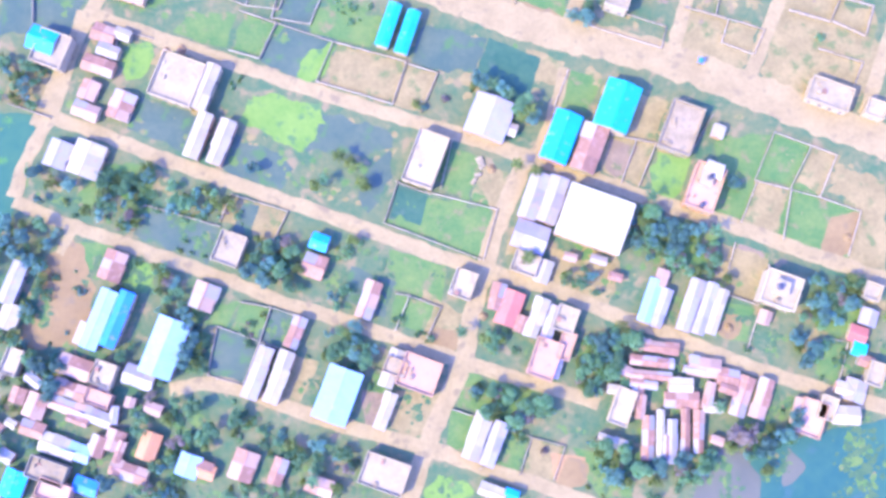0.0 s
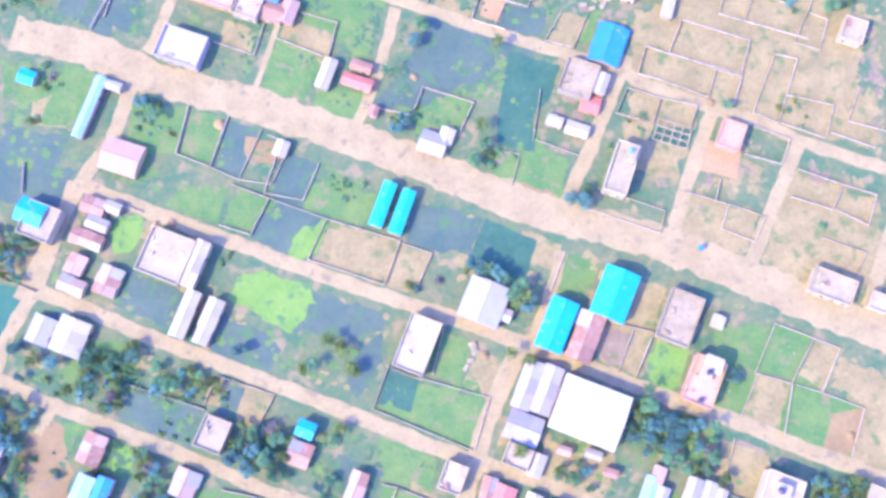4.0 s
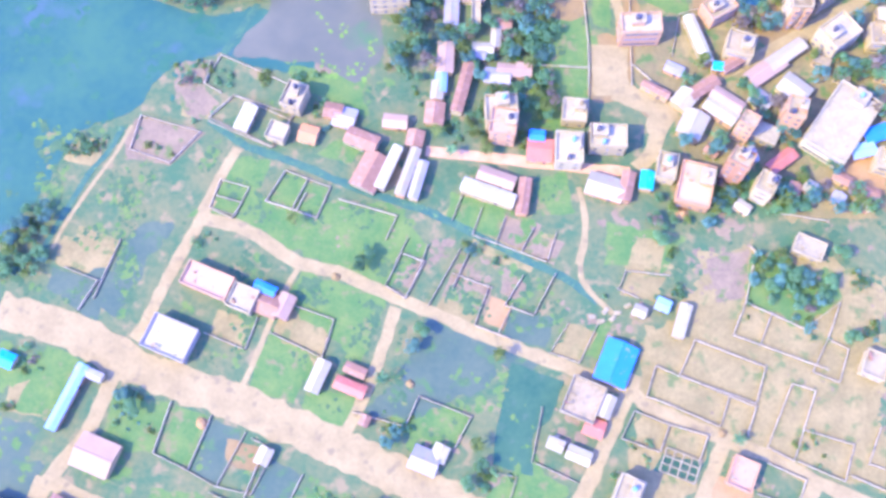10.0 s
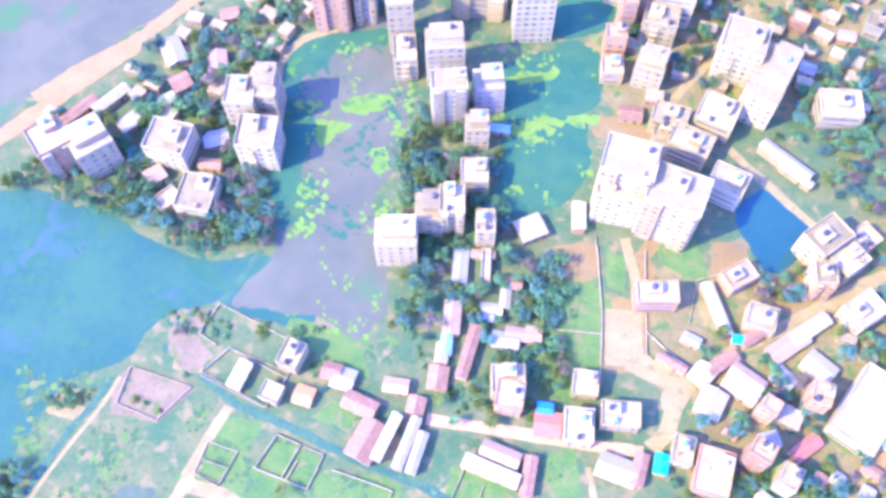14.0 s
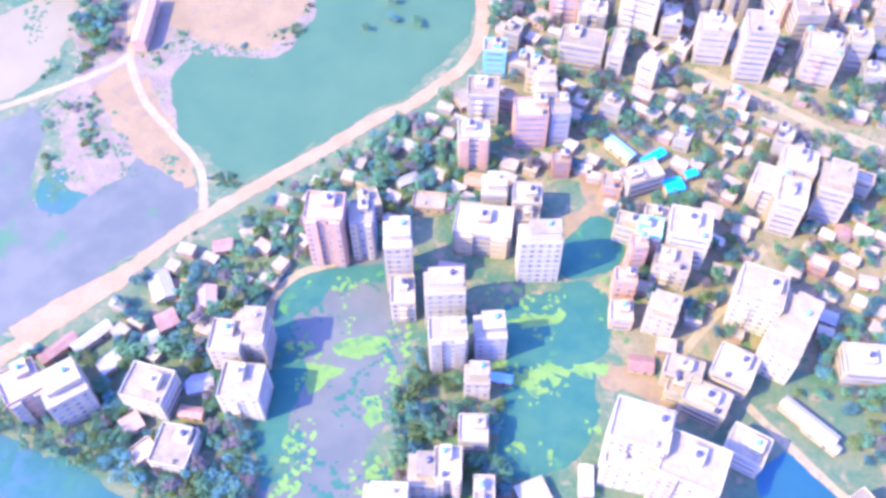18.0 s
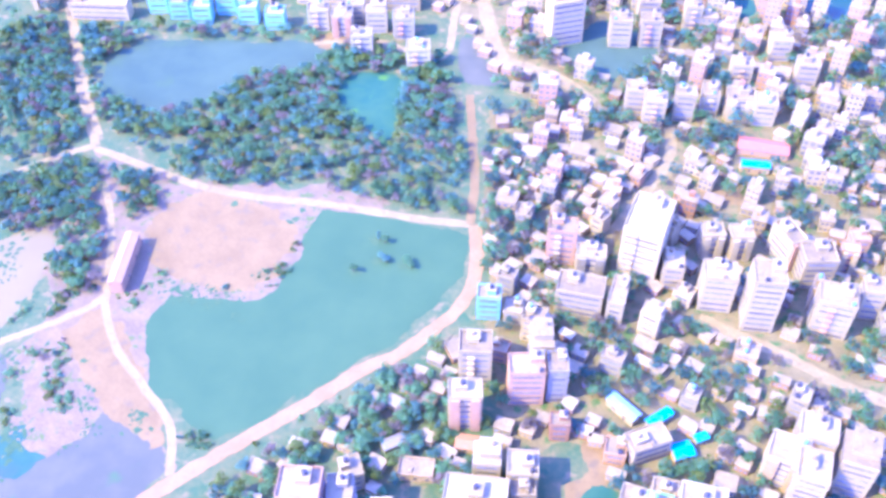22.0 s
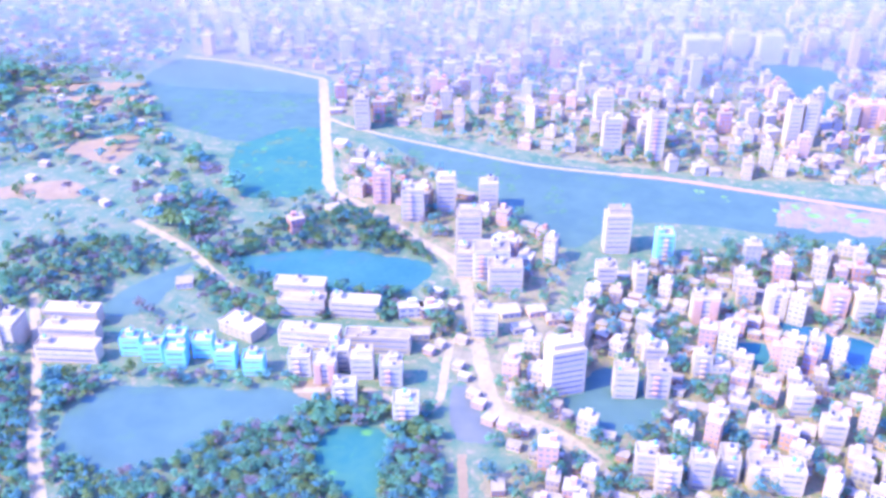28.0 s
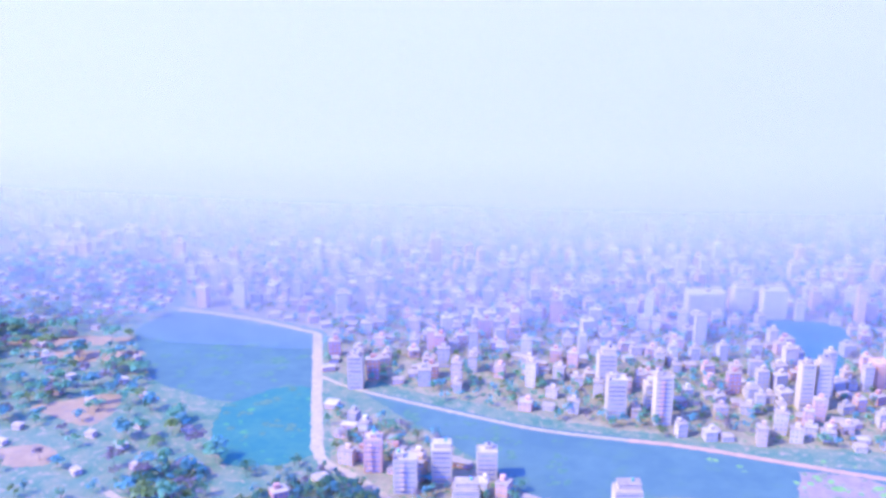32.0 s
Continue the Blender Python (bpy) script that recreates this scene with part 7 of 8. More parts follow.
tin_house(128.5, 239.5, 9.0, 5.0, 4.0, 25, 'blue')
tin_house(124.0, 233.5, 8.0, 4.6, 4.0, 18, 'skyblue')
tin_house(74.0, 251.4, 11.0, 4.1, 4.0, 37, 'rust')
tin_house(68.0, 247.0, 6.6, 7.4, 4.0, -37, 'white')
tin_house(84.2, 261.8, 11.2, 3.8, 4.0, 37, 'rust')
tin_house(58.6, 249.4, 10.0, 2.6, 4.0, -26, 'rust')
tin_house(-165.7, 465.1, 5.5, 27.2, 7.0, 6, 'pink')
tin_house(-9.8, 255.7, 5.3, 11.3, 4.0, 2, 'pink')
tin_house(-3.3, 245.3, 3.8, 18.2, 4.0, -10, 'rust')
tin_house(2.1, 260.2, 7.1, 3.8, 3.5, 2, 'white')
tin_house(16.0, 253.4, 5.2, 5.2, 3.5, 2, 'pink')
tin_house(7.5, 250.5, 8.7, 5.2, 3.5, -1, 'lilac')
tin_house(-2.6, 278.6, 8.0, 2.8, 3.5, 2, 'pink')
tin_house(-10.5, 246.8, 3.5, 7.3, 3.5, 2, 'skyblue')
tin_house(-9.3, 273.4, 4.7, 11.8, 3.5, 2, 'lilac')
tin_house(8.3, 269.7, 5.4, 4.3, 3.5, 2, 'rust')
tin_house(11.5, 252.8, 8.8, 4.5, 3.5, -1, 'pink')
tin_house(6.1, 264.7, 3.3, 8.3, 3.5, 1, 'white')
tin_house(-11.7, 235.8, 6.1, 7.9, 3.5, -1, 'rust')
tin_house(-11.5, 243.8, 4.0, 6.8, 3.5, -1, 'white')
tin_house(-17.1, 226.5, 5.4, 5.8, 3.5, -6, 'rust')
tin_house(-24.0, 231.8, 7.9, 4.7, 3.5, -1, 'pink')
tin_house(-44.2, 234.0, 6.2, 5.1, 3.5, -6, 'rust')
tin_house(1.0, 258.0, 4.8, 4.1, 3.5, -1, 'lilac')
tin_house(-115.3, 331.5, 7.3, 6.8, 4.0, 39, 'rust')
tin_house(-121.2, 344.2, 7.5, 11.9, 4.0, 33, 'white')
tin_house(-104.6, 342.0, 6.9, 9.1, 4.0, 14, 'pink')
tin_house(-97.6, 310.6, 9.0, 6.2, 4.0, 20, 'lilac')
tin_house(-137.7, 321.7, 14.4, 4.1, 4.0, 52, 'white')
tin_house(-147.4, 316.0, 14.1, 4.1, 4.0, 52, 'rust')
tin_house(-115.0, 294.1, 6.8, 6.2, 4.0, 43, 'pink')
tin_house(57.4, 4.4, 11.5, 2.6, 3.2, -8, 'rust')
tin_house(55.6, -2.1, 8.2, 2.3, 3.2, -8, 'pink')
tin_house(80.1, -3.7, 5.5, 2.6, 3.2, -20, 'rust')
tin_house(70.5, 2.0, 6.5, 2.3, 3.0, -8, 'grey')
tin_house(54.6, -8.6, 2.6, 7.2, 3.0, -8, 'rust')
tin_house(74.4, -5.4, 2.6, 8.2, 3.0, -15, 'pink')
tin_house(47.4, -3.7, 4.9, 2.6, 3.0, -8, 'white')
tin_house(61.7, -19.9, 2.3, 6.4, 3.0, -5, 'rust')
tin_house(76.4, -18.3, 3.9, 2.3, 3.0, -20, 'pink')
tin_house(13.1, 23.5, 4.3, 8.4, 3.0, -16, 'rust')
tin_house(30.3, 4.4, 3.3, 9.9, 3.0, -16, 'lilac')
tin_house(43.3, 34.4, 5.0, 2.4, 3.0, -16, 'grey')
tin_house(48.1, 29.3, 4.3, 2.4, 3.0, -16, 'rust')
tin_house(34.9, 35.2, 4.0, 2.4, 3.0, -16, 'pink')
tin_house(-116.9, -3.8, 6.7, 2.3, 3.0, -5, 'rust')
tin_house(-121.5, -9.5, 2.4, 6.4, 3.0, -29, 'rust')
tin_house(-103.6, -3.8, 6.0, 2.3, 3.0, -5, 'pink')
tin_house(-99.1, -11.1, 2.3, 5.5, 3.0, -5, 'lilac')
tin_house(-109.8, -12.7, 6.7, 2.2, 3.0, -19, 'rust')
tin_house(-113.5, -20.8, 8.3, 2.2, 3.0, -12, 'skyblue')
tin_house(-97.0, -21.6, 2.3, 6.4, 3.0, -19, 'rust')
tin_house(-88.0, -20.0, 3.3, 6.4, 3.0, -19, 'orange')
tin_house(-72.2, -26.4, 4.9, 4.1, 3.0, -19, 'rust')
tin_house(-60.8, -25.6, 4.9, 6.4, 3.0, -19, 'pink')
tin_house(-50.9, -27.2, 4.3, 8.0, 3.0, -19, 'rust')
tin_house(101.1, -10.2, 4.8, 8.2, 3.0, -18, 'pink')
tin_house(114.5, -3.7, 6.4, 4.0, 3.0, -18, 'white')
tin_house(120.7, 4.4, 4.8, 3.3, 3.0, -18, 'rust')
tin_house(75.6, 95.4, 1.2, 1.6, 3.0, -21, 'blue')
# ---- trees ----
plant('palm', 19.5, 62.3, 5)
plant('palm', 24.6, 61.5, 5)
plant('palm', 21.7, 34.7, 5)
plant('palm', 3.1, 12.8, 5)
plant('palm', -40.7, -29.1, 5)
plant('palm', -33.7, 65.1, 5)
plant('palm', -29.0, 62.5, 5)
plant('palm', -27.6, 58.1, 5)
plant('palm', -38.8, 59.0, 5)
plant('palm', 11.9, 87.1, 5)
plant('palm', 17.1, 85.3, 5)
plant('palm', 22.3, 83.5, 5)
plant('palm', 24.0, 79.9, 5)
plant('palm', 21.4, 77.3, 5)
plant('tree', 8.5, 88.9, 6)
plant('tree', 15.4, 86.2, 6)
plant('tree', 20.5, 80.8, 6)
plant('tree', 23.9, 77.3, 6)
plant('palm', 59.4, 52.7, 5)
plant('palm', 77.7, 42.4, 5)
plant('palm', 77.5, -8.7, 5)
plant('palm', 126.9, 17.8, 5)
plant('tree', -78.3, 7.8, 6)
plant('tree', -117.3, -2.1, 6)
plant('tree', -121.8, 2.8, 6)
plant('tree', -60.4, 31.4, 6)
plant('yellow', -96.0, 50.4, 4.5)
plant('yellow', -104.8, 54.8, 4.5)
plant('yellow', -109.7, 49.5, 4.5)
plant('tree', -60.3, 62.5, 5)
plant('tree', -115.3, 57.4, 5)
plant('tree', -54.5, 33.1, 5)
plant('tree', -32.1, 9.5, 5)
plant('tree', -28.8, 14.5, 5)
plant('tree', -35.4, 7.0, 5)
plant('tree', 41.4, 4.5, 5)
plant('tree', 46.3, 1.2, 5)
plant('tree', 38.0, 1.2, 5)
plant('tree', 43.2, 9.5, 5)
plant('tree', 39.6, -3.8, 5)
plant('tree', 48.1, 4.5, 5)
plant('tree', 11.4, -3.8, 5)
plant('tree', 16.3, -5.4, 5)
plant('tree', 21.3, -8.7, 5)
plant('tree', 26.3, -7.1, 5)
plant('tree', 9.7, -10.3, 5)
plant('tree', 17.9, -12.8, 5)
plant('tree', 64.3, 44.9, 5)
plant('tree', 67.5, 41.5, 5)
plant('tree', 72.7, 43.2, 5)
plant('tree', 59.3, 48.4, 5)
plant('tree', 60.8, 43.2, 5)
plant('tree', 65.7, 38.1, 5)
plant('tree', -133.5, 45.3, 5)
plant('tree', -128.2, 41.8, 5)
plant('tree', -123.2, 45.2, 5)
plant('tree', -131.3, 36.6, 5)
plant('tree', -126.1, 34.9, 5)
plant('tree', -134.1, 40.1, 5)
plant('tree', -79.0, 4.5, 5)
plant('tree', -75.9, 11.2, 5)
plant('tree', -77.7, 16.2, 5)
plant('tree', -115.9, 2.8, 5)
plant('tree', -124.4, 4.5, 5)
plant('tree', -118.8, -5.4, 5)
plant('tree', -47.8, 36.5, 5)
plant('tree', -54.6, 38.3, 5)
plant('tree', -51.1, 31.4, 5)
plant('tree', -56.1, 28.0, 5)
plant('tree', -70.0, -15.3, 5)
plant('tree', -75.2, -8.7, 5)
plant('tree', -63.4, -12.0, 5)
plant('tree', 104.7, 7.8, 5)
plant('tree', 99.9, 11.1, 5)
plant('tree', 102.9, 4.5, 5)
plant('tree', 108.5, 17.8, 5)
plant('tree', 117.1, 21.1, 5)
plant('yellow', -7.1, 71.2, 4)
plant('yellow', -31.1, 64.2, 4)
plant('yellow', -25.9, 57.2, 4)
plant('yellow', -41.3, 57.2, 4)
plant('yellow', -46.0, 31.4, 4)
plant('yellow', -30.0, 39.9, 4)
plant('yellow', 50.6, -29.8, 4)
plant('yellow', 42.5, -21.7, 4)
plant('yellow', 80.4, -20.1, 4)
plant('yellow', 85.5, -15.2, 4)
plant('yellow', 90.0, -26.5, 4)
plant('tree', 44.2, -20.1, 6)
plant('tree', 49.1, -21.7, 6)
plant('tree', 53.9, -26.5, 6)
plant('tree', 58.9, -24.9, 6)
plant('tree', 65.5, -23.3, 6)
plant('tree', 72.0, -24.9, 6)
plant('tree', 45.7, -28.2, 6)
plant('tree', 90.2, -20.1, 6)
plant('tree', 95.3, -16.8, 6)
plant('tree', 98.8, -11.9, 6)
plant('tree', -9.5, 164.3, 5)
plant('tree', -11.9, 159.6, 5)
plant('tree', -16.5, 130.4, 5)
plant('tree', -14.1, 134.0, 5)
plant('tree', 11.2, 126.3, 5)
plant('tree', 8.0, 120.9, 5)
plant('tree', 37.2, 110.0, 5)
plant('tree', 40.5, 108.5, 5)
plant('tree', -30.2, 183.3, 5)
plant('tree', -27.7, 187.3, 5)
plant('tree', -91.4, 134.3, 5)
plant('tree', -95.2, 137.7, 5)
plant('tree', 105.4, 189.0, 5)
plant('tree', 101.9, 190.7, 5)
plant('tree', 94.7, 186.6, 5)
plant('tree', 108.7, 183.4, 5)
plant('tree', 89.4, 188.3, 5)
plant('tree', 112.5, 189.3, 5)
plant('tree', 118.0, 172.5, 5)
plant('tree', 116.4, 199.1, 5)
plant('tree', 75.3, 205.2, 5)
plant('tree', 60.9, 198.7, 5)
plant('tree', -135.5, 188.6, 5)
plant('tree', -128.5, 190.8, 5)
plant('tree', -138.3, 182.7, 5)
plant('tree', -128.8, 179.2, 5)
plant('palm', 13.6, 158.8, 5)
plant('palm', 9.3, 131.5, 5)
plant('palm', -52.7, 195.9, 5)
plant('palm', -19.2, 148.2, 5)
plant('palm', 84.9, 140.1, 5)
plant('tree', -81.3, 280.8, 5)
plant('tree', -86.7, 278.1, 5)
plant('tree', -74.9, 276.9, 5)
plant('tree', -91.2, 282.1, 5)
plant('tree', -2.4, 255.4, 5)
plant('tree', 1.8, 249.6, 5)
plant('tree', 10.2, 260.7, 5)
plant('tree', 5.9, 243.9, 5)
plant('tree', 18.4, 280.4, 5)
plant('tree', 15.4, 267.4, 5)
plant('tree', 89.6, 251.1, 5)
plant('tree', 91.3, 247.2, 5)
plant('tree', 98.4, 239.9, 5)
plant('tree', 102.0, 238.2, 5)
plant('palm', 5.2, 279.3, 5)
plant('palm', 9.5, 271.1, 5)
plant('palm', 18.0, 255.1, 5)
plant('palm', -5.1, 265.6, 5)
plant('palm', -5.2, 223.2, 5)
plant('palm', -11.1, 228.5, 5)
plant('palm', 5.5, 224.1, 5)
plant('tree', -69.4, 494.8, 3.5)
plant('tree', -66.8, 493.6, 3.5)
plant('tree', -66.4, 483.6, 3.5)
plant('tree', -64.2, 483.0, 3.5)
plant('tree', -56.0, 483.4, 3.5)
plant('tree', -53.9, 481.8, 3.5)
plant('tree', -76.0, 476.1, 3.5)
# ---- heaps ----
heap(-88.6, 99.5, 3.5, 'sandred')
heap(-83.7, 100.3, 3.5, 'sandred')
heap(9.0, 17.8, 3, 'sand')
heap(11.8, 62.4, 3, 'sand')
heap(81.7, 14.4, 3, 'sand')
heap(118.1, 41.4, 3, 'sand')
heap(45.3, 141.6, 4, 'sandred')
heap(42.7, 139.2, 4, 'sandred')
heap(-71.1, 132.0, 4, 'sandred')
heap(-24.3, 146.2, 4, 'sandred')
heap(-37.1, 179.6, 3, 'sand')
heap(-11.4, 148.6, 3, 'sand')
heap(80.6, 141.7, 3, 'sand')
heap(-51.6, 225.1, 4, 'sandred')
heap(73.5, 212.8, 4, 'sandred')
heap(68.3, 208.7, 4, 'sandred')
# ---- sacks ----
sack(7.9, 65.5)
sack(8.7, 63.2)
sack(7.5, 60.6)
sack(6.3, 58.5)
sack(8.4, 64.5)
sack(45.3, 175.4)
sack(47.6, 173.3)
sack(44.1, 172.2)
sack(48.9, 175.2)
sack(41.4, 173.4)
sack(52.0, 177.6)
sack(32.4, 136.4)
sack(35.0, 134.7)
# ---- scrub and floating weed ----
weeds(4, 'lush', (-139.6, 89.3), (-0.2, 57.2), (128.8, 27.8), (125.1, -34.8), (-132.2, -35.1))
weeds(3.4, 'weed', (-137.7, 57.4), (-0.2, 34.8), (127.8, 11.1), (125.1, -34.8), (-132.2, -35.1))
weeds(5, 'dry', (-122.9, 105.6), (26.1, 115.9), (131.8, 79.6), (128.2, 17.8), (-0.2, 34.8), (-120.4, 57.4))
weeds(3.4, 'weed', (-148.1, 199.9), (16.0, 194.9), (0.9, 127.6), (-86.7, 139.9), (-143.9, 170.9))
weeds(4.5, 'lush', (-148.1, 199.9), (33.8, 207.4), (35.7, 98.1), (-134.7, 107.7))
weeds(5, 'tilled', (-57.0, 203.6), (136.4, 211.6), (130.5, 102.2), (-14.9, 102.6))
weeds(4, 'dry', (52.0, 200.0), (136.4, 205.6), (131.4, 79.3), (52.3, 105.8))
weeds(4.5, 'weed', (51.9, 215.1), (136.4, 216.6), (134.4, 190.3), (82.8, 196.2), (60.8, 180.2))
weeds(3.6, 'weed', (-141.6, 227.3), (-73.9, 221.2), (32.7, 183.8), (33.9, 159.7), (-128.7, 169.7))
weeds(3, 'weed', (-36.8, 246.4), (29.9, 240.0), (31.6, 205.5), (-34.1, 222.7))
weeds(4, 'lush', (-71.2, 251.7), (-26.2, 251.4), (-28.1, 235.0), (-64.8, 233.8))
weeds(4, 'lush', (-141.1, 225.3), (-73.9, 221.2), (-82.2, 173.8), (-128.7, 169.7))
weeds(3.4, 'algae', (-55.9, 278.5), (-32.6, 276.1), (-33.1, 246.7), (-51.8, 247.1))
weeds(4, 'algae', (-77.3, 353.4), (-35.9, 366.4), (-25.8, 284.2), (-66.4, 278.2))
weeds(3.5, 'weed', (-88.9, 351.7), (-70.5, 359.0), (-59.7, 279.2), (-73.2, 277.2))
weeds(4, 'algae', (-12.2, 367.5), (30.3, 376.0), (31.5, 292.6), (-2.2, 287.6))
weeds(4, 'laketeal', (-77.3, 353.4), (-35.9, 366.4), (-25.8, 284.2), (-66.4, 278.2))
weeds(6, 'laketeal', (-167.7, 286.7), (-72.3, 277.3), (-96.0, 235.0), (-143.9, 214.3))
weeds(3.6, 'weed', (-244.4, 515.4), (-199.9, 522.1), (-166.0, 445.5), (-200.6, 426.3))
weeds(4, 'dry', (-244.4, 515.4), (-197.4, 522.4), (-163.9, 445.8), (-200.6, 426.3))
weeds(3.4, 'weed', (-196.9, 418.9), (-174.3, 427.6), (-125.1, 395.4), (-148.4, 387.3), (-171.1, 366.4))
weeds(4.5, 'tilled', (-196.9, 418.9), (-174.3, 427.6), (-125.1, 395.4), (-148.4, 387.3), (-171.1, 366.4))
weeds(3, 'weed', (-161.7, 463.7), (-140.5, 470.0), (-104.3, 449.2), (-114.1, 444.9), (-142.3, 449.0))
weeds(3, 'weed', (-133.1, 462.1), (-104.8, 475.4), (-99.0, 488.8), (-89.9, 490.1), (-104.5, 457.6), (-118.3, 444.3))
weeds(5, 'weed', (-194.9, 522.8), (-166.5, 516.0), (-106.1, 497.4), (-99.3, 508.5), (-105.7, 514.5), (-164.0, 523.7))
weeds(9, 'algae', (-48.4, 879.4), (40.2, 868.3), (113.0, 834.3), (170.3, 829.5), (178.4, 866.6), (55.0, 878.8))
weeds(9, 'weed', (-173.3, 947.1), (-103.3, 936.9), (-18.6, 884.1), (-13.4, 787.1), (-51.7, 838.0), (-136.0, 892.7))
weeds(11, 'weed', (-372.3, 999.7), (-222.5, 997.4), (-176.0, 834.2), (-265.6, 836.7))
# ---- town quarters ----
quarter('dense', 9.5, (-35.7, 584.3), (156.3, 620.5), (124.3, 349.2), (36.8, 336.0), (26.5, 365.9), (33.0, 386.4), (24.3, 406.1), (12.1, 409.2), (-11.2, 400.8), (-25.5, 485.4))
quarter('garden', 10, (-135.0, 346.0), (-93.8, 379.0), (-52.3, 425.5), (-25.0, 460.7), (-15.2, 400.2), (-47.1, 365.6), (-81.1, 354.0), (-80.4, 324.0), (-90.2, 320.2), (-165.6, 305.5), (-158.4, 314.2))
quarter('dense', 10, (-26.5, 598.8), (-35.6, 635.6), (-8.3, 704.7), (20.3, 753.9), (84.4, 788.9), (179.1, 797.3), (136.6, 591.7), (16.9, 572.6))
quarter('dense', 11, (-177.8, 894.6), (-107.5, 864.2), (-12.1, 773.8), (-8.9, 715.2), (-57.3, 697.0), (-72.8, 739.3), (-154.6, 819.5))
quarter('market', 12, (-63.3, 717.6), (-8.3, 704.7), (-16.9, 664.5), (-28.8, 620.7), (-48.4, 633.6), (-94.9, 691.1))
quarter('garden', 24, (-379.3, 796.6), (-228.6, 739.8), (-161.8, 691.1), (-260.3, 626.0), (-287.5, 621.7))
quarter('garden', 15, (-238.1, 810.5), (-161.7, 818.4), (-95.9, 760.6), (-155.9, 757.8))
quarter('far', 10.5, (-221.4, 1043.9), (-78.5, 1094.0), (258.3, 1145.1), (204.7, 879.4), (19.5, 885.6), (-161.9, 932.5), (-196.3, 948.8))
quarter('far', 11, (-399.6, 1167.6), (-159.7, 1305.1), (308.9, 1357.9), (256.8, 1082.4), (156.4, 1066.3), (-194.0, 1009.9), (-227.3, 1029.0), (-353.5, 1062.4))
quarter('far', 13, (-920.8, 1530.4), (486.5, 1748.7), (366.8, 1367.1), (-159.7, 1305.1), (-399.6, 1167.6), (-671.1, 1181.9))
quarter('far', 19, (-1289.4, 1886.6), (719.3, 2190.9), (525.1, 1754.7), (-960.4, 1524.2))
quarter('garden', 32, (-525.0, 1007.2), (-346.9, 1035.8), (-336.9, 883.3), (-379.4, 796.1))
quarter('dense', 9.5, (60.7, 266.1), (133.7, 311.4), (137.1, 239.2), (71.7, 234.5), (63.1, 242.2))
quarter('garden', 12, (-38.8, 316.1), (11.2, 322.3), (23.0, 293.4), (17.9, 245.6), (-25.5, 240.2), (-31.8, 270.1))
quarter('hamlet', 7, (-134.8, 9.5), (-112.6, 4.5), (-83.7, -3.8), (-87.7, -31.5), (-107.3, -36.4), (-138.6, -38.0))
quarter('hamlet', 8, (53.2, 11.1), (79.8, 7.8), (82.5, -8.7), (72.1, -21.7), (54.1, -20.1))
quarter('dense', 8.5, (63.7, 277.8), (133.3, 294.4), (134.4, 214.4), (104.8, 210.0), (76.9, 224.5), (64.3, 237.0))
quarter('hamlet', 7, (63.7, 277.8), (133.3, 294.4), (134.4, 214.4), (77.0, 209.4), (64.3, 237.0))
quarter('hamlet', 7.5, (-31.8, 552.1), (154.0, 603.2), (124.3, 349.2), (36.8, 336.0), (26.5, 365.9), (33.0, 386.4), (24.3, 406.1), (12.1, 409.2), (-11.2, 400.8), (-25.5, 485.4))
quarter('hamlet', 7.5, (-135.0, 346.0), (-93.8, 379.0), (-52.3, 425.5), (-25.0, 460.7), (-15.2, 400.2), (-47.1, 365.6), (-81.1, 354.0), (-80.4, 324.0), (-90.2, 320.2), (-165.6, 305.5), (-158.4, 314.2))
quarter('hamlet', 8.5, (-26.5, 598.8), (-35.6, 635.6), (-8.3, 704.7), (20.3, 753.9), (84.4, 788.9), (179.1, 797.3), (136.6, 591.7), (16.9, 572.6))
quarter('hamlet', 8, (-94.9, 691.1), (-71.0, 727.7), (-51.5, 697.9), (-28.8, 620.7), (-12.4, 604.6), (-31.2, 598.0), (-51.0, 633.1))
quarter('hamlet', 33, (-537.4, 1009.8), (-369.0, 1001.2), (-312.7, 914.6), (-242.5, 843.2), (-215.3, 810.1), (-231.1, 746.0), (-273.9, 770.6), (-381.6, 800.4), (-415.8, 816.3))
quarter('hamlet', 15, (-729.0, 1172.8), (-488.4, 1191.1), (-395.9, 1159.2), (-360.2, 1054.3), (-429.1, 1009.4), (-555.5, 951.8))
quarter('hamlet', 5.2, (-134.7, 7.8), (-78.7, -3.8), (-84.7, -21.8), (-92.4, -38.0), (-132.0, -38.0))
quarter('hamlet', 5.2, (51.6, 12.0), (74.9, 11.1), (95.9, -3.8), (87.1, -16.8), (70.4, -24.9), (54.1, -21.7), (42.8, -8.7))
# ---- woods ----
woods(4.3, 'wood', (-219.6, 567.8), (-163.2, 607.7), (-116.3, 626.7), (-61.5, 606.9), (-46.4, 569.3), (-37.0, 513.3), (-65.7, 515.5), (-100.7, 520.4), (-156.3, 515.4), (-198.9, 538.4))
woods(5, 'wood', (-287.8, 612.7), (-260.3, 626.0), (-218.4, 623.7), (-143.8, 635.5), (-65.0, 622.8), (-46.2, 568.8), (-237.1, 532.1))
woods(6, 'wood', (-287.6, 611.9), (-260.8, 626.0), (-236.5, 619.6), (-212.0, 604.1), (-219.0, 543.7), (-264.1, 536.9))
woods(4.6, 'wood', (-227.8, 737.0), (-169.5, 738.9), (-91.5, 718.5), (-85.4, 684.3), (-189.3, 674.4))
woods(4.5, 'wood', (-35.8, 563.5), (0.9, 556.8), (-6.5, 525.7), (6.6, 480.6), (-23.3, 482.6))
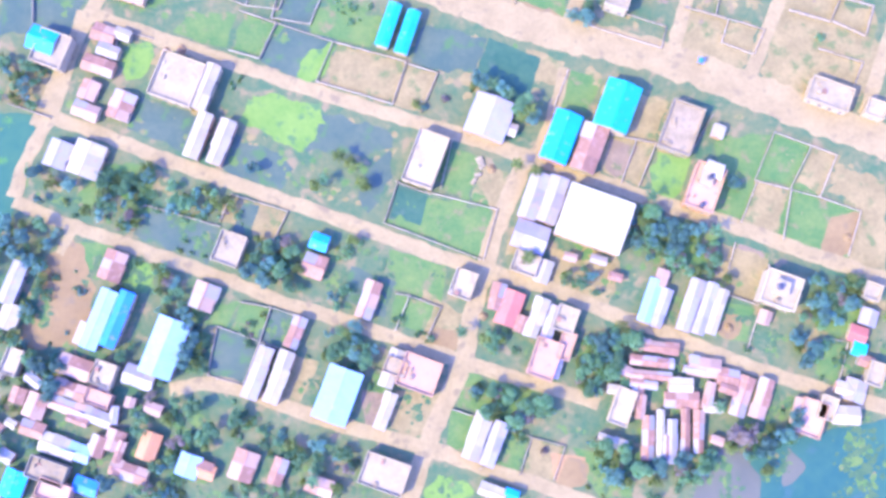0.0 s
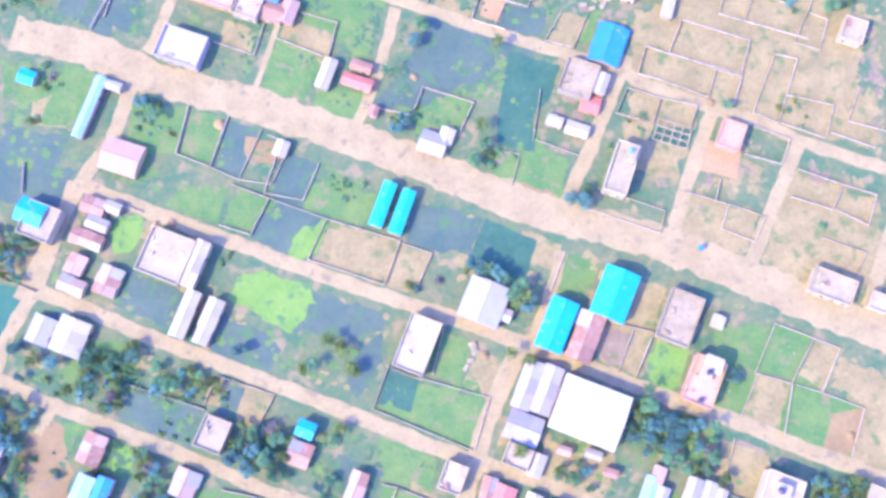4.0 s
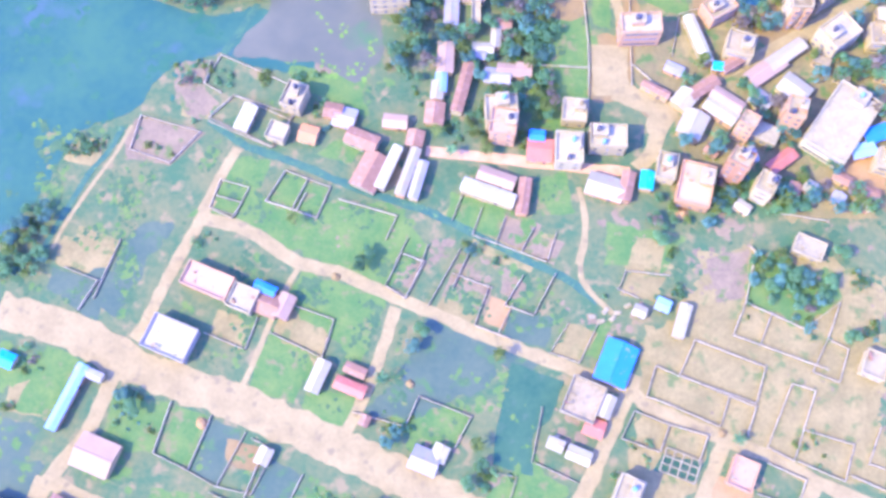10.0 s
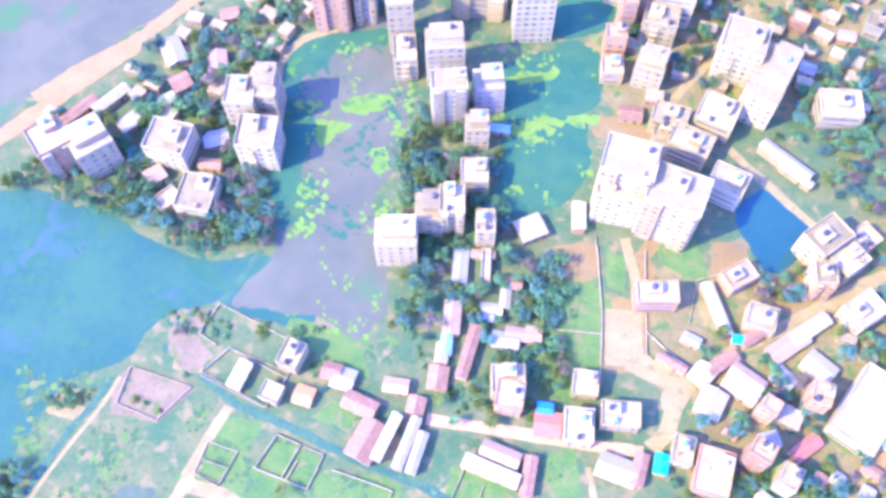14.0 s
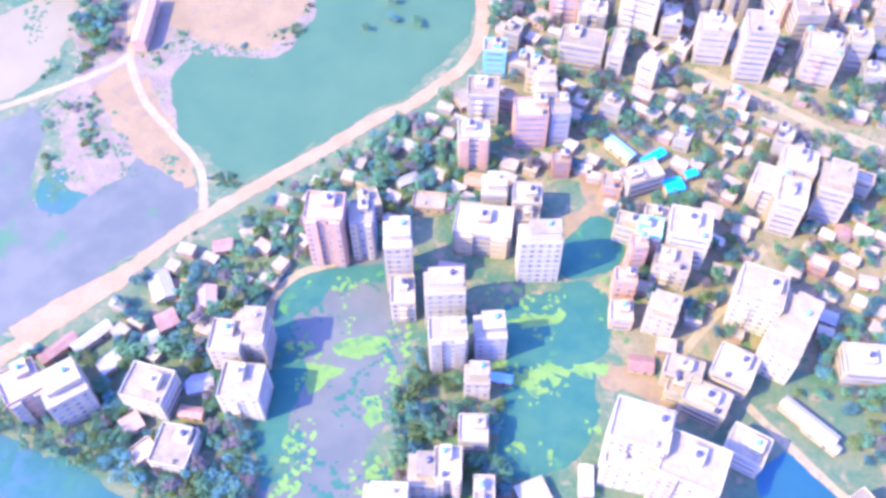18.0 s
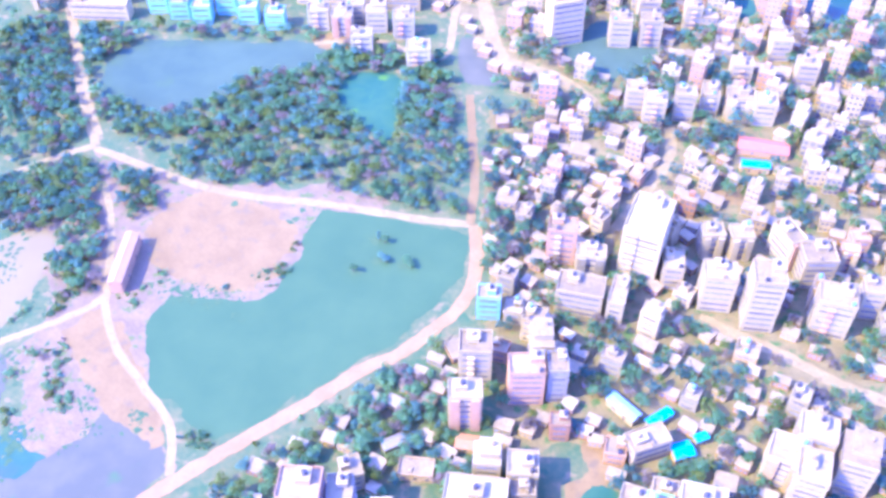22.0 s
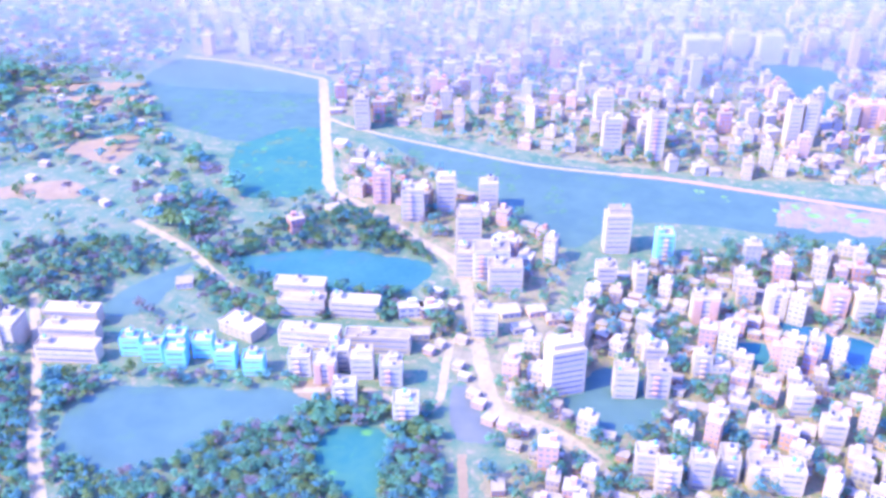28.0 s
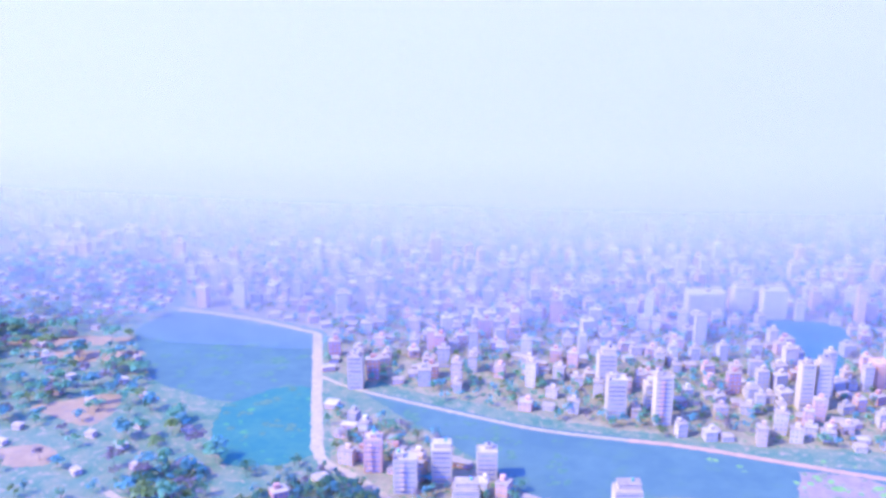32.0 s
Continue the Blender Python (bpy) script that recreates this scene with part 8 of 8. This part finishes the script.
woods(4.2, 'wood', (-106.1, 372.5), (-83.7, 395.0), (-53.3, 430.8), (-40.7, 432.6), (-15.2, 400.2), (-21.1, 385.2), (-46.0, 390.9), (-70.6, 392.0), (-82.7, 360.3))
woods(3.6, 'wood', (-165.1, 284.9), (-150.0, 306.9), (-138.8, 324.6), (-105.1, 355.9), (-86.8, 348.1), (-71.5, 273.3), (-105.5, 273.2), (-135.5, 277.8))
woods(3.6, 'wood', (-40.8, 329.6), (-27.1, 331.3), (1.1, 325.6), (2.3, 295.0), (19.6, 245.8), (-26.6, 247.5), (-28.7, 286.9))
woods(4, 'wood', (107.3, 348.0), (137.1, 361.1), (133.4, 307.1), (106.3, 316.5))
woods(4, 'wood', (98.0, 365.9), (129.4, 362.5), (123.8, 331.8), (87.8, 334.1))
woods(3.6, 'wood', (-141.6, 280.1), (-72.4, 285.9), (-72.4, 272.8), (-98.6, 268.4), (-134.0, 271.9))
woods(3.4, 'bush', (-10.1, 258.9), (20.9, 270.0), (21.6, 225.5), (-8.9, 224.8))
woods(3.2, 'wood', (33.2, 11.1), (51.6, 12.8), (51.2, -3.8), (32.9, -8.7))
woods(3.2, 'wood', (6.4, -2.1), (29.6, -5.4), (31.1, -15.2), (8.0, -15.2))
woods(3.2, 'wood', (52.6, 53.6), (67.8, 50.1), (77.5, 38.1), (57.2, 34.7), (52.3, 39.8))
woods(3.2, 'wood', (39.3, -16.9), (88.8, -15.2), (82.0, -21.7), (70.2, -29.7), (42.3, -31.4))
woods(3.2, 'wood', (78.9, -16.8), (105.2, -15.2), (94.5, -34.5), (88.2, -29.7))
woods(3, 'bush', (-127.7, 64.4), (-115.2, 55.6), (-119.9, 47.0), (-130.4, 50.5))
woods(3, 'bush', (-103.3, 60.9), (-65.3, 57.3), (-63.3, 45.1), (-95.9, 48.7), (-109.5, 45.2))
woods(3.2, 'wood', (-63.2, 41.7), (-46.2, 41.7), (-44.2, 26.3), (-61.1, 26.3))
woods(3.2, 'wood', (-137.4, 52.2), (-114.5, 41.8), (-120.8, 31.5), (-128.2, 11.2), (-140.0, 11.2))
woods(3.2, 'wood', (-81.2, 17.9), (-72.6, 14.5), (-73.9, 1.2), (-84.0, 4.5))
woods(3.2, 'wood', (-37.3, 16.2), (-18.7, 12.8), (-25.3, 2.8), (-38.8, 4.5))
woods(3, 'bush', (-83.7, -5.4), (-50.2, -8.7), (-46.3, -35.0), (-82.6, -35.1))
woods(3.2, 'wood', (-50.0, -18.5), (-26.8, -20.1), (-33.2, -35.0), (-49.6, -35.0))
woods(3.2, 'wood', (-128.0, 7.8), (-116.1, 6.2), (-117.3, -3.8), (-127.3, -3.8))
woods(3, 'bush', (-34.2, 41.7), (-27.4, 39.9), (-30.7, 31.4), (-37.5, 33.1))
woods(3, 'bush', (-44.3, 31.4), (-27.3, 28.0), (-33.9, 17.9), (-45.8, 22.9))
woods(3.2, 'wood', (103.5, 17.8), (111.7, 14.4), (106.2, 4.5), (99.7, 7.8))
woods(3.2, 'bush', (105.9, 32.9), (122.4, 27.8), (116.7, 14.4), (106.9, 17.8))
woods(3.2, 'wood', (-140.1, 98.4), (-124.0, 92.9), (-126.8, 80.4), (-142.7, 84.0))
woods(3.2, 'bush', (-150.9, 193.8), (-124.4, 200.9), (-128.3, 175.4), (-143.6, 169.0))
woods(3.4, 'bush', (-83.2, 191.7), (-51.7, 182.4), (-54.8, 176.6), (-80.3, 181.2))
woods(3.4, 'bush', (-3.9, 196.0), (37.7, 184.2), (50.3, 177.2), (45.0, 175.1), (27.1, 181.9), (-1.8, 190.3))
woods(3.4, 'wood', (87.8, 199.8), (112.6, 193.1), (110.3, 177.8), (91.0, 182.7))
woods(3.2, 'bush', (64.5, 196.9), (73.5, 203.1), (71.6, 185.7), (62.6, 173.9))
woods(3.2, 'bush', (4.2, 131.3), (16.4, 126.5), (13.2, 117.6), (4.5, 122.5))
woods(3.4, 'wood', (33.7, 113.3), (43.9, 113.7), (42.3, 105.1), (33.8, 106.5))
woods(3.4, 'bush', (-39.7, 117.1), (-18.9, 112.7), (-21.7, 102.3), (-38.8, 105.0))
woods(3.2, 'bush', (-99.8, 146.6), (-81.5, 140.1), (-85.4, 127.4), (-97.5, 126.9))
woods(3.2, 'bush', (-68.0, 90.2), (-54.3, 87.4), (-57.0, 80.6), (-69.0, 83.4))
woods(3, 'bush', (-133.4, 224.0), (-97.3, 229.1), (-93.1, 215.6), (-127.3, 212.7))
woods(3, 'bush', (-106.9, 250.7), (-82.6, 252.8), (-66.8, 247.9), (-36.3, 242.3), (-35.4, 234.4), (-54.9, 242.8), (-100.9, 238.8))
woods(3, 'bush', (-119.2, 200.0), (-108.2, 218.2), (-116.4, 204.0), (-122.9, 192.1))
woods(3.2, 'bush', (12.2, 232.5), (22.9, 235.4), (21.6, 225.5), (12.7, 224.7))
woods(3.2, 'wood', (77.0, 220.7), (101.7, 224.7), (115.3, 212.7), (77.0, 209.4))
woods(4, 'marsh', (-66.7, 328.8), (-42.2, 338.9), (-40.8, 329.6), (-62.7, 317.7))
woods(4, 'marsh', (-77.0, 300.2), (-69.4, 301.1), (-67.7, 292.6), (-75.7, 293.8))
woods(3.4, 'bush', (-189.7, 405.9), (-177.8, 416.1), (-152.8, 403.0), (-155.6, 386.6), (-169.3, 372.0), (-182.3, 382.7))
woods(3.2, 'bush', (-135.0, 461.8), (-114.4, 464.7), (-99.8, 493.6), (-90.5, 484.7), (-109.0, 452.9), (-126.1, 447.3), (-141.3, 451.3))
woods(3.2, 'bush', (-204.1, 465.0), (-186.5, 477.7), (-170.8, 440.9), (-193.1, 431.5))
woods(4, 'wood', (-189.1, 513.5), (-166.5, 524.4), (-164.8, 494.8), (-178.1, 489.4))
woods(3.2, 'bush', (-126.7, 404.1), (-108.6, 401.4), (-105.1, 388.9), (-118.0, 389.6))
woods(3.6, 'bush', (-135.2, 364.8), (-105.1, 388.9), (-55.5, 436.7), (-50.2, 431.8), (-100.4, 379.6), (-128.2, 356.5))
woods(3.6, 'bush', (-199.3, 526.9), (-168.2, 513.6), (-166.7, 496.8), (-185.6, 500.6))
woods(4, 'wood', (-236.8, 506.7), (-218.3, 516.7), (-187.6, 493.7), (-170.1, 447.9), (-196.4, 455.2), (-220.9, 475.6))
woods(19, 'farwood', (-537.4, 1009.8), (-369.0, 1001.2), (-312.7, 914.6), (-242.5, 843.2), (-215.3, 810.1), (-231.1, 746.0), (-273.9, 770.6), (-381.6, 800.4), (-415.8, 816.3))
woods(5, 'wood', (-272.0, 774.5), (-238.1, 810.5), (-208.6, 770.1), (-231.1, 746.0))
woods(5, 'wood', (-335.7, 723.1), (-266.7, 747.1), (-227.7, 721.0), (-254.3, 698.9), (-257.1, 665.5), (-303.5, 668.8))
woods(5, 'wood', (-157.2, 815.2), (-95.9, 760.6), (-83.1, 743.7), (-139.6, 747.4), (-199.3, 725.5), (-225.3, 740.4), (-188.3, 773.2))
woods(15, 'farwood', (-612.3, 1133.8), (-483.8, 1182.1), (-395.9, 1159.2), (-364.4, 1075.2), (-435.9, 1021.5), (-508.8, 983.8))
woods(19, 'farwood', (-493.6, 961.7), (-384.4, 1029.8), (-356.3, 1034.3), (-336.9, 883.3), (-373.2, 859.7), (-418.2, 852.4))
woods(10, 'farwood', (-561.0, 1013.4), (-386.9, 1029.9), (-449.2, 982.3), (-452.6, 847.3))
woods(5, 'bush', (-137.7, 57.4), (-0.3, 17.8), (127.8, 11.1), (125.1, -34.8), (-132.2, -35.1))
woods(3.4, 'bush', (-196.9, 418.9), (-174.3, 427.6), (-150.0, 401.0), (-165.6, 380.2), (-177.0, 378.4))
woods(3.6, 'bush', (-235.3, 513.0), (-198.4, 518.5), (-171.6, 456.2), (-191.6, 435.9), (-219.1, 473.9))
woods(2.8, 'bush', (-134.4, 458.9), (-120.0, 464.0), (-112.8, 447.9), (-125.5, 446.0))
woods(3.0, 'wood', (-129.4, 64.7), (-119.1, 64.8), (-118.1, 52.3), (-128.3, 52.2))
woods(3.0, 'wood', (-107.1, 58.1), (-94.6, 58.2), (-93.6, 43.6), (-106.0, 43.4))
woods(3.0, 'wood', (-85.6, 60.6), (-66.2, 60.8), (-65.6, 49.5), (-84.9, 49.3))
woods(3.0, 'wood', (-64.1, 41.7), (-50.6, 41.8), (-50.1, 30.8), (-63.6, 30.6))
woods(3.0, 'wood', (-88.4, 33.6), (-78.3, 33.7), (-77.3, 16.2), (-87.3, 16.1))
woods(3.0, 'wood', (-97.5, 35.2), (-86.3, 35.3), (-85.8, 28.1), (-97.0, 28.0))
woods(3.0, 'wood', (-36.7, 29.8), (-30.0, 29.9), (-29.7, 20.1), (-36.4, 20.0))
woods(3.0, 'wood', (-34.0, 13.6), (-18.5, 13.7), (-18.4, 7.3), (-33.7, 7.1))
woods(3.0, 'wood', (-106.5, 65.0), (-89.3, 65.2), (-88.7, 56.0), (-105.8, 55.8))
woods(3.0, 'wood', (-65.9, 77.0), (-61.3, 77.0), (-61.1, 72.4), (-65.7, 72.3))
woods(3.0, 'wood', (54.1, 52.0), (68.7, 52.1), (68.2, 33.3), (53.8, 33.1))
woods(3.0, 'wood', (66.3, 45.4), (79.7, 45.6), (79.2, 33.4), (65.9, 33.2))
woods(3.0, 'wood', (32.6, 31.7), (42.6, 31.9), (42.5, 22.1), (32.6, 21.9))
woods(3.0, 'wood', (42.4, 16.7), (55.6, 16.8), (55.4, 7.7), (42.3, 7.6))
woods(3.0, 'wood', (7.2, 13.0), (22.6, 13.2), (22.6, 7.3), (7.3, 7.1))
woods(3.0, 'wood', (76.8, 60.1), (85.8, 60.2), (85.5, 52.3), (76.6, 52.2))
woods(3.0, 'wood', (105.6, 30.4), (120.0, 30.6), (119.2, 18.7), (105.0, 18.5))
woods(3.0, 'wood', (61.5, 32.1), (70.3, 32.2), (70.2, 26.7), (61.3, 26.6))
woods(3.0, 'wood', (76.8, 26.8), (81.2, 26.9), (80.9, 18.2), (76.5, 18.2))
woods(3.0, 'bush', (-95.9, 111.6), (-84.1, 111.7), (-83.7, 105.7), (-95.4, 105.6))
woods(3.0, 'bush', (-71.5, 95.1), (-59.8, 95.2), (-59.5, 88.1), (-71.1, 88.0))
woods(3.0, 'bush', (-11.0, 86.2), (-1.8, 86.3), (-1.7, 79.9), (-10.9, 79.8))
woods(3.0, 'bush', (-137.3, 139.7), (-127.7, 139.7), (-126.6, 127.3), (-136.1, 127.2))
woods(3.0, 'bush', (-98.0, 143.7), (-86.0, 143.8), (-85.3, 131.4), (-97.2, 131.3))
woods(3.0, 'bush', (5.2, 130.9), (15.8, 131.0), (15.8, 118.7), (5.3, 118.6))
woods(3.0, 'bush', (5.5, 91.1), (21.6, 91.2), (21.6, 80.1), (5.6, 79.9))
woods(3.0, 'bush', (48.9, 137.4), (59.5, 137.5), (59.2, 125.2), (48.7, 125.1))
woods(3.0, 'bush', (19.3, 131.0), (26.4, 131.1), (26.3, 115.2), (19.3, 115.1))
woods(3.0, 'bush', (80.9, 142.7), (88.0, 142.7), (87.4, 129.1), (80.4, 129.0))
woods(3.0, 'bush', (112.0, 107.5), (121.2, 107.6), (120.9, 102.8), (111.7, 102.7))
woods(3.0, 'wood', (-135.7, 24.3), (-125.4, 24.3), (-124.5, 7.6), (-134.7, 7.6))
woods(3.0, 'wood', (-100.8, 15.0), (-92.4, 15.0), (-92.0, 4.0), (-100.3, 4.0))
woods(3.0, 'wood', (-93.6, -1.5), (-80.7, -1.5), (-80.2, -16.0), (-93.0, -16.0))
woods(3.0, 'wood', (-83.2, 17.7), (-74.9, 17.7), (-74.3, 1.2), (-82.6, 1.2))
woods(3.0, 'wood', (-96.7, -16.0), (-82.0, -16.0), (-81.3, -35.1), (-95.8, -35.1))
woods(3.0, 'wood', (-127.4, 8.5), (-118.1, 8.5), (-117.5, -2.4), (-126.7, -2.4))
woods(3.0, 'wood', (-80.2, -16.0), (-70.1, -16.0), (-69.9, -22.2), (-80.0, -22.2))
woods(3.0, 'wood', (41.1, 4.8), (52.1, 4.8), (51.8, -5.1), (40.9, -5.1))
woods(3.0, 'wood', (84.3, -11.4), (98.8, -11.4), (97.8, -33.6), (83.4, -33.6))
woods(3.0, 'wood', (51.4, -20.4), (67.7, -20.4), (67.5, -27.4), (51.3, -27.5))
woods(3.0, 'wood', (99.2, -2.4), (106.5, -2.4), (105.9, -13.2), (98.7, -13.2))
woods(3.0, 'wood', (73.3, 37.1), (80.7, 37.1), (80.3, 26.9), (72.9, 26.9))
woods(3.0, 'wood', (105.3, 28.7), (119.1, 28.7), (118.3, 14.9), (104.6, 14.9))
woods(3.0, 'bush', (-104.6, 252.6), (-86.9, 254.1), (-82.7, 226.8), (-99.9, 225.4))
woods(3.0, 'bush', (-132.2, 224.1), (-114.9, 225.5), (-112.4, 212.4), (-129.5, 211.0))
woods(3.0, 'bush', (-64.6, 248.8), (-35.9, 251.1), (-33.9, 233.4), (-62.2, 231.1))
woods(3.0, 'bush', (-132.9, 209.4), (-118.3, 210.6), (-114.1, 189.1), (-128.4, 187.9))
woods(3.0, 'bush', (-33.4, 251.3), (-17.1, 252.6), (-15.3, 232.2), (-31.2, 230.9))
woods(3.0, 'bush', (-47.8, 235.0), (-34.2, 236.1), (-31.9, 215.0), (-45.2, 213.9))
woods(3.4, 'wood', (2.9, 277.0), (22.0, 278.5), (22.9, 261.4), (4.1, 259.9))
woods(3.4, 'wood', (-2.4, 245.5), (16.2, 247.0), (17.6, 222.9), (-0.5, 221.4))
woods(3.4, 'wood', (15.9, 272.2), (24.8, 272.9), (26.7, 235.6), (18.1, 234.9))
woods(3.4, 'wood', (81.5, 245.4), (91.3, 246.2), (91.1, 231.5), (81.5, 230.7))
woods(3.4, 'wood', (76.7, 223.8), (94.6, 225.2), (94.5, 216.2), (76.7, 214.7))
woods(3.4, 'wood', (97.0, 225.4), (112.6, 226.7), (112.2, 215.1), (96.8, 213.8))
woods(3.4, 'wood', (88.8, 243.3), (104.7, 244.5), (104.4, 232.5), (88.7, 231.3))
woods(3.4, 'wood', (56.5, 213.1), (69.6, 214.2), (69.7, 204.1), (56.7, 203.0))
woods(3.0, 'bush', (63.9, 195.6), (70.9, 196.2), (71.0, 182.8), (64.1, 182.2))
woods(3.0, 'bush', (88.4, 191.5), (106.9, 193.0), (106.4, 176.2), (88.2, 174.7))
woods(3.0, 'bush', (105.7, 192.9), (128.9, 194.8), (127.8, 173.3), (105.2, 171.4))
woods(3.0, 'bush', (101.2, 143.9), (111.1, 144.7), (110.7, 133.8), (100.9, 133.0))
woods(3.0, 'bush', (-131.6, 163.7), (-120.0, 164.7), (-115.8, 143.9), (-127.2, 142.9))
woods(3.0, 'bush', (-103.7, 153.0), (-96.8, 153.6), (-93.3, 134.4), (-100.0, 133.8))
woods(3.0, 'bush', (-19.8, 145.0), (-8.6, 145.9), (-7.6, 134.8), (-18.7, 133.9))
woods(3.6, 'wood', (-193.1, 517.2), (-170.7, 516.6), (-166.0, 498.9), (-182.9, 496.5))
woods(3.6, 'wood', (-226.3, 524.0), (-200.7, 519.9), (-190.1, 491.9), (-217.1, 477.5), (-232.8, 478.6), (-243.5, 502.3))
woods(3.6, 'wood', (-193.4, 480.9), (-184.0, 485.7), (-173.5, 457.4), (-183.6, 449.6))
woods(3.0, 'bush', (-203.9, 446.6), (-175.2, 452.4), (-184.6, 434.3), (-198.6, 423.4))
woods(3.0, 'bush', (-163.4, 449.5), (-153.9, 466.7), (-145.1, 461.6), (-148.2, 442.6))
woods(3.0, 'bush', (-137.7, 453.3), (-109.4, 460.5), (-109.9, 445.2), (-128.3, 445.5))
woods(3.0, 'bush', (-110.6, 482.8), (-92.3, 497.4), (-92.7, 488.8), (-104.2, 467.5))
woods(3.2, 'wood', (-145.7, 200.8), (-126.5, 193.8), (-126.4, 172.1), (-143.1, 172.0))
woods(4.5, 'wood', (-290, 612), (-255, 625), (-225, 575), (-205, 540), (-240, 512), (-300, 560))
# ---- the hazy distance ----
def haze_sheet(y, low, high, most, tone):
    """See-through sheet standing in for far haze, lit by sun and sky, denser upwards."""
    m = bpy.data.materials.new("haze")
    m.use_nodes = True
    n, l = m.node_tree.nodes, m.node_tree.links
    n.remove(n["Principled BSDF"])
    # haze imitated by a pale diffuse colour and an opacity rising with height
    veil, clear, mix = n.new("ShaderNodeBsdfDiffuse"), n.new("ShaderNodeBsdfTransparent"), n.new("ShaderNodeMixShader")
    veil.inputs[0].default_value = (*tone, 1)
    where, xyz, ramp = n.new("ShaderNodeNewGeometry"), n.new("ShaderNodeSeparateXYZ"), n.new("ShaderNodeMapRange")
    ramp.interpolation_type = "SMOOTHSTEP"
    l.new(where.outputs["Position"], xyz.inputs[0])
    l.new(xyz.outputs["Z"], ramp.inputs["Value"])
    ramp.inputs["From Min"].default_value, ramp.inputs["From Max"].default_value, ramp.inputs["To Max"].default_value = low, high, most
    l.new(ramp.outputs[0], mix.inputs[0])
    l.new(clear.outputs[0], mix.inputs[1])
    l.new(veil.outputs[0], mix.inputs[2])
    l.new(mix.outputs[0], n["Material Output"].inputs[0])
    MATS["haze"] = m
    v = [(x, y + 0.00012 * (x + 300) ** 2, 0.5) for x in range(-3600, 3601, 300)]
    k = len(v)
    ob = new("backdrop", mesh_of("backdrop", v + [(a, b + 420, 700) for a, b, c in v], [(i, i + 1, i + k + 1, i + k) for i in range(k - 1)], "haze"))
    for poly in ob.data.polygons:
        poly.use_smooth = True
    return tagged(ob, "pale sheet imitating haze over the far edge of the town", "haze", kind="structure")


# added haze sheets: three half-clear across the far town, the last solid behind it
haze_sheet(980, -40, 120, 0.45, (0.325, 0.325, 0.265))
haze_sheet(1230, -40, 100, 0.8, (0.36, 0.32, 0.235))
haze_sheet(1560, -30, 90, 0.8, (0.37, 0.318, 0.22))
haze_sheet(2150, -20, 90, 1.0, (0.385, 0.305, 0.18))
